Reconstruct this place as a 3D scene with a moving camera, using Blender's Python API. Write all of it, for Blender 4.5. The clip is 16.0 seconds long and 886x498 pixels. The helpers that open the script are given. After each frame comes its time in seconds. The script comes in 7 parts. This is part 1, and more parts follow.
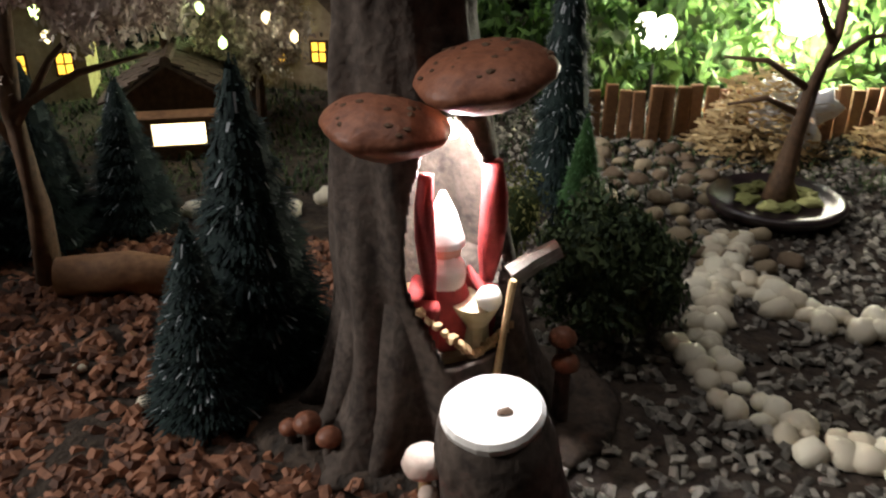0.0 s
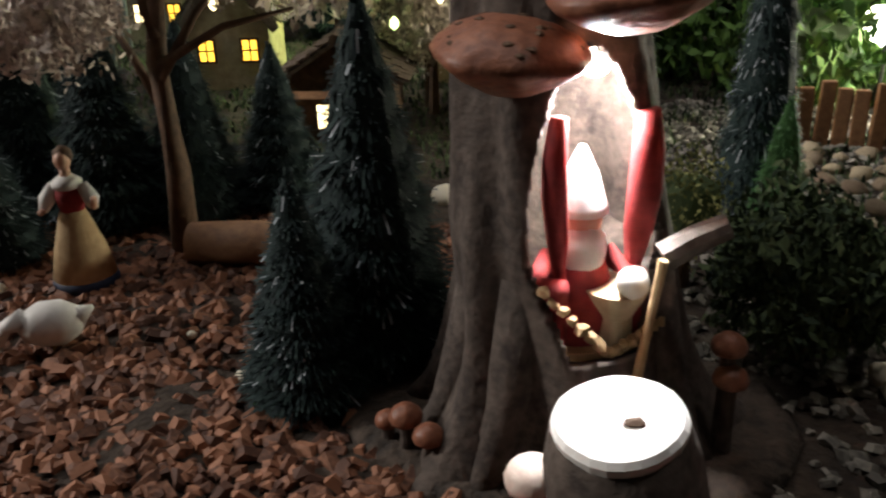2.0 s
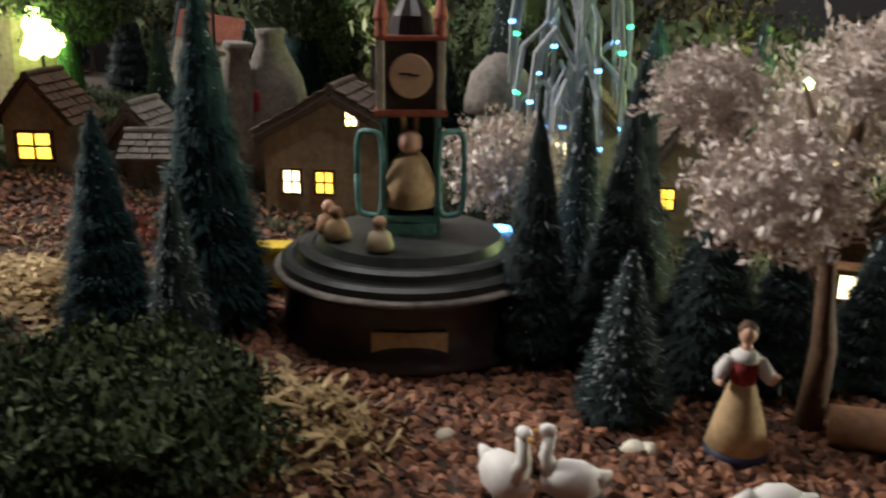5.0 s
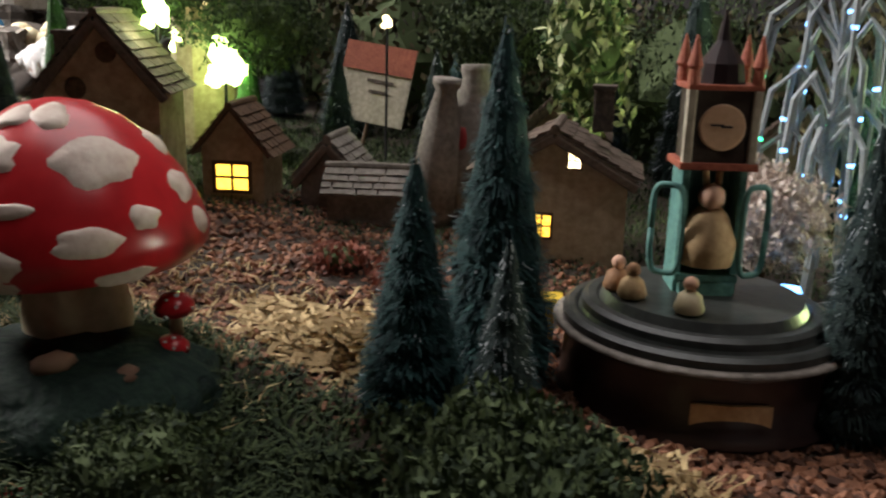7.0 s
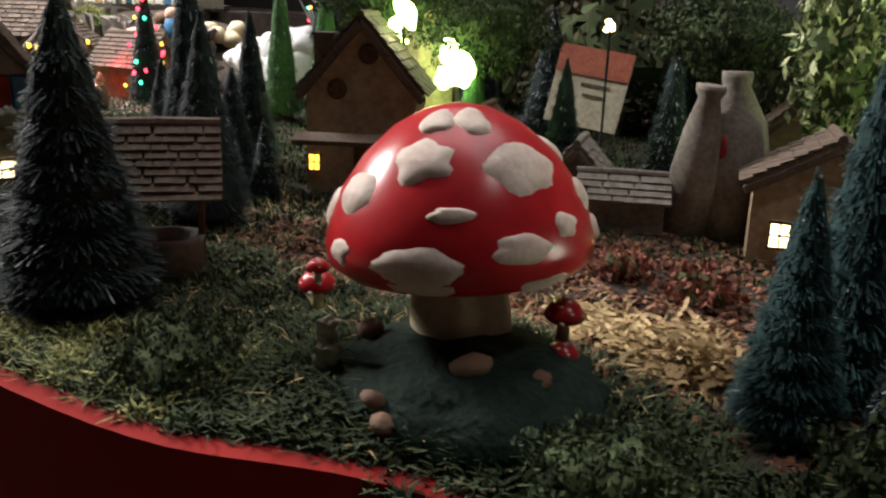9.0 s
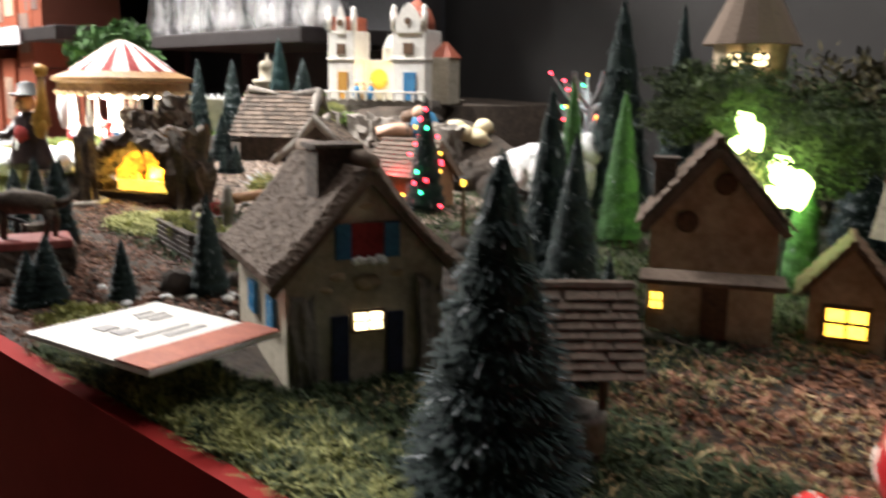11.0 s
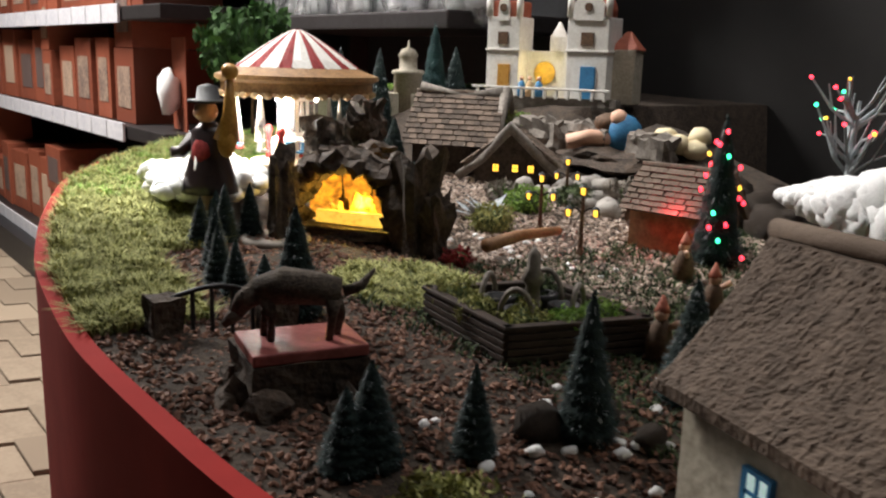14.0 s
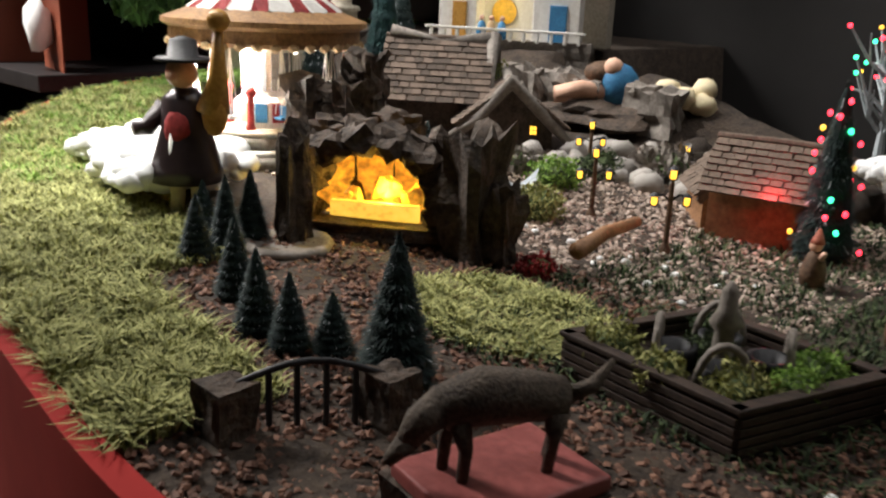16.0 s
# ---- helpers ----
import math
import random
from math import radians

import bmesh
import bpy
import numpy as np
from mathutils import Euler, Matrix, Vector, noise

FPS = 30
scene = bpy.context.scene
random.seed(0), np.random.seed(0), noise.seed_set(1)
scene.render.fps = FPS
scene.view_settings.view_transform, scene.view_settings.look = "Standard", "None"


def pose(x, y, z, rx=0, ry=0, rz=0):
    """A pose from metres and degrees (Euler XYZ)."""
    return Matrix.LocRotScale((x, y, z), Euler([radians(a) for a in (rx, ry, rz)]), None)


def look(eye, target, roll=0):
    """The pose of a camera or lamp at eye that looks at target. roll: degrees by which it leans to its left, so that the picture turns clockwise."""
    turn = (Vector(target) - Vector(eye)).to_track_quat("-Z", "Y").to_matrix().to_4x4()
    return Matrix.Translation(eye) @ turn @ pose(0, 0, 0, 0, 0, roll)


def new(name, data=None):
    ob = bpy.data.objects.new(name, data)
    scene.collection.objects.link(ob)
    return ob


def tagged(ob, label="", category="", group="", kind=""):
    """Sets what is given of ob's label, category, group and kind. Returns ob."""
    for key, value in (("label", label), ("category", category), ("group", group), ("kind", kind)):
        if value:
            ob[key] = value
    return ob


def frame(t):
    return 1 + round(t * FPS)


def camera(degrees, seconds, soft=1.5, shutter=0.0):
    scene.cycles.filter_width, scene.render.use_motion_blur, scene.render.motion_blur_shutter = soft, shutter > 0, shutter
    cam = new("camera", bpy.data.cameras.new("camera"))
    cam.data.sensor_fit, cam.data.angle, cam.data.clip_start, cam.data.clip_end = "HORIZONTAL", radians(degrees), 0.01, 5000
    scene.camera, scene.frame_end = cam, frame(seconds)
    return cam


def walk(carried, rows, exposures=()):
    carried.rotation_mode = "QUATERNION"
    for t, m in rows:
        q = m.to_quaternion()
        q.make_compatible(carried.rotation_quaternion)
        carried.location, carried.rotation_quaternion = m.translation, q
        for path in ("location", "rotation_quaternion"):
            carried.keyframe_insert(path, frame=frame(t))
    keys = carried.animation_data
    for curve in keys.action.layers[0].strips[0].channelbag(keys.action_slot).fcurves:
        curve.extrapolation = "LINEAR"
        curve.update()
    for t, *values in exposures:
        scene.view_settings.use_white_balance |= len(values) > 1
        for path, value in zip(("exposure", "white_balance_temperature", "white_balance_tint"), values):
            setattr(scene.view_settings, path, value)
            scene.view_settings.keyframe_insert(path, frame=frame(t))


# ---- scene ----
cam = camera(53.8, 16.0, soft=2.2, shutter=0.4)
METRES, EYE, TILT, LEAN, TURN = 1.2, 1.04, -26.0, 0.0, 0.0
ROWS = [
    (0.0, 0.0, 0.0, 0.0, -0.0, 0.0, -0.0),
    (0.5, 0.009, 0.0231, -0.0017, 2.72, 1.43, -1.14),
    (1.0, 0.0161, 0.0325, -0.007, 5.84, 1.47, -1.86),
    (1.5, 0.0173, 0.0378, -0.0106, 9.35, 1.86, -3.38),
    (2.0, 0.0127, 0.0386, -0.0125, 12.84, 1.5, -4.57),
    (2.5, -0.0, 0.0354, -0.0118, 15.07, 2.23, -6.11),
    (3.0, -0.0193, 0.0254, -0.0112, 17.66, 3.1, -7.08),
    (3.5, -0.0416, 0.0169, -0.0096, 19.43, 4.4, -8.32),
    (4.0, -0.0684, 0.0043, -0.0115, 21.53, 4.67, -10.01),
    (4.5, -0.0924, -0.0039, -0.0131, 23.22, 5.26, -10.96),
    (5.0, -0.1261, -0.0134, -0.0144, 24.81, 7.0, -12.21),
    (7.5, -0.2378, -0.0514, -0.0264, 30.19, 7.26, -15.56),
    (8.0, -0.2615, -0.067, -0.0356, 32.85, 5.95, -16.63),
    (10.5, -0.3729, -0.1127, -0.041, 39.1, 7.28, -18.67),
    (11.0, -0.4159, -0.1259, -0.0332, 45.87, 6.94, -20.16),
    (11.5, -0.4551, -0.1082, -0.0147, 51.33, 7.4, -20.33),
    (12.0, -0.4941, -0.1045, -0.0043, 52.47, 7.92, -21.39),
    (12.5, -0.5426, -0.1223, -0.0085, 51.13, 8.01, -21.07),
    (13.0, -0.5951, -0.1374, -0.0133, 51.29, 6.21, -21.24),
    (13.5, -0.6343, -0.1453, -0.0176, 51.01, 4.7, -21.75),
    (14.0, -0.6759, -0.1487, -0.023, 49.0, 4.43, -22.01),
    (14.5, -0.7134, -0.1718, -0.0187, 48.29, 4.1, -22.11),
    (15.0, -0.7612, -0.188, -0.0173, 43.74, 4.38, -21.28),
    (15.5, -0.8061, -0.18, -0.0219, 41.33, 4.42, -20.62),
    (16.0, -0.864, -0.1492, -0.0152, 39.82, 3.2, -20.0),
]
EXPOSURES = [(0.0, 0.35, 6200, 11), (2.0, 0.4, 6200, 11), (3.5, 0.9, 6200, 12), (5.0, 0.9, 6200, 12), (8.0, 1.05, 6200, 13), (10.5, 1.25, 6200, 12), (11.0, 1.4, 6200, 11), (12.0, 0.92, 6200, 11), (13.0, 0.45, 6200, 11), (16.0, 0.25, 6200, 11)]
walk(cam, [(t, pose(0, 0, EYE, TILT, LEAN, TURN) @ pose(METRES * x, METRES * y, METRES * z, 90 + pitch, roll, yaw)) for t, x, y, z, yaw, pitch, roll in ROWS],
     exposures=EXPOSURES)

# ---- light ----
world = bpy.data.worlds.new("shop_dark")
scene.world = world
world.use_nodes = True
world.node_tree.nodes["Background"].inputs[0].default_value = (0.46, 0.46, 0.52, 1)
world.node_tree.nodes["Background"].inputs[1].default_value = 0.20


def lamp(name, kind, m, energy, color=(1, 1, 1), size=0.1, spot=60, blend=0.6):
    d = bpy.data.lights.new(name, kind)
    d.energy, d.color = energy, color
    if kind == "AREA":
        d.size = size
    else:
        d.shadow_soft_size = size
    if kind == "SPOT":
        d.spot_size, d.spot_blend = radians(spot), blend
    ob = new(name, d)
    ob.matrix_world = m
    return ob


lamp("ceiling_lamp_aisle", "AREA", look((-3.6, -0.1, 2.7), (-2.4, 0.6, 0.9)), 72, (1, 0.93, 0.84), 0.5)
lamp("ceiling_spot_carousel", "SPOT", look((-2.3, 0.2, 2.7), (-1.8, 0.5, 0.95)), 120, (1, 0.95, 0.87), 0.05, 40)
lamp("ceiling_spot_front", "SPOT", look((0.35, 0.2, 2.7), (0.08, 0.42, 0.9)), 9, (1, 0.92, 0.84), 0.06, 52)
# Unseen broad fill light, added overhead to lift the dark tones.
lamp("ceiling_lamp_middle", "AREA", look((-1.0, 0.8, 2.7), (-0.9, 0.4, 0.9)), 13, (1, 0.94, 0.88), 1.6)

# ---- materials ----


def mat(name, a, b=None, scale=60.0, rough=0.75, bump=0.3, metal=0.0, glow=0.0, island=False, per_object=False,
        detail_scale=4.0, glass=0.0, spec=0.35, bump_mm=1.0, sheen=0.0):
    """Two colours mixed by coarse and fine noise, with fine relief."""
    m = bpy.data.materials.new(name)
    m.use_nodes = True
    n, l = m.node_tree.nodes, m.node_tree.links
    p = n["Principled BSDF"]
    b = b or tuple(c * 0.6 for c in a)
    p.inputs["Roughness"].default_value, p.inputs["Metallic"].default_value = rough, metal
    p.inputs["Specular IOR Level"].default_value = spec
    p.inputs["Transmission Weight"].default_value = glass
    tc = n.new("ShaderNodeTexCoord")
    big, fine = n.new("ShaderNodeTexNoise"), n.new("ShaderNodeTexNoise")
    big.inputs["Scale"].default_value, big.inputs["Detail"].default_value = scale, 4
    fine.inputs["Scale"].default_value, fine.inputs["Detail"].default_value = scale * detail_scale, 6
    l.new(tc.outputs["Object"], big.inputs["Vector"])
    l.new(tc.outputs["Object"], fine.inputs["Vector"])
    add = n.new("ShaderNodeMath")
    add.operation = "MULTIPLY_ADD"
    add.inputs[1].default_value = 0.5
    l.new(fine.outputs[0], add.inputs[0])
    half = n.new("ShaderNodeMath")
    half.operation = "MULTIPLY"
    half.inputs[1].default_value = 0.5
    l.new(big.outputs[0], half.inputs[0])
    l.new(half.outputs[0], add.inputs[2])
    value = add.outputs[0]
    if island or per_object:
        src = n.new("ShaderNodeNewGeometry").outputs["Random Per Island"] if island else n.new("ShaderNodeObjectInfo").outputs["Random"]
        mixv = n.new("ShaderNodeMath")
        mixv.operation = "MULTIPLY_ADD"
        mixv.inputs[1].default_value = 0.6
        l.new(src, mixv.inputs[0])
        off = n.new("ShaderNodeMath")
        off.operation = "ADD"
        off.inputs[1].default_value = -0.3
        l.new(value, off.inputs[0])
        l.new(off.outputs[0], mixv.inputs[2])
        value = mixv.outputs[0]
    ramp = n.new("ShaderNodeMapRange")
    ramp.inputs[1].default_value, ramp.inputs[2].default_value = 0.33, 0.67
    l.new(value, ramp.inputs[0])
    mix = n.new("ShaderNodeMix")
    mix.data_type = "RGBA"
    mix.inputs[6].default_value, mix.inputs[7].default_value = (*b, 1), (*a, 1)
    l.new(ramp.outputs[0], mix.inputs[0])
    l.new(mix.outputs[2], p.inputs["Base Color"])
    if bump:
        bp = n.new("ShaderNodeBump")
        bp.inputs["Strength"].default_value, bp.inputs["Distance"].default_value = bump, bump_mm * 0.001
        l.new(fine.outputs[0], bp.inputs["Height"])
        l.new(bp.outputs[0], p.inputs["Normal"])
    if glow:
        l.new(mix.outputs[2], p.inputs["Emission Color"])
        p.inputs["Emission Strength"].default_value = glow
    return m


BARK = mat("grey_brown_bark", (0.13, 0.10, 0.08), (0.04, 0.03, 0.025), 90, 0.85, 0.8)
CAP = mat("brown_fungus", (0.33, 0.13, 0.07), (0.16, 0.06, 0.035), 120, 0.45, 0.4)
FIR = mat("dark_bristle_green", (0.024, 0.045, 0.04), (0.008, 0.018, 0.02), 80, 0.8, 0, island=True)
FIR_BLUE = mat("teal_bristle", (0.022, 0.070, 0.066), (0.009, 0.03, 0.034), 80, 0.8, 0, island=True)
# Lighter copy of FIR: lamplight put into the green; also one mossy fir.
FIR_LIT = mat("lamplit_mossy_bristle", (0.10, 0.24, 0.08), (0.04, 0.10, 0.03), 80, 0.8, 0, island=True)
FROST = mat("white_frost", (0.48, 0.52, 0.54), (0.3, 0.34, 0.36), 300, 0.8, 0)
SOIL = mat("dark_soil", (0.07, 0.05, 0.035), (0.02, 0.015, 0.012), 60, 0.95, 0.9, bump_mm=3)
CHIP = mat("bark_chip", (0.32, 0.145, 0.08), (0.09, 0.04, 0.024), 150, 0.7, 0.3, island=True)
FINE_CHIP = mat("fine_red_mulch", (0.25, 0.13, 0.085), (0.09, 0.045, 0.03), 150, 0.75, 0.3, island=True)
MOSS = mat("yellow_green_moss", (0.46, 0.46, 0.18), (0.16, 0.17, 0.055), 60, 0.9, 0, island=True)
GRASS = mat("bright_green_moss", (0.30, 0.46, 0.10), (0.12, 0.22, 0.04), 60, 0.9, 0, island=True)
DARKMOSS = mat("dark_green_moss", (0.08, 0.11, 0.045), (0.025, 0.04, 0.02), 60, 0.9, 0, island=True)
STRAW = mat("pale_straw", (0.62, 0.47, 0.24), (0.35, 0.24, 0.11), 100, 0.8, 0, island=True)
PEBBLE = mat("cream_pebble", (0.86, 0.80, 0.64), (0.64, 0.56, 0.42), 90, 0.5, 0.3, per_object=True)
GRAVEL = mat("grey_gravel", (0.34, 0.31, 0.26), (0.11, 0.10, 0.085), 120, 0.8, 0.5, island=True)
ROCK = mat("dark_rock", (0.10, 0.07, 0.05), (0.025, 0.02, 0.016), 60, 0.85, 0.9, bump_mm=3)
GREYROCK = mat("grey_stone", (0.28, 0.25, 0.22), (0.14, 0.12, 0.10), 60, 0.85, 0.7)
WHITE = mat("white_paint", (0.82, 0.80, 0.76), (0.66, 0.63, 0.58), 60, 0.55, 0.2)
CREAM = mat("cream_plaster", (0.55, 0.50, 0.40), (0.34, 0.30, 0.23), 60, 0.8, 0.5)
TANWALL = mat("tan_plaster", (0.56, 0.45, 0.31), (0.34, 0.25, 0.16), 50, 0.8, 0.5)
THATCH = mat("brown_grey_shingle", (0.165, 0.12, 0.09), (0.072, 0.053, 0.04), 80, 0.85, 0.7, island=True)
TIMBER = mat("dark_timber", (0.16, 0.09, 0.05), (0.06, 0.035, 0.02), 70, 0.7, 0.5)
# Darker copy of the dark timber: the planter's shade is in its colour.
SHADED_TIMBER = mat("shaded_timber", (0.055, 0.036, 0.026), (0.022, 0.015, 0.012), 70, 0.6, 0.5)
FUR = mat("grey_brown_fur", (0.11, 0.085, 0.062), (0.04, 0.031, 0.025), 160, 0.85, 0.9)
WOOD = mat("warm_wood", (0.36, 0.19, 0.09), (0.18, 0.09, 0.045), 70, 0.65, 0.4)
RED = mat("glossy_red_cap", (0.62, 0.025, 0.03), (0.45, 0.015, 0.02), 30, 0.28, 0.1, spec=0.5)
REDCLOTH = mat("red_cloth", (0.36, 0.04, 0.04), (0.19, 0.02, 0.02), 80, 0.8, 0.3)
REDBOARD = mat("painted_red_board", (0.34, 0.024, 0.02), (0.27, 0.018, 0.016), 8, 0.85, 0.1, spec=0.15)
SPOT = mat("cream_white_spot", (0.82, 0.70, 0.60), (0.66, 0.50, 0.42), 90, 0.6, 0.3)
STALK = mat("ivory_stalk", (0.78, 0.68, 0.46), (0.60, 0.50, 0.30), 60, 0.6, 0.2)
PLUM = mat("dark_plum_lacquer", (0.035, 0.022, 0.022), (0.018, 0.012, 0.014), 40, 0.3, 0.1, spec=0.5)
TEAL = mat("teal_painted_tower", (0.16, 0.36, 0.32), (0.07, 0.19, 0.18), 70, 0.6, 0.3)
ROOFRED = mat("terracotta_red", (0.46, 0.14, 0.08), (0.27, 0.07, 0.045), 90, 0.6, 0.4)
SKIN = mat("painted_skin", (0.72, 0.45, 0.32), (0.6, 0.35, 0.24), 90, 0.5, 0.1)
TAN = mat("tan_cloth", (0.56, 0.40, 0.22), (0.38, 0.25, 0.12), 80, 0.75, 0.3)
NAVY = mat("dark_navy_cloth", (0.02, 0.03, 0.07), (0.01, 0.014, 0.03), 80, 0.6, 0.2)
BLUE = mat("painted_blue", (0.05, 0.22, 0.42), (0.03, 0.12, 0.25), 80, 0.6, 0.2)
GOLD = mat("golden_brown", (0.55, 0.30, 0.07), (0.35, 0.17, 0.03), 80, 0.4, 0.2)
BLACK = mat("black_iron", (0.025, 0.025, 0.028), (0.012, 0.012, 0.013), 80, 0.5, 0.2)
PINKISH = mat("dusty_pink_blossom", (0.84, 0.75, 0.68), (0.52, 0.43, 0.38), 120, 0.9, 0, island=True)
COTTON = mat("white_cotton", (0.86, 0.86, 0.85), (0.74, 0.74, 0.74), 80, 0.95, 0.4)
BLACKWALL = mat("charcoal_wall", (0.040, 0.038, 0.037), (0.033, 0.031, 0.030), 3, 0.8, 0.1)
PAVER = mat("tan_concrete_paver", (0.36, 0.285, 0.205), (0.27, 0.21, 0.15), 20, 0.8, 0.4, per_object=True)
JOINT = mat("dark_joint_sand", (0.10, 0.08, 0.06), (0.06, 0.05, 0.04), 60, 0.95, 0.4)
CARTON = mat("red_brown_carton", (0.30, 0.085, 0.045), (0.20, 0.055, 0.03), 12, 0.5, 0.1, per_object=True)
PRINT = mat("printed_picture_panel", (0.50, 0.36, 0.26), (0.14, 0.10, 0.09), 22, 0.4, 0, per_object=True)
LABEL = mat("white_price_strip", (0.75, 0.74, 0.76), (0.55, 0.55, 0.60), 18, 0.35, 0)
SHELFMETAL = mat("dark_shelf_metal", (0.05, 0.045, 0.045), (0.035, 0.03, 0.03), 20, 0.5, 0.1, metal=0.5)
PLASTIC = mat("clear_plastic", (0.95, 0.95, 0.95), (0.88, 0.88, 0.88), 40, 0.08, 0.9, glass=0.95, bump_mm=8, spec=0.8)
WIN_WARM = mat("lit_amber_window", (1.0, 0.62, 0.06), (0.9, 0.42, 0.03), 200, 0.5, 0, glow=2.2)
WIN_PALE = mat("lit_pale_window", (1.0, 0.86, 0.5), (0.95, 0.7, 0.3), 200, 0.5, 0, glow=3.0)
GLOW_LEAF = mat("pale_green_light", (0.75, 1.0, 0.35), (0.5, 0.8, 0.2), 100, 0.5, 0, glow=5)
GLOW_RED = mat("red_led", (1.0, 0.03, 0.05), None, 100, 0.5, 0, glow=6)
GLOW_GREEN = mat("green_led", (0.05, 0.9, 0.35), None, 100, 0.5, 0, glow=5)
GLOW_BLUE = mat("blue_led", (0.15, 0.45, 1.0), None, 100, 0.5, 0, glow=5)
GLOW_WHITE = mat("white_lamp", (1.0, 0.93, 0.8), (1, 0.9, 0.75), 100, 0.5, 0, glow=8)
# Cave rock: the bulb's amber light is put into colour and emission.
AMBER = mat("amber_lit_rock", (0.95, 0.52, 0.04), (0.22, 0.08, 0.01), 38, 0.35, 0.5, glow=0.55, bump_mm=4)

# ---- building helpers ----


def gz(x, y):
    """Height of the display's ground."""
    h = np.interp(x, [-2.2, -1.7, -1.4, -1.1, -0.85, -0.6, -0.3], [0.95, 0.94, 0.926, 0.918, 0.896, 0.88, 0.864])
    back = np.clip((y - 0.74) / 0.16, 0, 1) * np.clip((-1.2 - x) / 0.4, 0, 1)
    drop = 0.5 * np.clip((y - 0.87) / 0.05, 0, 1) * np.clip((x + 1.82) / 0.05, 0, 1) * np.clip((-1.12 - x) / 0.08, 0, 1)
    hill = 0.030 * math.exp(-((x + 0.56) ** 2 + (y - 0.15) ** 2) / 0.006)
    return float(h + 0.08 * back * back * (3 - 2 * back) + hill - drop)


def mesh_object(name, bm, material, parent=None, smooth=False):
    me = bpy.data.meshes.new(name)
    bm.to_mesh(me)
    bm.free()
    for m in material if isinstance(material, (list, tuple)) else [material]:
        me.materials.append(m)
    if smooth:
        me.polygons.foreach_set("use_smooth", [True] * len(me.polygons))
    ob = new(name, me)
    if parent is not None:
        ob.parent = parent
    return ob


def part(name, bm, material, parent, label="", smooth=False):
    ob = mesh_object(name, bm, material, parent, smooth)
    if label:
        ob["label"] = label
    return ob


def thing(name, m, label, category, group="", kind=""):
    ob = new(name)
    ob.empty_display_size = 0.02
    ob.matrix_world = m
    return tagged(ob, label, category, group, kind)


def box(bm, cx, cy, cz, sx, sy, sz, bevel=0.0, m=None, mi=0):
    r = bmesh.ops.create_cube(bm, size=1, matrix=(m or Matrix()) @ Matrix.Translation((cx, cy, cz)) @ Matrix.Diagonal((sx, sy, sz, 1)))
    faces = {f for v in r["verts"] for f in v.link_faces}
    for f in faces:
        f.material_index = mi
    if bevel:
        edges = list({e for v in r["verts"] for e in v.link_edges})
        made = bmesh.ops.bevel(bm, geom=edges, offset=bevel, segments=2, affect="EDGES", profile=0.6)
        for f in made["faces"]:
            f.material_index = mi
    return bm


def lathe(bm, profile, n=24, m=None, mi=0, wobble=0.0, seed=0):
    """Turn (radius, z) pairs round z."""
    m = m or Matrix()
    rings = []
    for r, z in profile:
        ring = []
        for k in range(n):
            a = 2 * math.pi * k / n
            w = 1 + wobble * noise.noise(Vector((math.cos(a) * 2 + seed, math.sin(a) * 2, z * 40 + seed)))
            ring.append(bm.verts.new(m @ Vector((r * w * math.cos(a), r * w * math.sin(a), z))))
        rings.append(ring)
    for lo, hi in zip(rings, rings[1:]):
        for k in range(n):
            f = bm.faces.new((lo[k], lo[(k + 1) % n], hi[(k + 1) % n], hi[k]))
            f.material_index = mi
    for ring, flip in ((rings[0], True), (rings[-1], False)):
        f = bm.faces.new(ring[::-1] if flip else ring)
        f.material_index = mi
    return bm


def tube(bm, points, radii, n=8, mi=0):
    """A round limb through points."""
    pts = [Vector(p) for p in points]
    rings = []
    for i, p in enumerate(pts):
        d = (pts[min(i + 1, len(pts) - 1)] - pts[max(i - 1, 0)]).normalized()
        q = d.to_track_quat("Z", "Y").to_matrix()
        r = radii[i] if isinstance(radii, (list, tuple)) else radii
        rings.append([bm.verts.new(p + q @ Vector((r * math.cos(2 * math.pi * k / n), r * math.sin(2 * math.pi * k / n), 0))) for k in range(n)])
    for lo, hi in zip(rings, rings[1:]):
        best = min(range(n), key=lambda s: (lo[0].co - hi[s].co).length)
        for k in range(n):
            f = bm.faces.new((lo[k], lo[(k + 1) % n], hi[(k + 1 + best) % n], hi[(k + best) % n]))
            f.material_index = mi
    bm.faces.new(rings[0][::-1]).material_index = mi
    bm.faces.new(rings[-1]).material_index = mi
    return bm


def blob(bm, c, r, squash=(1, 1, 1), rough=0.18, sub=2, seed=0.0, mi=0, freq=1.6):
    """An uneven rounded lump."""
    res = bmesh.ops.create_icosphere(bm, subdivisions=sub, radius=1)
    for v in res["verts"]:
        d = v.co.normalized()
        k = 1 + rough * 2 * noise.noise(d * freq + Vector((seed, seed * 1.7, -seed)))
        v.co = Vector(c) + Vector((d.x * squash[0], d.y * squash[1], d.z * squash[2])) * r * k
    for f in {f for v in res["verts"] for f in v.link_faces}:
        f.material_index = mi
    return bm


def raw(name, verts, faces, material, parent=None, mats=None, smooth=False):
    me = bpy.data.meshes.new(name)
    me.from_pydata(verts, [], faces)
    for m in material if isinstance(material, (list, tuple)) else [material]:
        me.materials.append(m)
    if mats is not None:
        me.polygons.foreach_set("material_index", mats)
    if smooth:
        me.polygons.foreach_set("use_smooth", [True] * len(me.polygons))
    ob = new(name, me)
    if parent is not None:
        ob.parent = parent
    return ob


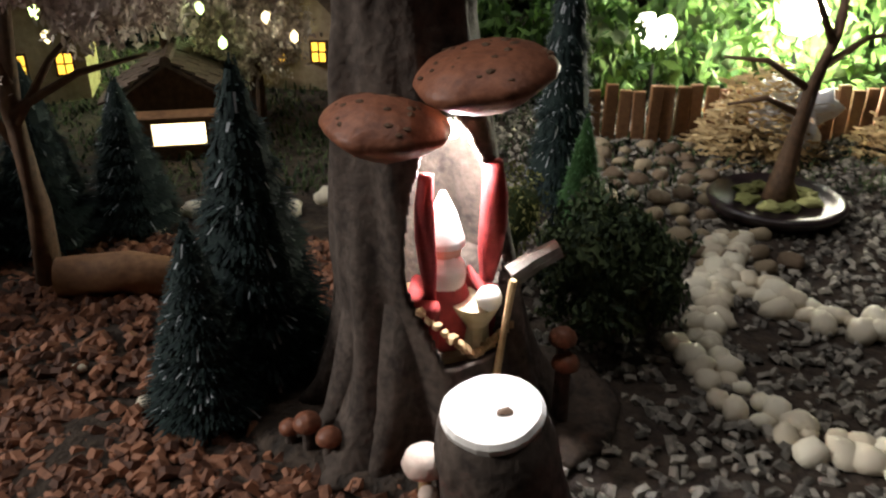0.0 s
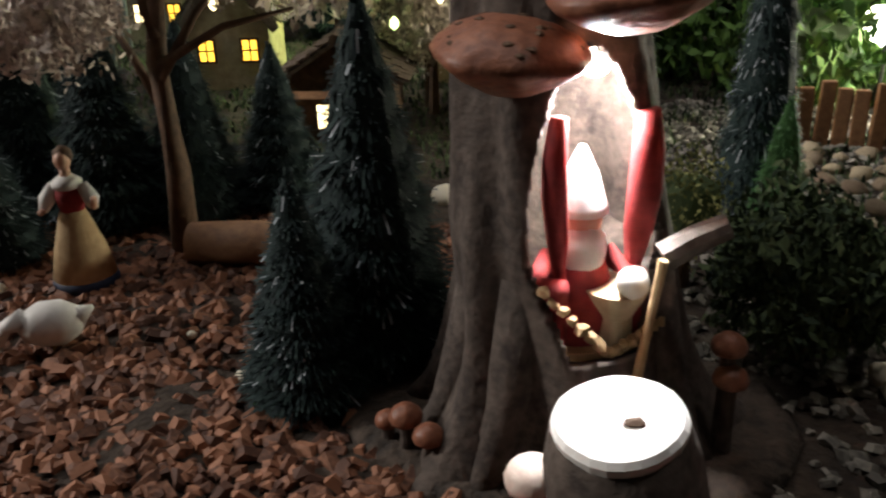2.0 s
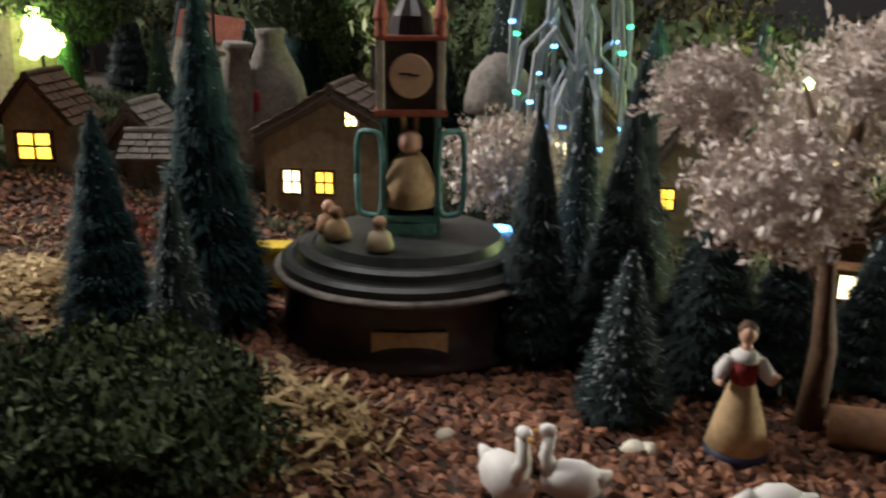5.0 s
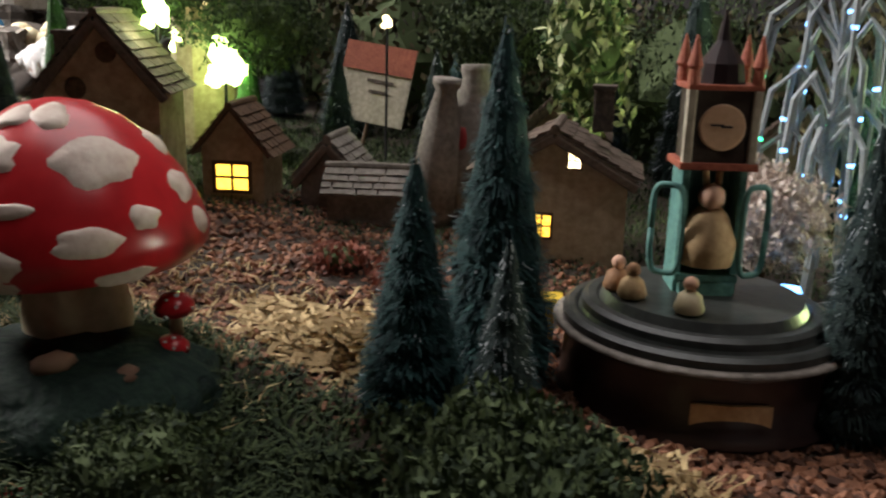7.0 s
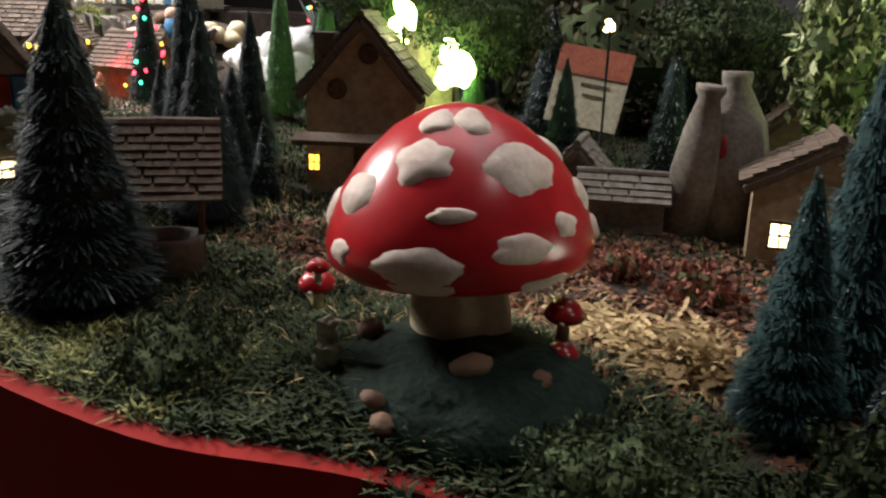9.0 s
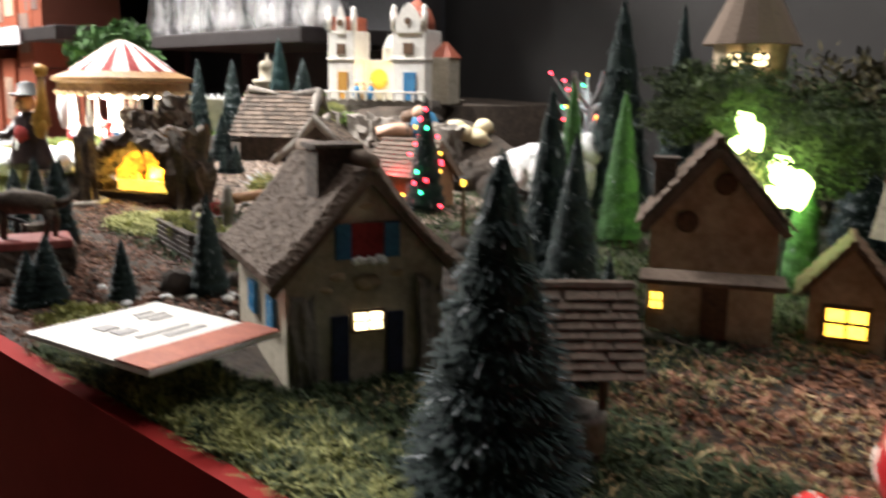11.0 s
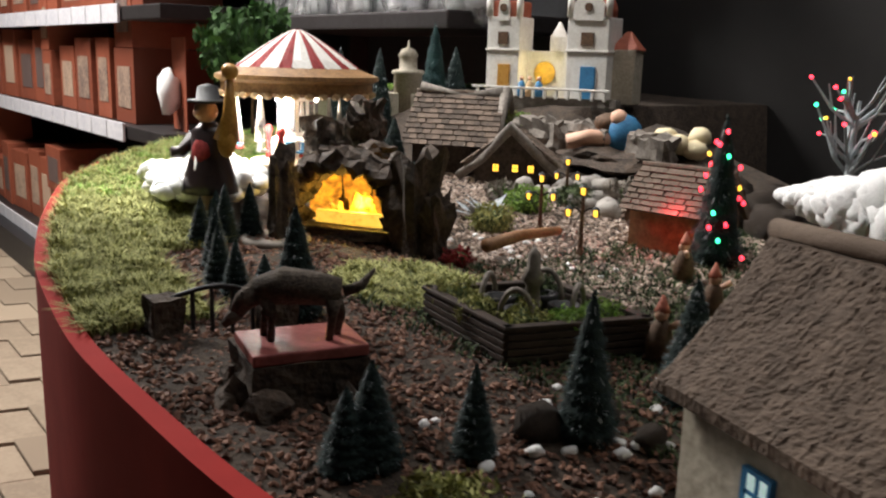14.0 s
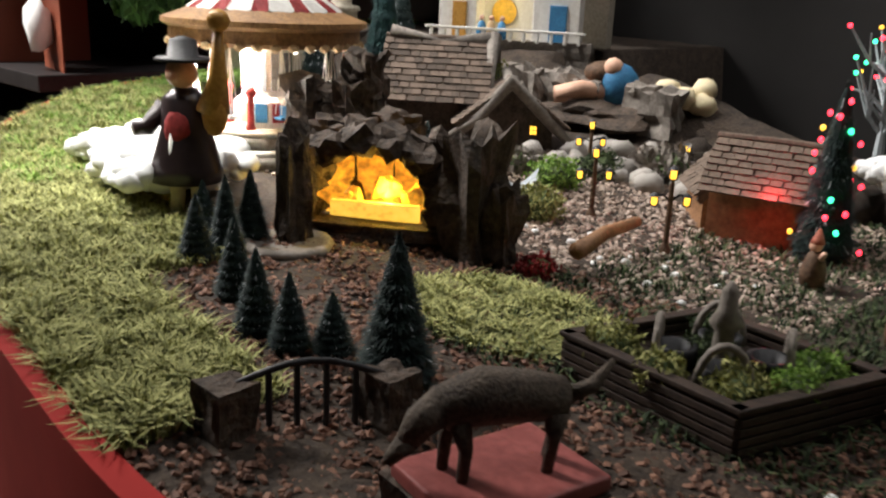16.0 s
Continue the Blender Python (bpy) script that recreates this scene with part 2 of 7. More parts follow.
def tufts(name, region, count, height, material, seed, lean=0.9, width=0.0007, base=None):
    """Blades of moss or grass scattered over region(rng) -> (x, y)."""
    rng = random.Random(seed)
    V, F = [], []
    height = height * 0.62
    for _ in range(int(count * 1.5)):
        x, y = region(rng)
        z = (base or gz)(x, y) - 0.002 + height * 0.5 * noise.noise(Vector((x * 45, y * 45, seed)))
        a, h = rng.uniform(0, 6.283), height * rng.uniform(0.4, 1.3)
        dx, dy = math.cos(a) * lean * h * rng.random(), math.sin(a) * lean * h * rng.random()
        w = width * rng.uniform(0.6, 1.5)
        px, py = -math.sin(a) * w, math.cos(a) * w
        i = len(V)
        V += [(x - px, y - py, z), (x + px, y + py, z), (x + dx * 0.5 + px * 0.8, y + dy * 0.5 + py * 0.8, z + h * 0.7),
              (x + dx * 0.5 - px * 0.8, y + dy * 0.5 - py * 0.8, z + h * 0.7), (x + dx * 1.4, y + dy * 1.4, z + h * rng.uniform(0.7, 1.1))]
        F += [(i, i + 1, i + 2, i + 3), (i + 3, i + 2, i + 4)]
    return raw(name, V, F, material)


def chips(name, region, count, size, material, seed, flat=0.35, base=None):
    """Loose chips, each a small uneven wedge."""
    rng = random.Random(seed)
    V, F = [], []
    for _ in range(count):
        x, y = region(rng)
        s = size * rng.uniform(0.45, 1.3)
        m = Matrix.Translation((x, y, (base or gz)(x, y) + s * 0.2)) @ Euler((rng.uniform(-.7, .7), rng.uniform(-.7, .7), rng.uniform(0, 6.3))).to_matrix().to_4x4()
        i = len(V)
        for cx, cy, cz in ((-1, -.6, -1), (1, -.5, -1), (1, .6, -1), (-1, .5, -1), (-.7, -.4, 1), (.6, -.35, 1), (.8, .3, 1), (-.6, .4, 1)):
            V.append(tuple(m @ Vector((cx * s * .5 * rng.uniform(.7, 1.2), cy * s * .5 * rng.uniform(.7, 1.2), cz * s * flat * .5))))
        F += [(i, i + 3, i + 2, i + 1), (i + 4, i + 5, i + 6, i + 7), (i, i + 1, i + 5, i + 4), (i + 1, i + 2, i + 6, i + 5), (i + 2, i + 3, i + 7, i + 6), (i + 3, i, i + 4, i + 7)]
    return raw(name, V, F, material)


def rect(x0, x1, y0, y1):
    return lambda rng: (rng.uniform(x0, x1), rng.uniform(y0, y1))


def disc(cx, cy, r, ry=None):
    def pick(rng):
        a, q = rng.uniform(0, 6.283), math.sqrt(rng.random())
        return cx + r * q * math.cos(a), cy + (ry or r) * q * math.sin(a)
    return pick


# ---- the shop: floor, walls, ceiling ----
EDGE_X = [-2.50, -2.42, -2.35, -2.2, -2.02, -1.85, -1.64, -1.49, -1.31, -1.1, -0.84, -0.61, -0.51, -0.3, -0.1, 0.2, 0.6, 1.3]
EDGE_Y = [1.30, 0.85, 0.60, 0.345, 0.19, 0.085, 0.012, -0.028, -0.05, -0.044, 0.006, 0.038, 0.08, 0.15, 0.165, 0.16, 0.15, 0.13]


def edge_y(x):
    return float(np.interp(x, EDGE_X, EDGE_Y))


BACK = 1.42
FLOOR = 0.19
bm = bmesh.new()
box(bm, -2.0, 0, FLOOR - 0.03, 14, 9, 0.04)
tagged(mesh_object("floor", bm, JOINT), "dark sand joints beneath the shop paving", "floor", kind="structure")
bm = bmesh.new()
box(bm, 0.1, BACK + 0.06, 1.45, 4.9, 0.1, 2.9)
tagged(mesh_object("wall_north", bm, BLACKWALL), "plain charcoal painted wall behind the display", "wall", kind="structure")
bm = bmesh.new()
box(bm, 3.0, -1.0, 1.45, 0.1, 5.0, 2.9)
tagged(mesh_object("wall_east", bm, BLACKWALL), "plain charcoal painted wall closing the shop", "wall", kind="structure")
bm = bmesh.new()
box(bm, -2.0, -3.6, 1.45, 12, 0.1, 2.9)
tagged(mesh_object("wall_south", bm, BLACKWALL), "plain charcoal painted wall closing the shop", "wall", kind="structure")
bm = bmesh.new()
box(bm, -8.0, -1.0, 1.45, 0.1, 6.0, 2.9)
tagged(mesh_object("wall_west", bm, BLACKWALL), "plain charcoal painted wall closing the shop", "wall", kind="structure")
bm = bmesh.new()
box(bm, -5.1, 1.75, 1.45, 5.8, 0.1, 2.9)
tagged(mesh_object("wall_behind_shelf", bm, BLACKWALL), "plain charcoal wall behind the shop shelving", "wall", kind="structure")
bm = bmesh.new()
box(bm, -2.0, -0.9, 2.95, 14, 6, 0.1)
tagged(mesh_object("ceiling", bm, BLACKWALL), "dark painted shop ceiling", "ceiling", kind="structure")

# red front of the display and its ground
N = 160
xs = np.interp(np.linspace(0, 17, N), range(18), EDGE_X)
pts = [(float(x), edge_y(float(x))) for x in xs]
for _ in range(6):
    pts = [pts[0]] + [tuple((np.array(pts[i - 1]) + 2 * np.array(pts[i]) + np.array(pts[i + 1])) / 4) for i in range(1, N - 1)] + [pts[-1]]
V, F = [], []
for i, (x, y) in enumerate(pts):
    x0, y0 = pts[max(i - 1, 0)]
    x1, y1 = pts[min(i + 1, N - 1)]
    d = Vector((-(y1 - y0), x1 - x0)).normalized() * 0.012
    top = gz(x, y) + 0.004
    V += [(x, y, FLOOR - 0.01), (x, y, top), (x + d.x, y + d.y, top), (x + d.x, y + d.y, FLOOR - 0.01)]
    if i:
        a, b = 4 * (i - 1), 4 * i
        F += [(a, b, b + 1, a + 1), (a + 1, b + 1, b + 2, a + 2), (a + 2, b + 2, b + 3, a + 3)]
tagged(raw("display_front", V, F, REDBOARD, smooth=False), "curved red painted board round the display", "display edge", kind="structure")
V, F, cols, rows_n = [], [], N, 60
for i, (x, y) in enumerate(pts):
    for j in range(rows_n):
        yy = y + 0.006 + (BACK - y) * (j / (rows_n - 1)) ** 1.3
        xx = x if x > -2.2 else x + 0.006 * j / rows_n
        V.append((xx, yy, gz(xx, yy) + (0 if j == 0 else 0.004 * noise.noise(Vector((xx * 30, yy * 30, 0))))))
for i in range(N - 1):
    for j in range(rows_n - 1):
        a = i * rows_n + j
        F.append((a, a + rows_n, a + rows_n + 1, a + 1))
tagged(raw("ground", V, F, SOIL, smooth=True), "dark soil bed of the miniature village", "ground", kind="structure")

# ---- kinds of things ----


def fir_mesh(name, count, seed, core, frost, width=0.35, h=1.0):
    """A bottle-brush fir one unit tall: bristles round a wire, darker core, pale tips."""
    rng = random.Random(seed)
    V, F, K = [], [], []
    n = 14
    for j in range(9):
        z = 0.07 + 0.9 * j / 8
        r = width * 0.78 * (1 - (z - 0.07) / 0.94) ** 0.78 * (1 + 0.06 * math.sin(j * 2.4))
        V += [(r * math.cos(6.283 * k / n), r * math.sin(6.283 * k / n), z) for k in range(n)]
    for j in range(8):
        for k in range(n):
            F.append((j * n + k, j * n + (k + 1) % n, (j + 1) * n + (k + 1) % n, (j + 1) * n + k))
            K.append(0)
    F.append(tuple(range(n))[::-1])
    K.append(0)
    for i in range(count):
        u = 1 - math.sqrt(rng.random())
        z = 0.05 + 0.95 * u
        layer = 0.88 + 0.12 * math.sin(z * 58 + rng.uniform(-0.5, 0.5))
        r = (width * (1 - u) ** 0.80 + 0.012) * layer * rng.uniform(0.86, 1.12)
        a = rng.uniform(0, 6.283)
        r0, w = r * 0.62, 0.0038 * rng.uniform(0.6, 1.4)
        ca, sa = math.cos(a), math.sin(a)
        zt = z + rng.uniform(-0.035, 0.03)
        b = len(V)
        V += [(ca * r0 - sa * w, sa * r0 + ca * w, z + 0.02), (ca * r0 + sa * w, sa * r0 - ca * w, z + 0.02), (ca * r * .93 + sa * w * .7, sa * r * .93 - ca * w * .7, zt), (ca * r * .93 - sa * w * .7, sa * r * .93 + ca * w * .7, zt)]
        F.append((b, b + 1, b + 2, b + 3))
        K.append(1 if rng.random() < frost * (0.5 + 1.2 * u) else 0)
    me = bpy.data.meshes.new(name)
    me.from_pydata(V, [], F)
    me.materials.append(core)
    me.materials.append(FROST)
    me.polygons.foreach_set("material_index", K)
    return me


FIR_MESH = fir_mesh("bristles_dark", 8500, 1, FIR, 0.02, 0.24)
TEAL_MESH = fir_mesh("bristles_teal", 8500, 2, FIR_BLUE, 0.015, 0.24)
SNOW_MESH = fir_mesh("bristles_snowy", 8000, 3, FIR, 0.10, 0.24)
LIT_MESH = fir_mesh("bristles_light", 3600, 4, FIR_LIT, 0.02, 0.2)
bm = bmesh.new()
lathe(bm, [(0.03, 0), (0.025, 0.06), (0.012, 0.12), (0.008, 0.9)], 8)
STEM_MESH = bpy.data.meshes.new("stem")
bm.to_mesh(STEM_MESH)
bm.free()
STEM_MESH.materials.append(TIMBER)
bm = bmesh.new()
lathe(bm, [(0.11, -0.01), (0.12, 0.02), (0.10, 0.035), (0.03, 0.04)], 14)
FOOT_MESH = bpy.data.meshes.new("foot")
bm.to_mesh(FOOT_MESH)
bm.free()
FOOT_MESH.materials.append(BARK)


def fir(x, y, h, me=None, r=None, lean=(0, 0), label="", z=None):
    """r: radius at the foot."""
    me = me or FIR_MESH
    k = (r or 0.24 * h) / 0.24
    lab = label or {"bristles_dark": "dark green bottle-brush fir on the village ground", "bristles_teal": "teal green bottle-brush fir on the village ground",
                    "bristles_snowy": "dark bottle-brush fir with snow-tipped bristles", "bristles_light": "bottle-brush fir with lamplight put into its light green bristles"}[me.name]
    t = thing("fir_tree", pose(x, y, (gz(x, y) if z is None else z) - 0.001, lean[0], lean[1], (x * 977 + y * 313) % 360), lab, "tree", "bottle-brush firs")
    for n, d in (("crown", me), ("trunk", STEM_MESH), ("foot", FOOT_MESH)):
        ob = new(n, d)
        ob.parent = t
        ob.scale = (k, k, h)
    return t


def window_lit(parent, m, w, h, glass, frame_mat=TIMBER, bars=True):
    """A lit pane with its frame; local x across, y out of the wall."""
    bm = bmesh.new()
    box(bm, 0, -0.0005, 0, w, 0.001, h)
    win = part("window", bm, glass, parent, "glowing window pane")
    win.matrix_local = m
    bm = bmesh.new()
    t = min(w, h) * 0.14
    for s in (-1, 1):
        box(bm, s * (w + t) / 2, -0.0012, 0, t, 0.0028, h + 2 * t)
        box(bm, 0, -0.0012, s * (h + t) / 2, w, 0.0026, t)
    if bars:
        box(bm, 0, -0.0012, 0, t * 0.7, 0.002, h)
        box(bm, 0, -0.0012, 0, w, 0.0018, t * 0.7)
    part("window_frame", bm, frame_mat, win)
    return win


def shingle_roof(parent, w, d, z0, z1, over, material, rows=9, cols=11, seed=0, sag=0.0):
    """Two slopes of single shingles over a gable; ridge along local y."""
    rng = random.Random(seed)
    for s in (-1, 1):
        V, F = [], []
        hw = w / 2 + over
        zlow = z0 - (z1 - z0) * over / (w / 2)
        slope = Vector((s * hw, 0, zlow - z1))
        nrm = Vector((s * (z1 - zlow), 0, hw)).normalized()

        def slab(u0, u1, v0, v1, th, lift0, lift1):
            i = len(V)
            for lift in (0, th):
                for u, v, l in ((u0, v0, lift0), (u1, v0, lift1), (u1, v1, lift1), (u0, v1, lift0)):
                    p = Vector((0, v, z1)) + slope * u + nrm * (l + lift) - Vector((0, 0, sag * math.sin(math.pi * u) * 1.0))
                    V.append(tuple(p))
            F.extend([(i, i + 3, i + 2, i + 1), (i + 4, i + 5, i + 6, i + 7), (i, i + 1, i + 5, i + 4), (i + 1, i + 2, i + 6, i + 5), (i + 2, i + 3, i + 7, i + 6), (i + 3, i, i + 4, i + 7)])
        slab(0, 0.98, -d / 2 - over, d / 2 + over, 0.002, 0, 0)
        step = (d + 2 * over) / cols
        for r in range(rows):
            for c in range(cols + 1):
                v0 = max(-d / 2 - over, -d / 2 - over + (c - 0.5 * (r % 2)) * step + rng.uniform(-.1, .1) * step)
                v1 = min(d / 2 + over, v0 + step * 0.94)
                if v1 - v0 > step * 0.2:
                    slab(r / rows, min(1.03, (r + 1.2) / rows), v0, v1, 0.0013, 0.002, 0.0034 + rng.uniform(0, 0.0007))
        if rows * cols > 110:
            raw("roof_slope", V, F, material, parent)
        else:
            under = raw("roof_slope", V[:8], F[:6], material, parent)
            for i in range(8, len(V), 8):
                raw("shingle", V[i:i + 8], F[:6], material, under)
    bm = bmesh.new()
    tube(bm, [(0, -d / 2 - over, z1 + 0.003), (0, 0, z1 + 0.0035), (0, d / 2 + over, z1 + 0.003)], 0.0032, 8)
    part("ridge", bm, material, parent)


def gable_body(parent, w, d, z0, z1, material):
    bm = bmesh.new()
    vs = [bm.verts.new(p) for y in (-d / 2, d / 2) for p in ((-w / 2, y, -0.006), (w / 2, y, -0.006), (w / 2, y, z0), (0, y, z1), (-w / 2, y, z0))]
    bm.faces.new(vs[:5])
    bm.faces.new(vs[:4:-1])
    for k in range(5):
        bm.faces.new((vs[(k + 1) % 5], vs[k], vs[5 + k], vs[5 + (k + 1) % 5]))
    bmesh.ops.recalc_face_normals(bm, faces=bm.faces)
    return part("wall", bm, material, parent)


def rough_box(bm, c, s, amp=0.1, seed=0, mi=0):
    """A stone-like block with uneven faces."""
    r = bmesh.ops.create_cube(bm, size=1)
    bmesh.ops.subdivide_edges(bm, edges=list({e for v in r["verts"] for e in v.link_edges}), cuts=3, use_grid_fill=True)
    sel = [v for v in bm.verts if not v.tag]
    for v in sel:
        q = v.co + v.co.normalized() * amp * noise.noise(v.co * 3 + Vector((seed, seed, seed)))
        v.co = Vector((c[0] + q.x * s[0], c[1] + q.y * s[1], c[2] + q.z * s[2]))
        v.tag = True
    return bm


def figurine(name, x, y, h, spec, label, rot=0, z=None, group=""):
    """One plain painted mesh from blobs, turned profiles and limbs (in units of its height)."""
    bm = bmesh.new()
    mats = []

    def mi(m):
        if m not in mats:
            mats.append(m)
        return mats.index(m)
    for item in spec:
        k = item[0]
        if k == "turn":
            lathe(bm, item[2], 20, None, mi(item[1]), 0.05, x * 50)
        elif k == "ball":
            blob(bm, item[2], item[3], item[4] if len(item) > 4 else (1, 1, 1), 0.05, 2, x * 30, mi(item[1]))
        elif k == "limb":
            tube(bm, item[2], item[3], 9, mi(item[1]))
        elif k == "box":
            box(bm, *item[2], *item[3], 0.01, None, mi(item[1]))
    bmesh.ops.scale(bm, verts=bm.verts, vec=(h, h, h))
    ob = mesh_object(name, bm, mats, None, True)
    ob.matrix_world = pose(x, y, gz(x, y) if z is None else z, 0, 0, rot)
    return tagged(ob, label, "figurine", group)


def lantern(parent, c, s=0.004, glass=None):
    bm = bmesh.new()
    lathe(bm, [(s * .32, -s * .65), (s * .46, -s * .3), (s * .52, s * .25), (s * .38, s * .65)], 8, Matrix.Translation(c))
    g = part("lantern", bm, glass or WIN_WARM, parent, "small glowing lantern")
    bm = bmesh.new()
    lathe(bm, [(s * 0.9, s * 0.65), (s * 0.75, s * 0.8), (s * 0.2, s * 1.25)], 8, Matrix.Translation(c))
    lathe(bm, [(s * 0.6, -s * 0.8), (s * 0.7, -s * 0.66)], 8, Matrix.Translation(c))
    for a in (-1, 1):
        for b in (-1, 1):
            box(bm, c[0] + a * s * .5, c[1] + b * s * .5, c[2], s * .16, s * .16, s * 1.3)
    part("lantern_frame", bm, BLACK, g)


def lamp_post(x, y, h, heads=3, glass=None, z=None):
    t = thing("street_lamp", pose(x, y, gz(x, y) if z is None else z, 0, 0, 30), "black miniature street lamp with glowing amber lanterns", "lamp", "village street lamps")
    bm = bmesh.new()
    lathe(bm, [(0.005, 0), (0.004, 0.004), (0.0022, 0.008), (0.0016, h * 0.95), (0.001, h)], 10)
    part("post", bm, TIMBER, t)
    lantern(t, (0, 0, h + 0.004), 0.005, glass)
    for k in range(heads - 1):
        a = k * math.pi + 0.3
        e = (0.012 * math.cos(a), 0.012 * math.sin(a), h * 0.72)
        bm = bmesh.new()
        tube(bm, [(0, 0, h * 0.72), (e[0] * .5, e[1] * .5, h * 0.8), (e[0], e[1], h * 0.79)], 0.0009, 6)
        part("arm", bm, BLACK, t)
        lantern(t, e, 0.0048, glass)
    return t


def stone_group(name, label, pts_, size, material, seed, category="stones", squash=0.65, z=None):
    """Loose stones, each one a piece of the group."""
    rng = random.Random(seed)
    t = thing(name, pose(0, 0, 0), label, category)
    lib = []
    for k in range(6):
        bm = bmesh.new()
        blob(bm, (0, 0, 0), 1, (1, 0.78, squash), 0.16, 2, seed + k * 3.1)
        me = bpy.data.meshes.new("stone")
        bm.to_mesh(me)
        bm.free()
        me.materials.append(material)
        me.polygons.foreach_set("use_smooth", [True] * len(me.polygons))
        lib.append(me)
    for p in pts_:
        s = size * rng.uniform(0.65, 1.25)
        ob = new("stone", lib[rng.randrange(6)])
        ob.parent = t
        zz = p[2] if len(p) > 2 else gz(p[0], p[1])
        ob.matrix_local = pose(p[0], p[1], zz + s * squash * 0.55, rng.uniform(-20, 20), rng.uniform(-20, 20), rng.uniform(0, 360)) @ Matrix.Scale(s, 4)
    return t


def along(line, step, spread, seed, lanes=2):
    rng = random.Random(seed)
    out = []
    for (x0, y0), (x1, y1) in zip(line, line[1:]):
        L = math.hypot(x1 - x0, y1 - y0)
        for i in range(max(1, round(L / step))):
            u = i / max(1, round(L / step))
            for k in range(lanes):
                o = (k - (lanes - 1) / 2) * spread + rng.uniform(-.25, .25) * spread
                out.append((x0 + (x1 - x0) * u - (y1 - y0) / L * o + rng.uniform(-.2, .2) * step, y0 + (y1 - y0) * u + (x1 - x0) / L * o))
    return out


def bush(name, x, y, z, r, material, label, count=1500, seed=0, squash=0.8, leaf=0.16, category="bush", stem=None):
    if material in (DARKMOSS, MOSS, GRASS):
        count, leaf = int(count * 2.6), leaf * 0.5
    """A clump of many small leaves over an inner mass."""
    rng = random.Random(seed)
    t = thing(name, pose(x, y, z), label, category)
    V, F = [], []
    for _ in range(count):
        d = Vector((rng.gauss(0, 1), rng.gauss(0, 1), rng.gauss(0, 1))).normalized()
        k = 1 + (0.8 if material is PINKISH else 0.5) * noise.noise(d * (4.5 if material is PINKISH else 2.2) + Vector((seed, 0, seed * 2.0)))
        p = Vector((d.x, d.y, d.z * squash)) * r * k * rng.uniform(0.72, 1.08)
        q = Euler((rng.uniform(0, 6), rng.uniform(0, 6), rng.uniform(0, 6))).to_matrix()
        s = r * leaf * rng.uniform(0.6, 1.3)
        i = len(V)
        V += [tuple(p + q @ Vector(c) * s) for c in ((-1, 0, 0), (0, -.42, .1), (1, 0, .25), (0, .42, .1))]
        F.append((i, i + 1, i + 2, i + 3))
    raw("foliage", V, F, material, t)
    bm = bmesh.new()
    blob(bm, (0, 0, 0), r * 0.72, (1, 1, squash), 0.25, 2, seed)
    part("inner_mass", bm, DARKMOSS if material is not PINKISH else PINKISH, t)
    if stem:
        bm = bmesh.new()
        tube(bm, [(0, 0, -stem), (0.001, 0, -stem * .5), (0, 0, 0)], [0.0035, 0.0025, 0.002], 8)
        part("trunk", bm, TIMBER, t)
    return t


def straw_heap(x, y, r, h, material, seed, label, count=500):
    """A heap of curled dried fibres."""
    rng = random.Random(seed)
    V, F = [], []
    for _ in range(count):
        a, q = rng.uniform(0, 6.283), math.sqrt(rng.random()) * r
        p = Vector((x + q * math.cos(a), y + q * math.sin(a), 0))
        p.z = gz(p.x, p.y) + h * (1 - (q / r) ** 2) * rng.random()
        d = rng.uniform(0, 6.283)
        w = rng.uniform(0.0005, 0.0012)
        L = r * rng.uniform(0.25, 0.6)
        i = len(V)
        for k in range(5):
            d += rng.uniform(-.6, .6)
            p = p + Vector((math.cos(d), math.sin(d), rng.uniform(-.35, .45))) * L / 5
            V += [(p.x - math.sin(d) * w, p.y + math.cos(d) * w, max(p.z, gz(p.x, p.y))), (p.x + math.sin(d) * w, p.y - math.cos(d) * w, max(p.z, gz(p.x, p.y)) + w)]
        F += [(i + 2 * k, i + 2 * k + 1, i + 2 * k + 3, i + 2 * k + 2) for k in range(4)]
    return tagged(raw("straw_heap", V, F, material), label, "dried moss", kind="stuff")


# ---- ground cover ----
tagged(chips("bark_chips", rect(-0.44, 0.02, 0.17, 0.37), 9000, 0.0062, CHIP, 5), "loose reddish bark chips covering the ground", "bark chips", kind="stuff")
tagged(chips("bark_chips", rect(-0.8, -0.45, 0.2, 0.5), 4000, 0.006, CHIP, 15), "loose reddish bark chips covering the ground", "bark chips", kind="stuff")
tagged(chips("gravel", rect(0.02, 0.45, 0.17, 0.6), 9000, 0.005, GRAVEL, 6), "grey and brown fine gravel on the ground", "gravel", kind="stuff")
tagged(chips("fine_mulch", lambda g: ((lambda x: (x, g.uniform(edge_y(x) + 0.014, 0.3)))(g.uniform(-1.55, -0.98))), 11000, 0.0045, FINE_CHIP, 7), "fine reddish brown mulch on the ground", "mulch", kind="stuff")
tagged(chips("path_gravel", rect(-1.75, -1.2, 0.28, 0.62), 9000, 0.005, mat("pale_pink_gravel", (0.50, 0.40, 0.33), (0.26, 0.19, 0.15), 120, 0.7, 0.3, island=True), 8), "pale pinkish gravel path between the miniatures", "gravel", kind="stuff")
tagged(tufts("moss_lawn", lambda g: ((lambda x: (x, edge_y(x) + 0.012 + (0.20 if x < -1.7 else 0.14 if x < -1.5 else 0.08) * g.random() ** 1.15))(g.uniform(-2.2, -1.33))), 42000, 0.017, MOSS, 9, 1.2), "thick yellow-green moss along the red edge", "moss", kind="stuff")
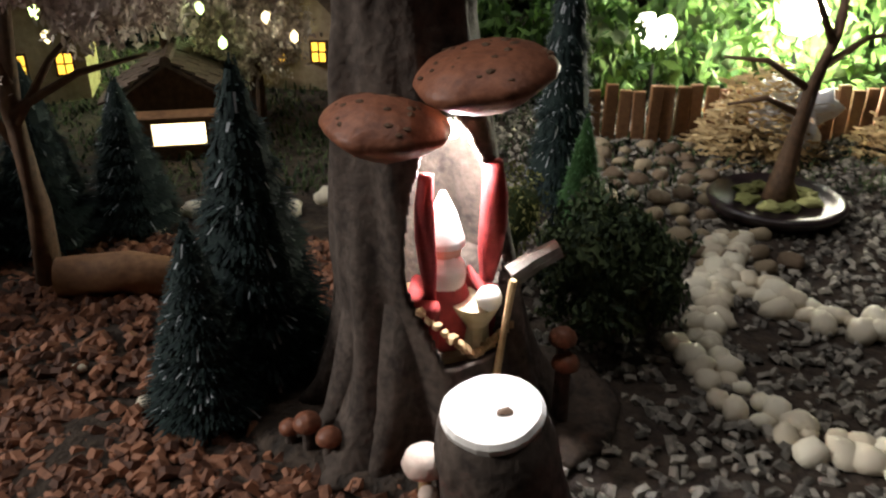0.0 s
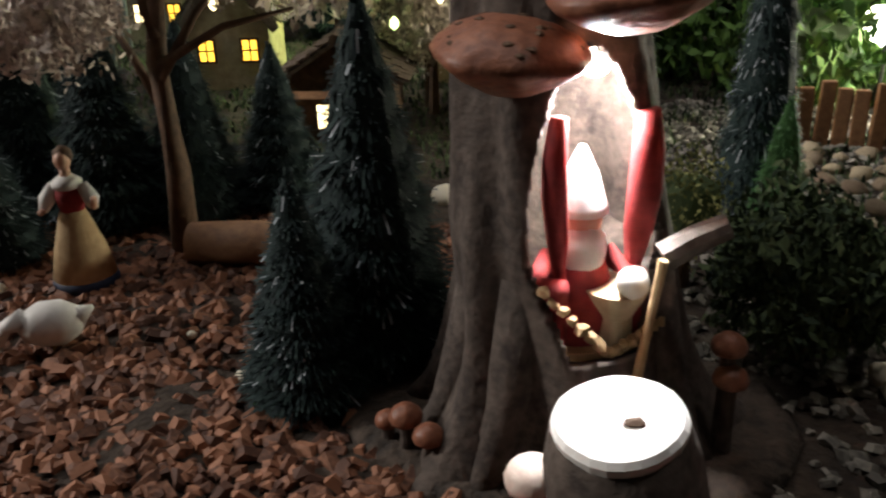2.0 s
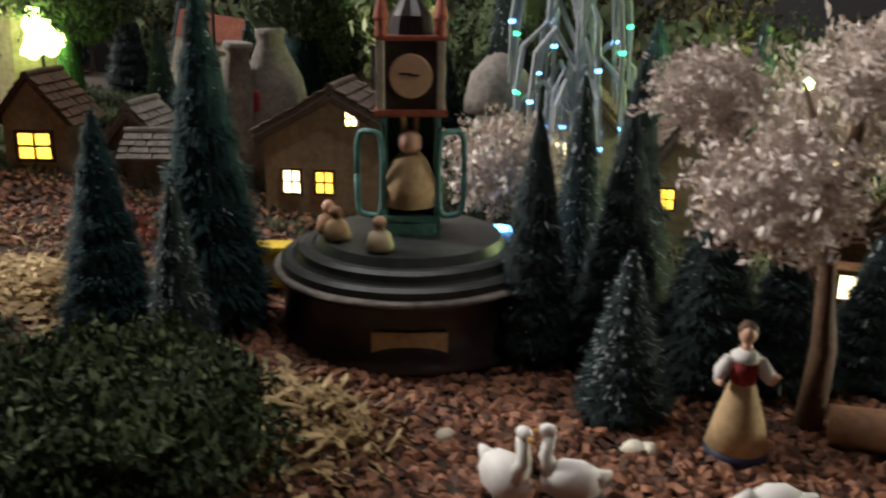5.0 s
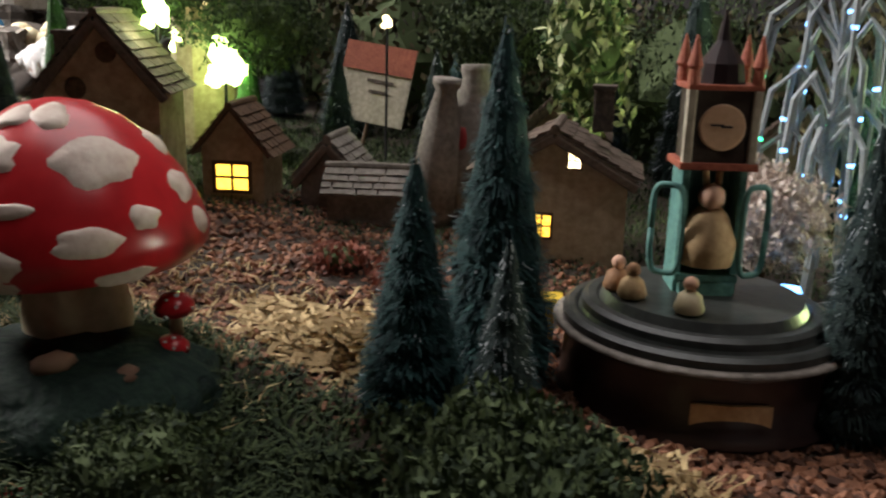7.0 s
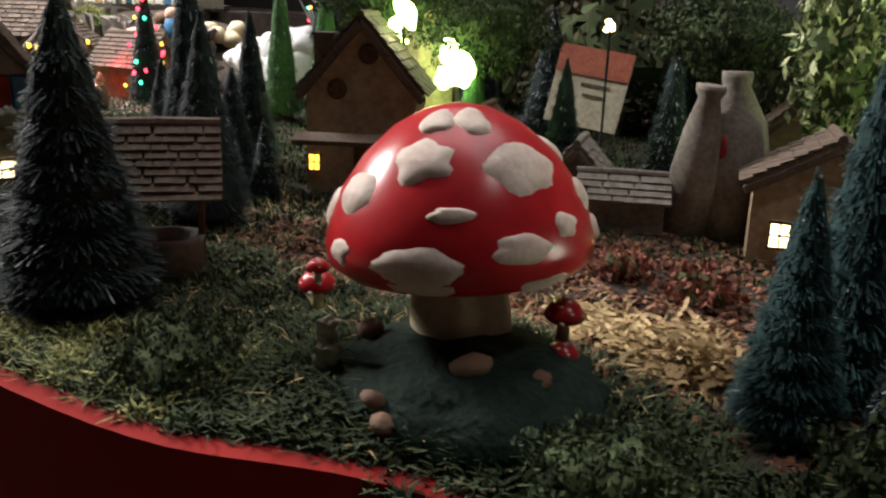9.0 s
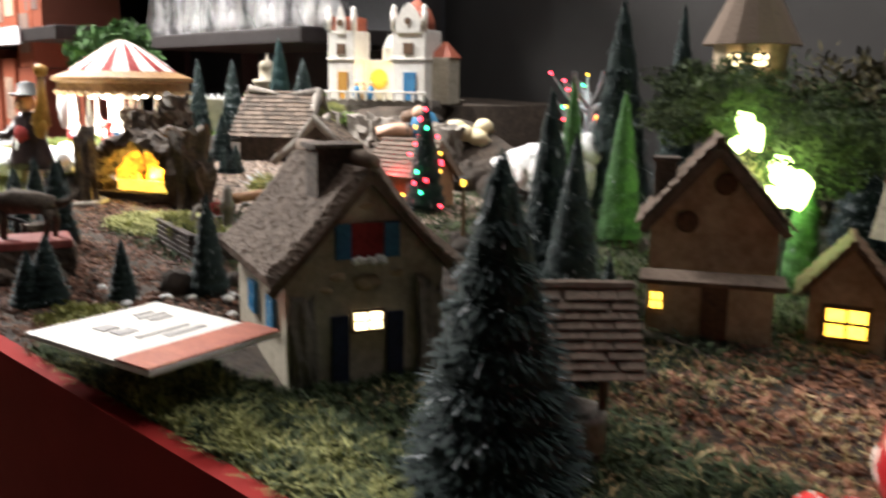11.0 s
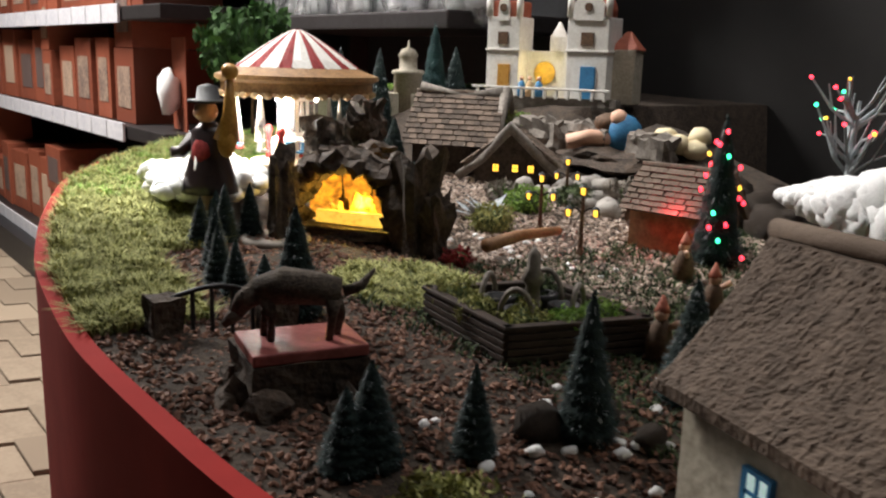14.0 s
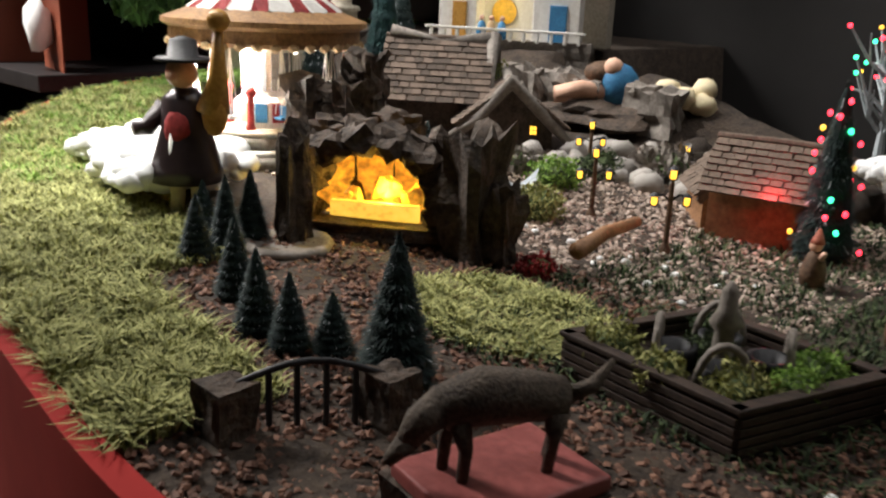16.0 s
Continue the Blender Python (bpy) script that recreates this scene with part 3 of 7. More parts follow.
tagged(tufts("green_moss", lambda g: ((lambda x: (x, edge_y(x) + 0.012 + 0.25 * g.random()))(g.uniform(-2.45, -1.72))), 26000, 0.016, GRASS, 10, 1.1), "bright green moss on the display's end", "moss", kind="stuff")
tagged(tufts("front_moss", lambda g: ((lambda x: (x, edge_y(x) + 0.012 + 0.07 * g.random()))(g.uniform(-1.02, -0.36))), 22000, 0.014, DARKMOSS, 11, 1.2), "dark green and brown moss along the edge", "moss", kind="stuff")
tagged(tufts("front_moss", lambda g: ((lambda x: (x, edge_y(x) + 0.012 + 0.06 * g.random()))(g.uniform(-1.0, -0.62))), 7000, 0.015, MOSS, 12, 1.2), "yellow-green moss along the edge", "moss", kind="stuff")
tagged(tufts("back_moss", rect(-1.0, 0.4, 0.42, 0.9), 26000, 0.012, DARKMOSS, 13, 1.2), "dark moss covering the ground behind", "moss", kind="stuff")
tagged(tufts("middle_moss", rect(-1.35, -0.75, 0.14, 0.75), 22000, 0.012, DARKMOSS, 14, 1.2), "dark moss among the cottages", "moss", kind="stuff")
tagged(tufts("moss_patch", disc(-1.33, 0.2, 0.07, 0.05), 6000, 0.013, MOSS, 16, 1.2), "yellow-green moss patch before the cave", "moss", kind="stuff")
tagged(tufts("middle_moss", rect(-0.90, -0.45, 0.07, 0.22), 14000, 0.013, DARKMOSS, 17, 1.2), "dark moss between the well and the toadstool", "moss", kind="stuff")
tagged(tufts("middle_moss", rect(-0.88, -0.48, 0.08, 0.34), 2600, 0.011, STRAW, 18, 1.6), "dry straw-coloured moss among bark chips", "moss", kind="stuff")

# ---- hollow tree house ----
TX, TY, TZ = -0.004, 0.240, 0.864
tree_house = thing("tree_house", pose(TX, TY, TZ), "hollow brown tree trunk house with lit room and shelf fungi", "tree house")
nA, nZ, HT = 220, 200, 0.25
V, F = [], []
for j in range(nZ + 1):
    z = HT * j / nZ
    for k in range(nA):
        a = 6.2832 * k / nA
        flare = 0.016 * math.exp(-z / 0.018) * (1 + 0.6 * math.sin(5 * a + 0.6))
        r = 0.0275 - 0.0085 * min(1, max(0, z - 0.06) / 0.07) + flare
        r *= 1 + 0.10 * noise.noise(Vector((math.cos(a) * 3, math.sin(a) * 3, z * 14))) + 0.035 * math.sin(9 * a + z * 60)
        off = 0.002 - 0.0085 * min(1, z / 0.12)
        V.append((r * math.cos(a) + off, r * math.sin(a), z))
OPEN_A, OPEN_Z0, OPEN_Z1 = radians(-61), 0.036, 0.107
for j in range(nZ):
    for k in range(nA):
        a = 6.2832 * (k + .5) / nA
        z = HT * (j + .5) / nZ
        da = (a - OPEN_A + math.pi) % (2 * math.pi) - math.pi
        u = (z - OPEN_Z0) / (OPEN_Z1 - OPEN_Z0)
        if 0 < u < 1 and abs(da) < radians(36) * math.sqrt(max(0, 1 - u ** 2.2)) * (0.55 + 0.6 * min(1, u * 3)):
            continue
        F.append((j * nA + k, j * nA + (k + 1) % nA, (j + 1) * nA + (k + 1) % nA, (j + 1) * nA + k))
shell = raw("trunk", V, F, BARK, tree_house, smooth=True)
sol = shell.modifiers.new("thickness", "SOLIDIFY")
sol.thickness, sol.offset = 0.0028, -1
bm = bmesh.new()
lathe(bm, [(0.0245, 0.033), (0.0245, 0.035)], 28)
part("room_floor", bm, TAN, tree_house)
bm = bmesh.new()
lathe(bm, [(0.019, 0.110), (0.017, 0.113)], 20, Matrix.Translation((-0.004, 0, 0)))
part("room_ceiling", bm, WHITE, tree_house)
lamp("tree_house_bulb", "POINT", pose(TX + 0.006, TY - 0.012, TZ + 0.098), 0.5, (1, 0.97, 0.95), 0.003)
bm = bmesh.new()
blob(bm, (0.006, -0.012, 0.102), 0.0035, (1, 1, 1), 0.02, 2)
part("bulb", bm, GLOW_WHITE, tree_house, "bright white bulb")
for s, w in ((1, 0.0036), (-1, 0.0026)):
    a0 = OPEN_A + s * radians(27)
    bm = bmesh.new()
    pts_ = [(0.0225 * math.cos(a0) - 0.001 - 0.001 * s * math.sin(q), 0.0225 * math.sin(a0), 0.036 + 0.056 * q / 6.0) for q in (0, 1, 2, 3, 4, 5, 6)]
    tube(bm, pts_, [w * k for k in (1.1, 1.0, 0.55, 1.0, 1.15, 1.1, 0.8)], 10)
    part("curtain", bm, REDCLOTH, tree_house, "red cloth curtain", True)
bm = bmesh.new()
for k in range(15):
    a = OPEN_A + radians(-31 + 4.4 * k)
    u = abs(k - 7) / 7
    blob(bm, (0.0285 * math.cos(a) - 0.001, 0.0285 * math.sin(a), 0.037 + 0.012 * max(0, 7 - k) / 7 + 0.004 * u), 0.0017, (1, 1, 1), 0.3, 1, k)
part("sill_rim", bm, TAN, tree_house, "pale chipped bark rim")
for cx, cy, cz, r, tilt in ((0.0145, -0.027, 0.1195, 0.0192, -9), (-0.0105, -0.024, 0.1055, 0.0168, 5)):
    bm = bmesh.new()
    lathe(bm, [(0.002, -0.0085), (r * .35, -0.0075), (r * .7, -0.0042), (r * .95, -0.0008), (r, 0.0008), (r * .95, 0.0022), (r * .8, 0.0045), (r * .5, 0.0068), (r * .15, 0.0076)], 36, None, 0, 0.12, cz * 90)
    f = part("shelf_fungus", bm, CAP, tree_house, "brown speckled shelf fungus", True)
    f.matrix_local = pose(cx, cy, cz, 4, tilt, 0)
    rng = random.Random(int(cz * 1000))
    for _ in range(26):
        a, q = rng.uniform(0, 6.28), r * 0.85 * math.sqrt(rng.random())
        bm = bmesh.new()
        blob(bm, (q * math.cos(a), q * math.sin(a), 0.0076 - 0.0062 * (q / r) ** 2.4), 0.0011 * rng.uniform(.5, 1.4), (1, 1, .4), .2, 1, a)
        part("spot", bm, TIMBER, f)
for k, (a, L) in enumerate(((-112, 0.044), (-150, 0.046), (-178, 0.046), (-22, 0.044), (60, 0.04))):
    ca, sa = math.cos(radians(a)), math.sin(radians(a))
    bm = bmesh.new()
    tube(bm, [(0.021 * ca, 0.021 * sa, 0.052), (0.027 * ca, 0.027 * sa, 0.026), (0.034 * ca, 0.034 * sa, 0.009), (L * ca, L * sa, -0.001)], [0.007, 0.0065, 0.005, 0.002], 10)
    part("root", bm, BARK, tree_house, "", True)
for k, (x, y, r, h) in enumerate(((-0.001, -0.050, 0.0066, 0.022), (0.000, -0.055, 0.003, 0.014), (-0.030, -0.030, 0.0042, 0.013), (-0.037, -0.026, 0.0045, 0.016), (0.041, -0.010, 0.0045, 0.044), (0.042, -0.012, 0.0045, 0.033), (-0.043, -0.023, 0.0035, 0.011))):
    bm = bmesh.new()
    lathe(bm, [(0.0022, 0), (0.0018, h * .5), (0.002, h * .75)], 10, Matrix.Translation((x, y, 0)))
    m_ = part("mushroom_stem", bm, TAN if k < 2 else BARK, tree_house)
    bm = bmesh.new()
    lathe(bm, [(r * .3, h * .72), (r * .95, h * .72 + r * .1), (r, h * .72 + r * .35), (r * .85, h * .72 + r * .75), (r * .5, h * .72 + r * 1.05), (r * .12, h * .72 + r * 1.15)], 16, Matrix.Translation((x, y, 0)), 0, 0.05, k)
    part("mushroom_cap", bm, SPOT if k < 2 else CAP, m_, "small pale toadstool cap", True)
bm = bmesh.new()
lathe(bm, [(0.060, -0.004), (0.064, 0.0015), (0.060, 0.004), (0.02, 0.005)], 34, Matrix.Diagonal((1, 0.72, 1, 1)), 0, 0.12, 3)
part("base_plate", bm, ROCK, tree_house, "dark moulded base", True)
bm = bmesh.new()
tube(bm, [(0.0195, -0.026, 0.030), (0.0215, -0.026, 0.046), (0.0235, -0.026, 0.062)], [0.0013, 0.001, 0.0012], 8)
part("door_plank", bm, TAN, tree_house, "thin pale plank door seen edge on")
bm = bmesh.new()
tube(bm, [(0.0235, -0.020, 0.060), (0.030, -0.018, 0.064), (0.037, -0.016, 0.067)], [0.0036, 0.0034, 0.003], 10)
part("lintel_log", bm, GREYROCK, tree_house, "short snow-dusted log")
figurine("gnome", TX + 0.004, TY - 0.013, 0.044, [
    ("turn", REDCLOTH, [(0.02, 0), (0.2, 0.02), (0.22, 0.2), (0.14, 0.5), (0.08, 0.62)]), ("ball", WHITE, (0, -.08, .55), .14, (1, .7, 1.1)), ("ball", SKIN, (0, -.02, .7), .12),
    ("turn", WHITE, [(0.15, .74), (0.14, .78), (0.09, .95), (0.02, 1.1)]), ("limb", REDCLOTH, [(.15, 0, .48), (.28, -.15, .4), (.2, -.28, .42)], .07), ("limb", REDCLOTH, [(-.15, 0, .48), (-.28, -.15, .38), (-.15, -.28, .4)], .07),
    ("ball", WHITE, (.22, -.28, .43), .09)], "small seated gnome in red with white beard", 20, TZ + 0.0349)
bm = bmesh.new()
lathe(bm, [(0.0045, 0), (0.004, 0.008), (0.007, 0.0135), (0.0078, 0.0155), (0.004, 0.0158)], 18)
tb = tagged(mesh_object("gnome_table", bm, STALK), "small round pale table inside the tree house", "table")
tb.matrix_world = pose(TX + 0.0135, TY - 0.0165, TZ + 0.0349)

stump = thing("tree_stump", pose(0.0170, 0.190, gz(0, 0.2) - 0.001, 8, -6, 0) @ Matrix.Scale(1.14, 4), "bark-covered stump with a pale cut top in lamplight", "stump")
bm = bmesh.new()
lathe(bm, [(0.019, -0.002), (0.0175, 0.004), (0.0155, 0.015), (0.0145, 0.026), (0.0125, 0.0335), (0.0105, 0.0352)], 30, None, 0, 0.16, 4)
part("bark", bm, BARK, stump, "", True)
bm = bmesh.new()
lathe(bm, [(0.0118, 0.0342), (0.0122, 0.0362), (0.0112, 0.0372), (0.002, 0.0374)], 26, None, 0, 0.03, 9)
part("cut_top", bm, WHITE, stump, "pale sawn top")
bm = bmesh.new()
box(bm, 0.002, -0.0165, 0.016, 0.016, 0.0025, 0.004, 0.0008, pose(0, 0, 0, 0, -14, 8))
part("plank", bm, WOOD, stump, "small brown board")
bm = bmesh.new()
blob(bm, (0.003, -0.002, 0.0375), 0.0014, (1.6, 1, .5), .2, 1)
part("knot", bm, TIMBER, stump)

# firs and bushes round the tree house
fir(-0.065, 0.265, 0.113, FIR_MESH, 0.030)
fir(-0.077, 0.236, 0.071, FIR_MESH, 0.021)
fir(0.058, 0.405, 0.150, SNOW_MESH, 0.020)
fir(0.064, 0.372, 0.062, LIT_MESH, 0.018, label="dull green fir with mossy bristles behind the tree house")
fir(0.047, 0.335, 0.034, SNOW_MESH, 0.010)
fir(-0.005, 0.56, 0.13, FIR_MESH, 0.025)
fir(-0.045, 0.60, 0.12, FIR_MESH, 0.024)
bush("moss_bush", 0.062, 0.285, 0.893, 0.026, DARKMOSS, "dark green moss bush beside the tree house", 2200, 3, 0.9, stem=0.03)
bush("dry_shrub", 0.028, 0.33, 0.895, 0.014, MOSS, "yellowish dry shrub behind the tree house", 500, 4, 1.4, stem=0.03)
stone_group("pebble_border", "cream rounded pebbles laid as a path border", along([(0.135, 0.37), (0.108, 0.31), (0.094, 0.275), (0.097, 0.245), (0.115, 0.218), (0.165, 0.20)], 0.0075, 0.0085, 1, 2), 0.0062, PEBBLE, 1)
stone_group("pebble_border", "cream rounded pebbles laid as a path border", along([(0.118, 0.335), (0.138, 0.305), (0.158, 0.288), (0.20, 0.282), (0.26, 0.285)], 0.0080, 0.009, 2, 2), 0.0068, PEBBLE, 2)
stone_group("scattered_stones", "brown and cream stones scattered on gravel", [(0.07 + 0.09 * (i * 0.7549 % 1), 0.33 + 0.17 * (i * 0.5698 % 1)) for i in range(60)], 0.0058, mat("brown_cream_stone", (0.42, 0.34, 0.22), (0.16, 0.11, 0.07), 90, 0.6, 0.4, per_object=True), 3)
stone_group("pebble_row", "cream pebbles lying beyond the firs", [(-0.22 + 0.016 * i, 0.40 + 0.02 * math.sin(i * 2.1)) for i in range(16)] + [(-0.045, 0.42), (-0.038, 0.425), (-0.042, 0.415)], 0.0075, PEBBLE, 4)

# bonsai in its dark dish
bon = thing("bonsai_tree", pose(0.166, 0.402, gz(0.166, 0.4)), "bare dark bonsai tree in a shallow dark dish", "tree")
bm = bmesh.new()
lathe(bm, [(0.022, 0), (0.030, 0.002), (0.034, 0.008), (0.031, 0.010), (0.029, 0.0075), (0.002, 0.0075)], 30)
part("dish", bm, PLUM, bon, "", True)
bm = bmesh.new()
tube(bm, [(0.002, 0, 0.006), (0.001, 0, 0.018), (0.004, 0, 0.04), (0.008, 0.002, 0.062), (0.016, 0.003, 0.09), (0.018, 0.003, 0.14)], [0.010, 0.006, 0.004, 0.0035, 0.0025, 0.0012], 10)
for s in ((0.008, 0.062, -0.035, 0.078), (0.010, 0.072, 0.05, 0.090), (0.014, 0.085, -0.012, 0.125), (0.017, 0.11, 0.045, 0.13), (0.006, 0.05, -0.03, 0.055)):
    tube(bm, [(s[0], 0.002, s[1]), ((s[0] + s[2]) / 2, 0.003, (s[1] + s[3]) / 2 + 0.006), (s[2], 0.004, s[3])], [0.002, 0.0014, 0.0006], 7)
part("trunk", bm, TIMBER, bon, "", True)
bm = bmesh.new()
for k in range(9):
    blob(bm, (0.016 * math.cos(k * 2.4), 0.014 * math.sin(k * 2.4), 0.009), 0.005, (1.2, 1, .5), .3, 2, k)
part("moss_cushion", bm, MOSS, bon)

# picket fence at the back
fen = thing("picket_fence", pose(0, 0, 0), "brown wooden paling fence of rough boards", "fence")
rng = random.Random(4)
for k in range(30):
    x = 0.084 + k * 0.0088
    bm = bmesh.new()
    h = 0.034 * rng.uniform(0.92, 1.06)
    box(bm, 0, 0, h / 2, 0.0075, 0.004, h, 0.0008)
    p = part("paling", bm, WOOD, fen)
    p.matrix_local = pose(x, 0.515 + 0.002 * math.sin(k), gz(x, 0.51) - 0.001, 0, rng.uniform(-2, 2), rng.uniform(-8, 8))
straw_heap(0.185, 0.490, 0.032, 0.062, STRAW, 1, "pale straw heap before the paling fence", 900)
straw_heap(0.262, 0.485, 0.022, 0.026, STRAW, 2, "golden straw heap near the bonsai", 400)
bm = bmesh.new()
for k in range(14):
    blob(bm, (0.205 + 0.018 * math.cos(k * 2.4) * (k / 14), 0.502 + 0.012 * math.sin(k * 2.4), gz(0.2, 0.5) + 0.012 + 0.024 * (k % 5) / 5), 0.011, (1, 1, 1), 0.25, 2, k)
tagged(mesh_object("cotton_snow", bm, COTTON, None, True), "white fluffy cotton wool heap by the straw", "cotton snow")
bush("flower_bush", 0.275, 0.45, 0.875, 0.016, mat("pink_petal", (0.55, 0.20, 0.16), (0.3, 0.1, 0.08), 90, 0.8, 0, island=True), "pinkish flowering shrub on the gravel", 400, 8)

# lit hedge and lamps at the back
for k, (x, y, r) in enumerate(((0.10, 0.62, 0.05), (0.20, 0.66, 0.055), (0.30, 0.64, 0.05), (0.40, 0.68, 0.06), (0.0, 0.68, 0.05), (-0.09, 0.72, 0.05))):
    bush("hedge", x, y, gz(x, y) + r * 0.55, r, mat("hedge_leaf", (0.13, 0.24, 0.05), (0.04, 0.09, 0.02), 60, 0.7, 0, island=True) if k == 0 else bpy.data.materials["hedge_leaf"], "green leafy hedge lit from behind", 1400, k + 20, 0.85, 0.13)
for k, (x, y, z, r) in enumerate(((0.146, 0.604, 0.911) + (0.012,), (0.255, 0.630, 0.916) + (0.015,), (0.297, 0.643, 0.898) + (0.016,), (-0.109, 0.755, 0.877) + (0.007,), (-0.148, 0.764, 0.895) + (0.008,), (-0.152, 0.750, 0.867) + (0.006,), (-0.310, 0.703, 0.885) + (0.005,), (-0.129, 0.773, 0.938) + (0.010,), (-0.072, 0.803, 0.960) + (0.008,))):
    t = thing("garden_glow_clump", pose(x, y, z), "bright pale green-white garden light among foliage", "lamp", "garden lights")
    bm = bmesh.new()
    for q in range(7):
        blob(bm, (r * .6 * math.cos(q * 2.4), r * .3 * math.sin(q * 2.4), r * .5 * math.sin(q * 1.7)), r * .55, (1, 1, 1), 0.3, 2, q + k)
    part("globe", bm, GLOW_LEAF if k > 2 else GLOW_WHITE, t, "", True)
    bm = bmesh.new()
    hgt = max(0.01, z - gz(x, y))
    tube(bm, [(0, 0, -hgt), (0, 0.001, 0)], 0.0015, 6)
    part("stake", bm, BLACK, t)
for n_, p, e, c in (("garden_glow", (0.242, 0.589, 0.924), 3.0, (1, 0.95, 0.7)), ("garden_glow_green", (-0.124, 0.731, 0.943), 2.0, (0.8, 1, 0.4))):
    lamp(n_, "POINT", pose(*p), e, c, 0.02)

# Added globes on stakes; their emission stands for a yellow-lit part.
for p_, r_ in (((-0.031, 0.524, 0.847), .006), ((-0.045, 0.559, 0.891), .007), ((-0.024, 0.531, 0.859), .004)):
    al = thing("amber_glow_globe", pose(*p_), "small added amber globe glowing for a yellow-lit part", "lamp", "amber lamps")
    bm = bmesh.new()
    blob(bm, (0, 0, 0), r_ * 0.8, (1, .8, 1.1), .2, 2, r_)
    part("globe", bm, WIN_WARM, al, "", True)
    bm = bmesh.new()
    tube(bm, [(0, 0, gz(p_[0], p_[1]) - p_[2]), (0, 0, 0)], 0.001, 6)
    part("stake", bm, BLACK, al)

# dark barn with a lit slot
barn = thing("barn", pose(-0.158, 0.505, gz(-0.15, 0.5), 0, 0, 10), "small dark barn with a glowing yellow hatch", "miniature house")
gable_body(barn, 0.06, 0.045, 0.036, 0.055, TIMBER)
shingle_roof(barn, 0.06, 0.045, 0.036, 0.055, 0.006, THATCH, 6, 7, 1)
window_lit(barn, pose(0.002, -0.0232, 0.0165), 0.030, 0.016, WIN_PALE, TIMBER, False)
bm = bmesh.new()
box(bm, 0, -0.026, 0.034, 0.052, 0.010, 0.004, 0.001, pose(0, 0, 0, 12, 0, 0))
part("canopy", bm, WOOD, barn)

# girl and geese
figurine("goose_girl", -0.188, 0.291, 0.054, [
    ("turn", NAVY, [(0.20, 0.0), (0.225, 0.03), (0.215, 0.10)]), ("turn", TAN, [(0.215, 0.10), (0.17, 0.30), (0.10, 0.52), (0.075, 0.58)]), ("turn", REDCLOTH, [(0.078, 0.56), (0.095, 0.68), (0.085, 0.74)]),
    ("turn", WHITE, [(0.095, 0.73), (0.10, 0.77), (0.05, 0.81)]), ("limb", SKIN, [(0, 0, .78), (0, 0, .86)], .035), ("ball", SKIN, (0, -.005, .915), .062, (.9, .95, 1.15)), ("ball", TIMBER, (0, .02, .94), .068, (.95, .95, 1.05)),
    ("limb", WHITE, [(.09, 0, .74), (.155, -.02, .64), (.17, -.06, .60)], [.045, .055, .03]), ("limb", SKIN, [(.17, -.06, .6), (.2, -.11, .68)], .022), ("limb", WHITE, [(-.09, 0, .74), (-.15, -.02, .65), (-.17, -.06, .58)], [.045, .055, .03]), ("limb", SKIN, [(-.17, -.06, .58), (-.15, -.14, .6)], .022),
], "painted girl figurine in red bodice and tan skirt", 15)
GOOSE = [("ball", WHITE, (0, 0, .33), .3, (.72, 1.15, .85)), ("limb", WHITE, [(0, -.22, .42), (0, -.30, .62), (0, -.26, .86)], [.12, .075, .065]), ("ball", WHITE, (0, -.29, .92), .085, (.85, 1.2, .9)), ("limb", GOLD, [(0, -.36, .91), (0, -.47, .88)], [.04, .012]),
         ("limb", WHITE, [(0, .22, .36), (0, .42, .46)], [.14, .03]), ("limb", GOLD, [(.08, 0, .12), (.08, -.03, 0)], .02), ("limb", GOLD, [(-.08, 0, .12), (-.08, -.03, 0)], .02)]
figurine("goose", -0.252, 0.220, 0.034, GOOSE, "white goose figurine standing upright on bark chips", 60, group="geese")
figurine("goose", -0.231, 0.229, 0.031, GOOSE, "white goose figurine standing with raised tail", -70, group="geese")
GRAZE = [GOOSE[0], ("limb", WHITE, [(0, -.25, .42), (0, -.45, .36), (0, -.58, .14)], [.13, .075, .06]), ("ball", WHITE, (0, -.6, .1), .085, (.85, 1.2, .9)), ("limb", GOLD, [(0, -.65, .07), (0, -.72, .02)], [.04, .012])] + GOOSE[4:]
figurine("goose", -0.168, 0.245, 0.031, GRAZE, "white goose figurine grazing with lowered head", -60, group="geese")
stone_group("light_stones", "pale stones and leaves among the bark chips", [(-0.222, 0.275), (-0.217, 0.277), (-0.13, 0.262), (-0.29, 0.25), (-0.255, 0.225), (-0.1, 0.24)], 0.0045, PEBBLE, 6)
bm = bmesh.new()
tube(bm, [(-0.158, 0.318, 0.872), (-0.13, 0.321, 0.873), (-0.098, 0.316, 0.871)], [0.0085, 0.009, 0.008], 14)
tagged(mesh_object("log", bm, WOOD, None, True), "short reddish brown log lying on chips", "log")

# firs behind the girl, blossom trees
fir(-0.235, 0.302, 0.074, SNOW_MESH, 0.022)
fir(-0.290, 0.339, 0.118, FIR_MESH, 0.024)
fir(-0.262, 0.40, 0.14, FIR_MESH, 0.028)
fir(-0.30, 0.43, 0.13, SNOW_MESH, 0.022)
bare = thing("bare_tree", pose(-0.166, 0.326, 0.862), "thin brown tree with pinkish grey blossom clumps", "tree")
bm = bmesh.new()
tube(bm, [(0, 0, 0), (0.002, 0, 0.038), (-0.002, 0.003, 0.078), (0.004, 0.008, 0.138)], [0.006, 0.0048, 0.004, 0.002], 10)
part("trunk", bm, TIMBER, bare, "", True)
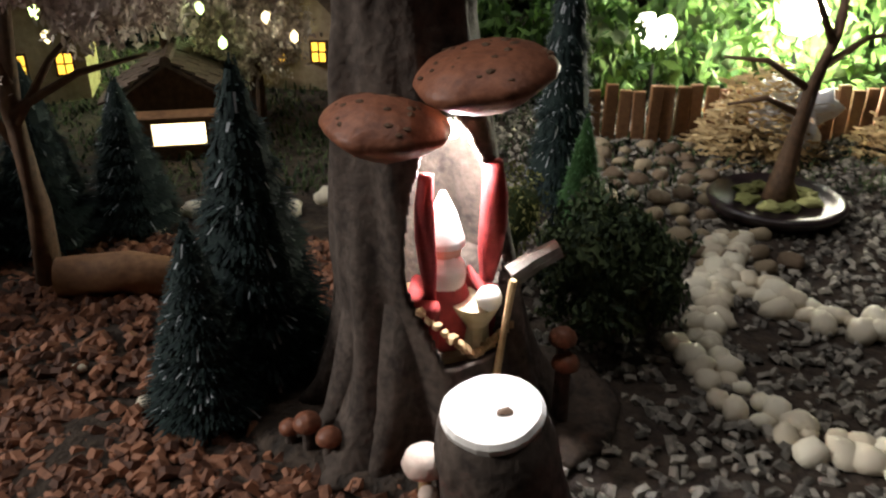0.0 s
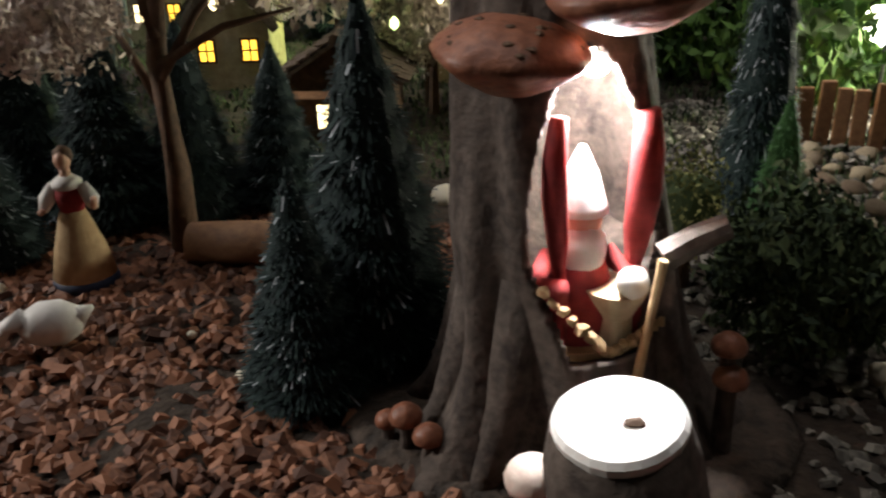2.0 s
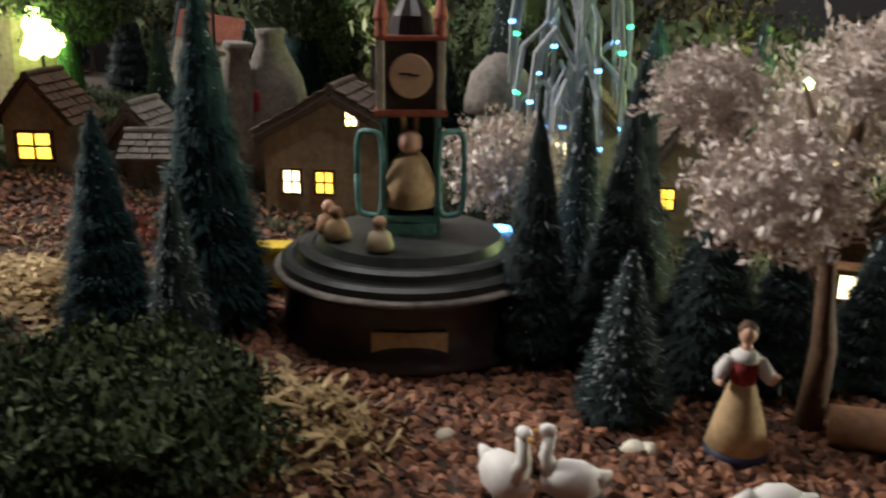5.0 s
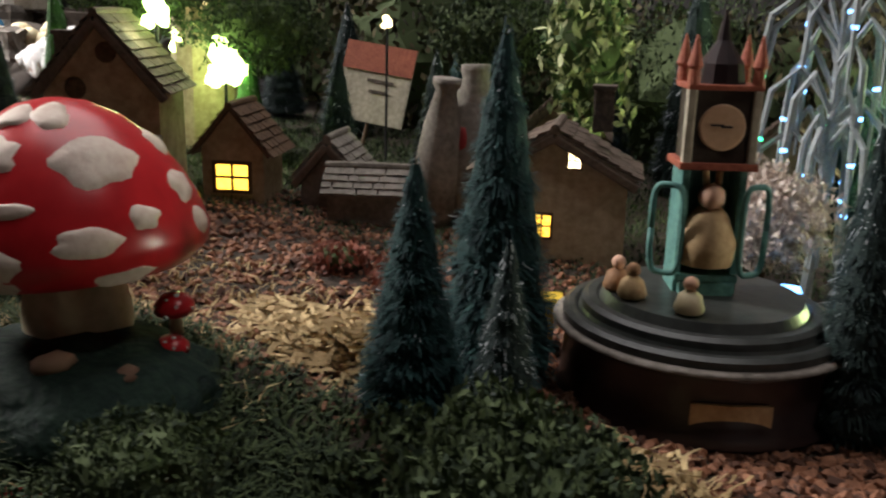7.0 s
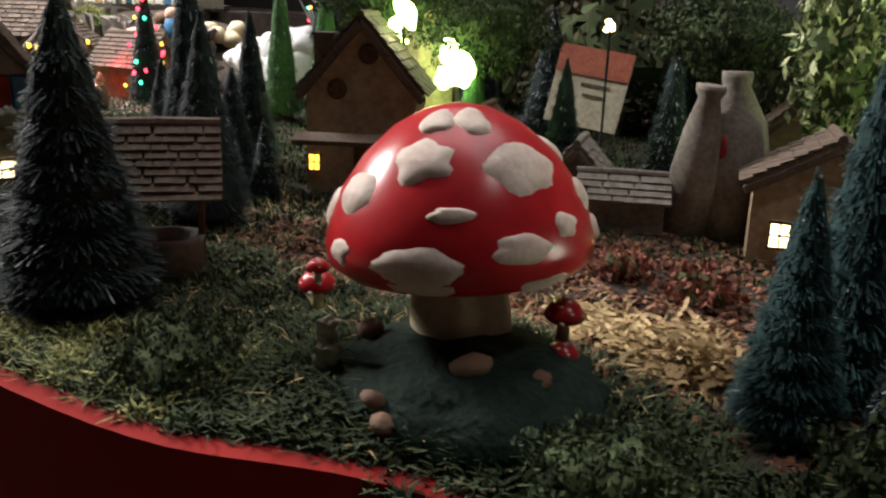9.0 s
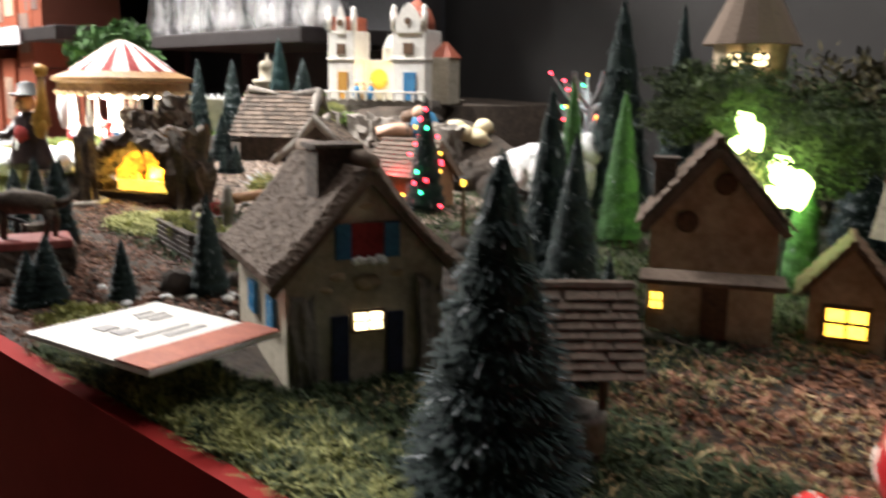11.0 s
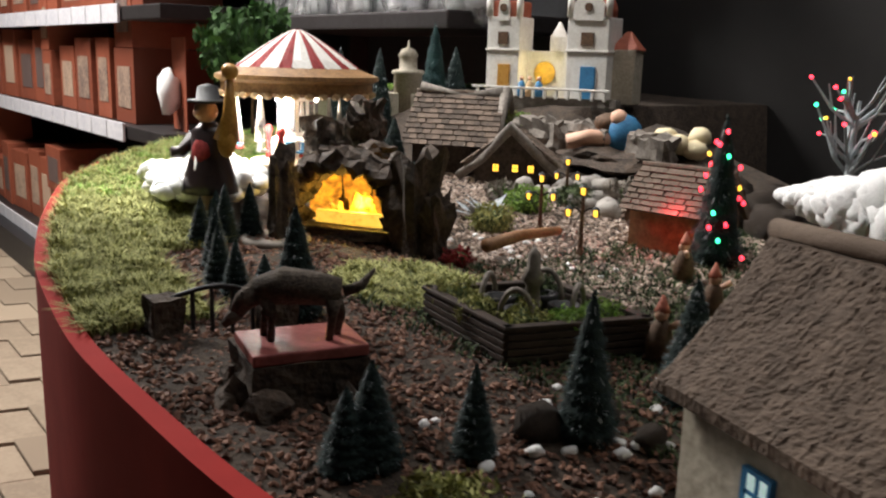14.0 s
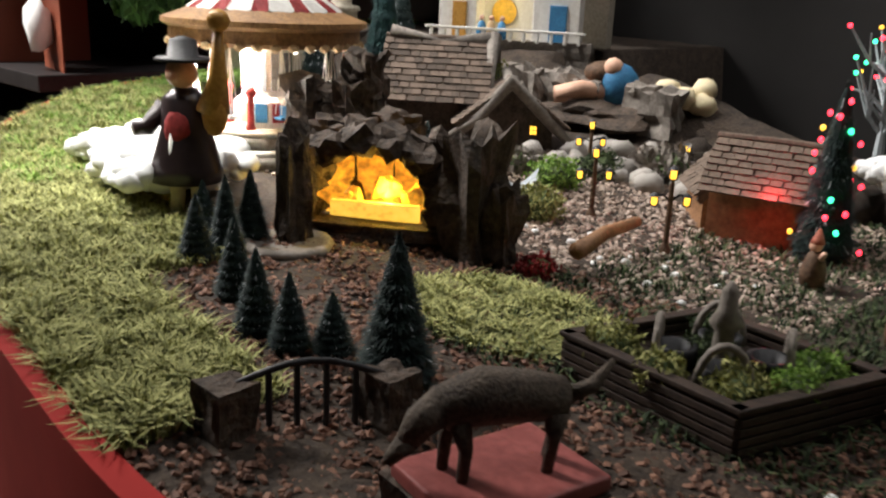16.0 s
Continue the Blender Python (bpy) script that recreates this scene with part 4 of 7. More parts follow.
for z0, x1, z1 in ((0.058, -0.028, 0.098), (0.073, 0.032, 0.113), (0.088, -0.018, 0.138), (0.078, 0.052, 0.098)):
    bm = bmesh.new()
    tube(bm, [(0, 0.001, z0), (x1 / 2, 0.005, (z0 + z1) / 2 + 0.004), (x1, 0.010, z1)], [0.0022, 0.0016, 0.0008], 6)
    part("branch", bm, TIMBER, bare, "", True)
CROWN = [((-0.183, 0.285, 0.968), .024), ((-0.214, 0.312, 0.996), .018), ((-0.200, 0.316, 0.964), .012), ((-0.124, 0.325, 0.992), .026), ((-0.152, 0.318, 1.006), .019)]
for k, (p, r) in enumerate(CROWN):
    clump = bush("blossom_tree", p[0], p[1], p[2], r, PINKISH, "", 5500, 40 + k, 0.82, 0.085, "tree")
    for piece in list(clump.children):
        piece.parent = bare
        piece.matrix_local = pose(p[0] + 0.166, p[1] - 0.326, p[2] - 0.862)
        piece["label"] = "fluffy pinkish grey blossom clump"
    bpy.data.objects.remove(clump)
BLOSSOM = [((-0.167, 0.521, 0.970), .045), ((-0.125, 0.566, 0.978), .04), ((-0.118, 0.549, 0.924), .028), ((-0.356, 0.458, 0.932), .03)]
for k, (p, r) in enumerate(BLOSSOM):
    bush("blossom_tree", p[0], p[1], p[2], r, PINKISH, "pale pinkish grey blossom tree with fluffy crown", 5500, 50 + k, 0.82, 0.085, "tree", stem=max(0.02, p[2] - gz(p[0], p[1])))
for x, y, h, r in ((-0.212, 0.350, .098, .030), (-0.180, 0.365, .088, .027), (-0.252, 0.352, .122, .027), (-0.148, 0.385, .075, .024)):
    fir(x, y, h, FIR_MESH, r)

# musical clock on its round base
CX, CY = -0.359, 0.345
clock = thing("musical_clock", pose(CX, CY, gz(CX, CY) - 0.001, 0, 0, 29), "teal clock tower on a dark round music box base", "music box")
bm = bmesh.new()
lathe(bm, [(0.066, 0), (0.068, 0.003), (0.064, 0.007), (0.063, 0.030), (0.065, 0.033)], 48)
part("drum", bm, PLUM, clock, "dark plum lacquered drum", True)
bm = bmesh.new()
lathe(bm, [(0.0665, 0.033), (0.069, 0.0345), (0.0665, 0.036)], 48)
part("silver_rim", bm, GREYROCK, clock, "thin pale rim", True)
bm = bmesh.new()
lathe(bm, [(0.064, 0.036), (0.0645, 0.0395), (0.062, 0.041), (0.059, 0.041), (0.0575, 0.039), (0.056, 0.0415), (0.0555, 0.0445), (0.053, 0.046), (0.049, 0.046), (0.048, 0.0445), (0.0465, 0.047), (0.045, 0.0495), (0.01, 0.0495)], 64)
part("stepped_top", bm, mat("dark_green_grey_top", (0.06, 0.065, 0.06), (0.03, 0.032, 0.03), 50, 0.35, 0.2), clock)
V, F = [], []
for k in range(15):
    u = (k - 7) / 7
    a = radians(-90 + 15 * u)
    for r in (0.0622, 0.0652):
        for z in (0.0148 - 0.002 * abs(u) ** 3, 0.0212 + 0.0012 * abs(u)):
            V.append((r * math.cos(a), r * math.sin(a), z - 0.0016 * u * u))
    if k:
        a, b = 4 * k - 4, 4 * k
        F += [(a + 2, b + 2, b + 3, a + 3), (a + 3, b + 3, b + 1, a + 1), (a, b, b + 2, a + 2)]
F += [(0, 2, 3, 1), (56, 57, 59, 58)]
raw("name_plate", V, F, TAN, clock)["label"] = "tan scroll name plate"
tower = new("tower")
tower.parent = clock
tower.matrix_local = pose(0, 0, 0.0065) @ Matrix.Scale(0.83, 4)
bm = bmesh.new()
for s in (-1, 1):
    box(bm, s * 0.0155, 0.012, 0.085, 0.004, 0.026, 0.075, 0.0006)
box(bm, 0, 0.023, 0.085, 0.030, 0.004, 0.075)
box(bm, 0, 0.010, 0.061, 0.034, 0.030, 0.004, 0.0006)
box(bm, 0, 0.004, 0.054, 0.030, 0.022, 0.010, 0.001)
part("tower_body", bm, TEAL, tower)
for s in (-1, 1):
    bm = bmesh.new()
    pts_ = [(s * 0.0085 * math.copysign(abs(math.cos(q)) ** 0.45, math.cos(q)), 0, 0.025 * math.copysign(abs(math.sin(q)) ** 0.45, math.sin(q))) for q in np.linspace(0, 6.283, 41)]
    tube(bm, pts_, 0.0018, 7)
    d = part("arched_door", bm, TEAL, tower, "open arched teal door frame", True)
    d.matrix_local = pose(s * 0.024, -0.002, 0.088, 0, 0, s * 25)
bm = bmesh.new()
box(bm, 0, 0.010, 0.124, 0.042, 0.034, 0.004, 0.0008)
box(bm, 0, 0.010, 0.166, 0.040, 0.032, 0.003, 0.0008)
part("cornice", bm, ROOFRED, tower)
bm = bmesh.new()
box(bm, 0, 0.010, 0.145, 0.034, 0.028, 0.040, 0.001)
part("clock_case", bm, mat("dark_bronze_case", (0.06, 0.045, 0.035), None, 60, 0.5, 0.3), tower)
for s in (-1, 1):
    bm = bmesh.new()
    box(bm, s * 0.0172, -0.003, 0.145, 0.005, 0.006, 0.040, 0.001)
    part("corner_post", bm, CREAM, tower)
bm = bmesh.new()
lathe(bm, [(0.0125, 0), (0.0125, 0.001), (0.0115, 0.0016), (0.001, 0.0016)], 30, pose(0, -0.004, 0.145, 90, 0, 0))
face = part("clock_face", bm, mat("peach_dial", (0.70, 0.46, 0.30), (0.58, 0.36, 0.22), 60, 0.5, 0.1), tower, "round peach dial")
bm = bmesh.new()
box(bm, 0.002, -0.0061, 0.1455, 0.006, 0.0006, 0.001)
box(bm, -0.003, -0.0061, 0.1463, 0.007, 0.0006, 0.0008, 0, None)
part("clock_hand", bm, BLACK, face)
for sx in (-1, 1):
    for sy in (0, 1):
        bm = bmesh.new()
        lathe(bm, [(0.0035, 0), (0.003, 0.008), (0.0042, 0.010), (0.0005, 0.026)], 10, Matrix.Translation((sx * 0.017, -0.003 + 0.026 * sy, 0.167)))
        part("pinnacle", bm, ROOFRED, tower)
bm = bmesh.new()
lathe(bm, [(0.014, 0.167), (0.012, 0.178), (0.004, 0.19), (0.0008, 0.206)], 12, Matrix.Translation((0, 0.01, 0)))
part("spire", bm, PLUM, tower)
figurine("clock_hare", CX - 0.001, CY + 0.001, 0.042, [("turn", TAN, [(.02, 0), (.3, .05), (.33, .3), (.2, .6), (.1, .7)]), ("ball", SKIN, (0, -.05, .8), .15), ("limb", TAN, [(.06, 0, .9), (.08, .02, 1.1)], .04), ("limb", TAN, [(-.06, 0, .9), (-.08, .02, 1.1)], .04)],
         "small tan robed figurine inside the clock tower", 29, gz(CX, CY) + 0.0605)
for k, (dx, dy, m1, m2) in enumerate(((-0.034, -0.022, WOOD, SKIN), (-0.024, -0.03, TAN, WOOD), (0.004, -0.036, STALK, SKIN))):
    figurine("tiny_figure", CX + dx, CY + dy, 0.017, [("turn", m1, [(.35, 0), (.4, .1), (.3, .45), (.1, .6)]), ("ball", m2, (0, 0, .75), .2)], "tiny painted figure on the music box", k * 40, gz(CX, CY) + 0.0495)

# ---- great toadstool on its mossy hill ----
MX, MY, MZ = -0.557, 0.155, 0.913
toad = thing("toadstool", pose(MX, MY, MZ - 0.002, 0, -4, 0), "large glossy red toadstool with raised cream spots", "toadstool")
bm = bmesh.new()
lathe(bm, [(0.0195, -0.004), (0.0212, 0.002), (0.0208, 0.010), (0.019, 0.020), (0.017, 0.036)], 32, None, 0, 0.04, 2)
part("stalk", bm, STALK, toad, "ivory stalk", True)
CAPP = [(0.010, 0.021), (0.030, 0.0205), (0.045, 0.022), (0.0515, 0.027), (0.0525, 0.033), (0.050, 0.042), (0.045, 0.052), (0.036, 0.063), (0.024, 0.0725), (0.012, 0.078), (0.003, 0.0795)]
bm = bmesh.new()
lathe(bm, CAPP, 64, None, 0, 0.02, 5)
cap_part = part("cap", bm, RED, toad, "glossy red cap", True)
cap_part.location.z, cap_part.scale = 0.0035, (1.03, 1.03, 1.13)
CR, CZ = [p[0] for p in CAPP[4:]][::-1], [p[1] for p in CAPP[4:]][::-1]
rng = random.Random(3)
SPOTS = ((-35, 0.074, 0.007, 0.004), (-73, 0.063, 0.0115, 0.0065), (-16, 0.060, 0.015, 0.008), (-110, 0.053, 0.010, 0.007), (-56, 0.048, 0.0078, 0.0028),
         (27, 0.049, 0.008, 0.006), (-4, 0.042, 0.0068, 0.004), (-29, 0.037, 0.013, 0.005), (-71, 0.031, 0.018, 0.0085), (-14, 0.0245, 0.011, 0.003), (31, 0.036, 0.006, 0.005),
         (-75, 0.0745, 0.007, 0.0035), (40, 0.063, 0.007, 0.005), (-108, 0.034, 0.008, 0.005), (-140, 0.045, 0.010, 0.007), (75, 0.045, 0.013, 0.007), (120, 0.06, 0.012, 0.008), (160, 0.04, 0.01, 0.006), (-165, 0.03, 0.011, 0.006), (100, 0.03, 0.012, 0.005))
for k, (az, zc, ra, rz) in enumerate(SPOTS):
    V, F = [], []
    nr, na = 5, 22
    for i in range(nr + 1):
        for j in range(na):
            t_ = 6.2832 * j / na
            q = (i / nr) * (1 + 0.42 * noise.noise(Vector((math.cos(t_) * 1.3 + k * 5, math.sin(t_) * 1.3, k))))
            z = zc + rz * q * math.sin(t_)
            z = min(max(z, 0.0215), 0.0790)
            r = float(np.interp(-z, [-0.0795, -0.078, -0.0725, -0.063, -0.052, -0.042, -0.033, -0.027, -0.022], [0.003, 0.012, 0.024, 0.036, 0.045, 0.050, 0.0525, 0.0515, 0.045]))
            a = radians(az) + 1.05 * ra * q * math.cos(t_) / max(r, 0.012)
            lift = 0.0016 * (1 - (i / nr) ** 4) - 0.0004
            V.append(((r + lift) * math.cos(a), (r + lift) * math.sin(a), z + lift * 0.6))
    for i in range(nr):
        for j in range(na):
            F.append((i * na + j, i * na + (j + 1) % na, (i + 1) * na + (j + 1) % na, (i + 1) * na + j))
    sp = raw("spot", V, F, SPOT, toad, smooth=True)
    sp.location.z, sp.scale = 0.0035, (1.03, 1.03, 1.13)


def small_toadstool(x, y, s, z=None):
    t = thing("small_toadstool", pose(x, y, gz(x, y) if z is None else z, 8, 6, 0), "small red toadstool with white dots", "toadstool", "small toadstools")
    bm = bmesh.new()
    lathe(bm, [(s * .22, 0), (s * .18, s * .6), (s * .16, s * .9)], 10)
    part("stalk", bm, STALK, t, "", True)
    bm = bmesh.new()
    lathe(bm, [(s * .2, s * .72), (s * .62, s * .78), (s * .6, s * .95), (s * .4, s * 1.2), (s * .1, s * 1.3)], 18)
    c = part("cap", bm, RED, t, "", True)
    for k in range(11):
        bm = bmesh.new()
        a = k * 2.4
        q = 0.62 * math.sqrt((k + .5) / 11)
        blob(bm, (q * s * math.cos(a) * .98, q * s * math.sin(a) * .98, s * (1.3 - 0.5 * (q / .62) ** 2.2)), s * .1, (1, 1, .7), .1, 1, k)
        part("dot", bm, WHITE, c)


for p, s in (((-0.519, 0.171, 0.926), .013), ((-0.516, 0.166, 0.913), .011), ((-0.635, 0.149, 0.917), .014), ((-0.612, 0.127, 0.939), .008)):
    small_toadstool(p[0], p[1], s, p[2] - 0.012)
bm = bmesh.new()
blob(bm, (0.004, -0.014, -0.023), 0.066, (1, 0.86, 0.43), 0.05, 4, 3.0, 0, 5.0)
part("base_mound", bm, mat("dark_green_painted_resin", (0.022, 0.045, 0.030), (0.008, 0.016, 0.015), 70, 0.8, 0.8, bump_mm=2, spec=0.2), toad, "dark green moulded mound", True)
for k, p in enumerate(((-0.583, 0.104, 0.908), (-0.585, 0.106, 0.917))):
    bm = bmesh.new()
    rough_box(bm, (0, 0, 0), (0.009 - .002 * k, 0.004, 0.012), 0.4, k)
    s_ = tagged(mesh_object("lichen_piece", bm, CREAM), "pale lichen scrap on the mossy mound", "lichen")
    s_.matrix_world = pose(*p, 20, 10, 30)
def mound_z(x, y):
    """Height of the toadstool's moulded mound."""
    u = ((x - MX - 0.004) / 0.064) ** 2 + ((y - MY + 0.014) / 0.055) ** 2
    return max(gz(x, y), 0.888 + 0.027 * math.sqrt(max(0.0, 1 - u)))


stone_group("brown_stones", "brown pebbles on the mossy mound", [(x, y, mound_z(x, y)) for x, y in ((-0.541, 0.090), (-0.549, 0.094), (-0.583, 0.128), (-0.528, 0.122), (-0.508, 0.137))], 0.0065, mat("tan_brown_stone", (0.36, 0.22, 0.14), (0.2, 0.11, 0.07), 90, 0.6, 0.3, per_object=True), 9)

# firs and straw between toadstool and clock
fir(-0.447, 0.232, 0.112, TEAL_MESH, 0.026)
fir(-0.438, 0.288, 0.165, TEAL_MESH, 0.033)
fir(-0.402, 0.228, 0.090, SNOW_MESH, 0.019)
straw_heap(*(-0.501, 0.258, 0.875)[:2], 0.034, 0.026, STRAW, 5, "pale straw tuft on the moss", 600)
straw_heap(*(-0.551, 0.275, 0.881)[:2], 0.026, 0.014, STRAW, 6, "pale straw tuft on the moss", 300)
straw_heap(*(-0.338, 0.219, 0.880)[:2], 0.036, 0.026, STRAW, 7, "curled pale straw on dark moss", 420)
straw_heap(*(-0.523, 0.250, 0.872)[:2], 0.03, 0.018, STRAW, 8, "pale straw on moss", 350)
bush("moss_cushion", *(-0.372, 0.169, 0.890), 0.05, DARKMOSS, "dark green moss cushion near the red edge", 4200, 33, 0.5, 0.10)
bush("moss_cushion", *(-0.648, 0.081, 0.896), 0.028, DARKMOSS, "olive moss cushion by the toadstool", 1500, 34, 0.6, 0.12)
bush("moss_cushion", *(-0.462, 0.104, 0.905), 0.026, DARKMOSS, "brown green moss cushion at the edge", 1600, 35, 0.5, 0.12)
bush("red_heather", *(-0.537, 0.364, 0.885), 0.020, mat("red_brown_leaf", (0.36, 0.13, 0.09), (0.16, 0.06, 0.04), 90, 0.8, 0, island=True), "reddish brown heather tuft behind the toadstool", 700, 36, 0.8)
bush("red_heather", *(-0.589, 0.365, 0.889), 0.018, bpy.data.materials["red_brown_leaf"], "reddish heather tuft on bark chips", 500, 37, 0.6)

# ---- cottages behind the clock and the toadstool ----


def thatch_roof(parent, w, d, z0, z1, over, material, seed):
    """Two thick shaggy slopes with a rounded ridge and ragged eaves."""
    for s in (-1, 1):
        V, F = [], []
        hw = w / 2 + over
        zlow = z0 - (z1 - z0) * over / (w / 2)
        nrm = Vector((s * (z1 - zlow), 0, hw)).normalized()
        nu, nv = 64, 130
        for layer in (0, 1):
            for i in range(nu + 1):
                for j in range(nv + 1):
                    u, v = i / nu, j / nv
                    p = Vector((s * hw * u, (v - .5) * (d + 2 * over), z1 + (zlow - z1) * u))
                    q = p * 1.0
                    k = 0.0007 * noise.noise(Vector((q.x * 260, q.y * 260, q.z * 260 + seed))) + 0.0009 * noise.noise(Vector((q.x * 640, q.y * 640, seed))) + 0.002 * noise.noise(Vector((q.x * 40, q.y * 40, seed)))
                    edge = min(1, min(u if s else u, 1 - u, v, 1 - v) * 16 + 0.25) if layer else 1
                    V.append(tuple(p + nrm * ((0.0065 * edge + k) if layer else 0.0) + Vector((0, 0, -0.004 * math.sin(math.pi * u)))))
        n_ = (nu + 1) * (nv + 1)
        for i in range(nu):
            for j in range(nv):
                a = i * (nv + 1) + j
                F.append((a + n_, a + n_ + 1, a + n_ + nv + 2, a + n_ + nv + 1))
        for j in range(nv):
            a = nu * (nv + 1) + j
            F.append((a, a + 1, a + 1 + n_, a + n_))
        for i in range(nu):
            for j in (0, nv):
                a = i * (nv + 1) + j
                F.append((a, a + nv + 1, a + nv + 1 + n_, a + n_))
        raw("thatch_slope", V, F, material, parent)
    bm = bmesh.new()
    tube(bm, [(0, -d / 2 - over, z1 + 0.004), (0, -d / 5, z1 + 0.0055), (0, d / 5, z1 + 0.005), (0, d / 2 + over, z1 + 0.004)], 0.0045, 10)
    part("ridge", bm, material, parent, "", True)


def cottage(name, m, w, d, z0, z1, wall, roof, label, wins, chimney=None, rows=8, cols=10, over=0.008, seed=0, beams=True, category="miniature house", door=None):
    t = thing(name, m, label, category, "miniature houses")
    gable_body(t, w, d, z0, z1, wall)
    if rows > 20:
        thatch_roof(t, w, d, z0, z1, over, roof, seed)
    else:
        shingle_roof(t, w, d, z0, z1, over, roof, rows, cols, seed)
    for (x, z, ww, hh, g) in wins:
        window_lit(t, pose(x, -d / 2 - 0.0006, z), ww, hh, g)
    if chimney:
        bm = bmesh.new()
        box(bm, chimney[0], chimney[1], chimney[2], chimney[3], chimney[3], chimney[4], 0.001)
        box(bm, chimney[0], chimney[1], chimney[2] + chimney[4] / 2, chimney[3] * 1.2, chimney[3] * 1.2, 0.003, 0.0006)
        part("chimney", bm, BARK, t)
    if beams:
        for s in (-1, 1):
            bm = bmesh.new()
            L = math.hypot(w / 2 + over, (z1 - z0) * (w / 2 + over) / (w / 2))
            ang = math.degrees(math.atan2(z1 - z0, w / 2))
            box(bm, L / 2, 0, 0, L, 0.006, 0.006, 0.0012)
            b = part("barge_board", bm, THATCH, t)
            b.matrix_local = pose(0, -d / 2 - over * 0.6, z1 - 0.0035, 0, ang, 0) if s > 0 else pose(0, -d / 2 - over * 0.6, z1 - 0.0035, 0, 180 - ang, 0)
    if door:
        bm = bmesh.new()
        box(bm, door[0], -d / 2 - 0.001, door[2] / 2, door[1], 0.003, door[2], 0.0008)
        part("door", bm, door[3], t)
    return t


h1 = cottage("thatched_cottage", pose(-0.947, 0.146, 0.889, 0, 0, 74), 0.094, 0.120, 0.083, 0.134, CREAM, THATCH,
             "cream cottage with sagging brown shingle roof and chimney", [(0.0, 0.048, 0.017, 0.010, WIN_PALE)], (-0.011, -0.031, 0.124, 0.024, 0.042), 26, 38, 0.010, 3, True)
for s in (-1, 1):
    bm = bmesh.new()
    box(bm, s * 0.0145, -0.0615, 0.094, 0.009, 0.002, 0.020, 0.0006)
    part("shutter", bm, BLUE, h1, "dark blue shutter")
    bm = bmesh.new()
    box(bm, s * 0.0165, -0.0615, 0.030, 0.010, 0.003, 0.044, 0.0006)
    part("door_panel", bm, NAVY, h1, "dark blue door leaf")
    bm = bmesh.new()
    rough_box(bm, (s * 0.038, -0.060, 0.03), (0.014, 0.010, 0.066), 0.3, s + 3)
    part("corner_stone", bm, GREYROCK, h1)
bm = bmesh.new()
box(bm, 0, -0.0607, 0.094, 0.019, 0.002, 0.020, 0.0004)
part("gable_window", bm, REDCLOTH, h1, "dark red curtained window")
bm = bmesh.new()
for k in range(7):
    blob(bm, (-0.008 + 0.0027 * k, -0.0635, 0.083 + 0.001 * (k % 2)), 0.0026, (1, 1, 1), .3, 1, k)
part("flower_box", bm, COTTON, h1, "snowy flower box")
for k, (x, z, w) in enumerate(((-0.017, 0.074, 0.010), (0.0, 0.070, 0.018), (0.018, 0.074, 0.009), (-0.024, 0.067, 0.008), (0.0, 0.113, 0.008))):
    bm = bmesh.new()
    blob(bm, (x, -0.0600, z), w / 2, (1, .35, .5), .2, 2, k)
    part("wall_stone", bm, TANWALL, h1, "", True)
for y in (-0.034, 0.012):
    w_ = window_lit(h1, pose(-0.0476, y, 0.050, 0, 0, -90), 0.012, 0.016, mat("lit_cool_window", (0.7, 0.9, 0.8), None, 100, 0.4, 0, glow=0.5) if y < 0 else bpy.data.materials["lit_cool_window"], BLUE)

h2 = cottage("tan_cottage", pose(-0.846, 0.408, 0.893, 0, 0, 34), 0.085, 0.075, 0.088, 0.138, TANWALL, THATCH, "tan plaster cottage with steep roof and lit windows",
             [(-0.036, 0.028, 0.008, 0.012, WIN_WARM)], (-0.035, 0.0, 0.095, 0.016, 0.06), 9, 9, 0.006, 5, True, door=(0.004, 0.018, 0.05, TIMBER))
for x, z in ((-0.018, 0.085), (0.006, 0.112)):
    bm = bmesh.new()
    lathe(bm, [(0.0075, 0), (0.0078, 0.002), (0.006, 0.0028), (0.001, 0.0028)], 18, pose(x, -0.0375, z, 90, 0, 0))
    part("round_window", bm, TIMBER, h2)
bm = bmesh.new()
box(bm, 0.0, -0.045, 0.062, 0.095, 0.018, 0.004, 0.001, pose(0, 0, 0, 14, 0, 0))
part("porch_roof", bm, THATCH, h2)
h3 = cottage("annex_cottage", pose(-0.768, 0.465, 0.888, 0, 0, 25), 0.05, 0.05, 0.045, 0.075, TANWALL, TIMBER, "small annex with broad amber lit window", [(0.0, 0.022, 0.026, 0.020, WIN_WARM)], None, 6, 6, 0.006, 6, False)
tw = thing("tower_house", pose(*(-0.925, 0.578, 1.037), 0, 0, 25), "tall grey tower house with two lit windows", "miniature house", "miniature houses")
tw.location.z = gz(tw.location.x, tw.location.y)
TWH = 0.21
bm = bmesh.new()
lathe(bm, [(0.036, 0), (0.034, 0.06), (0.031, 0.14), (0.033, TWH)], 10, pose(0, 0, 0, 0, 0, 18), 0, 0.05, 2)
part("wall", bm, TANWALL, tw)
bm = bmesh.new()
lathe(bm, [(0.043, TWH - 0.006), (0.04, TWH), (0.02, TWH + 0.04), (0.002, TWH + 0.075)], 14)
part("roof", bm, THATCH, tw)
for z, hh in ((0.150, 0.022), (0.190, 0.010)):
    for x in (-0.009, 0.012):
        window_lit(tw, pose(x, -0.034, z), 0.012, hh, WIN_PALE)
bush("ivy_bank", *(-0.892, 0.476, 1.057), 0.055, DARKMOSS, "mossy bank with brown and green foliage", 2600, 51, 0.6, 0.1)
bush("ivy_bank", *(-0.857, 0.580, 1.024), 0.06, DARKMOSS, "mossy bank below the tower house", 2600, 52, 0.7, 0.1)
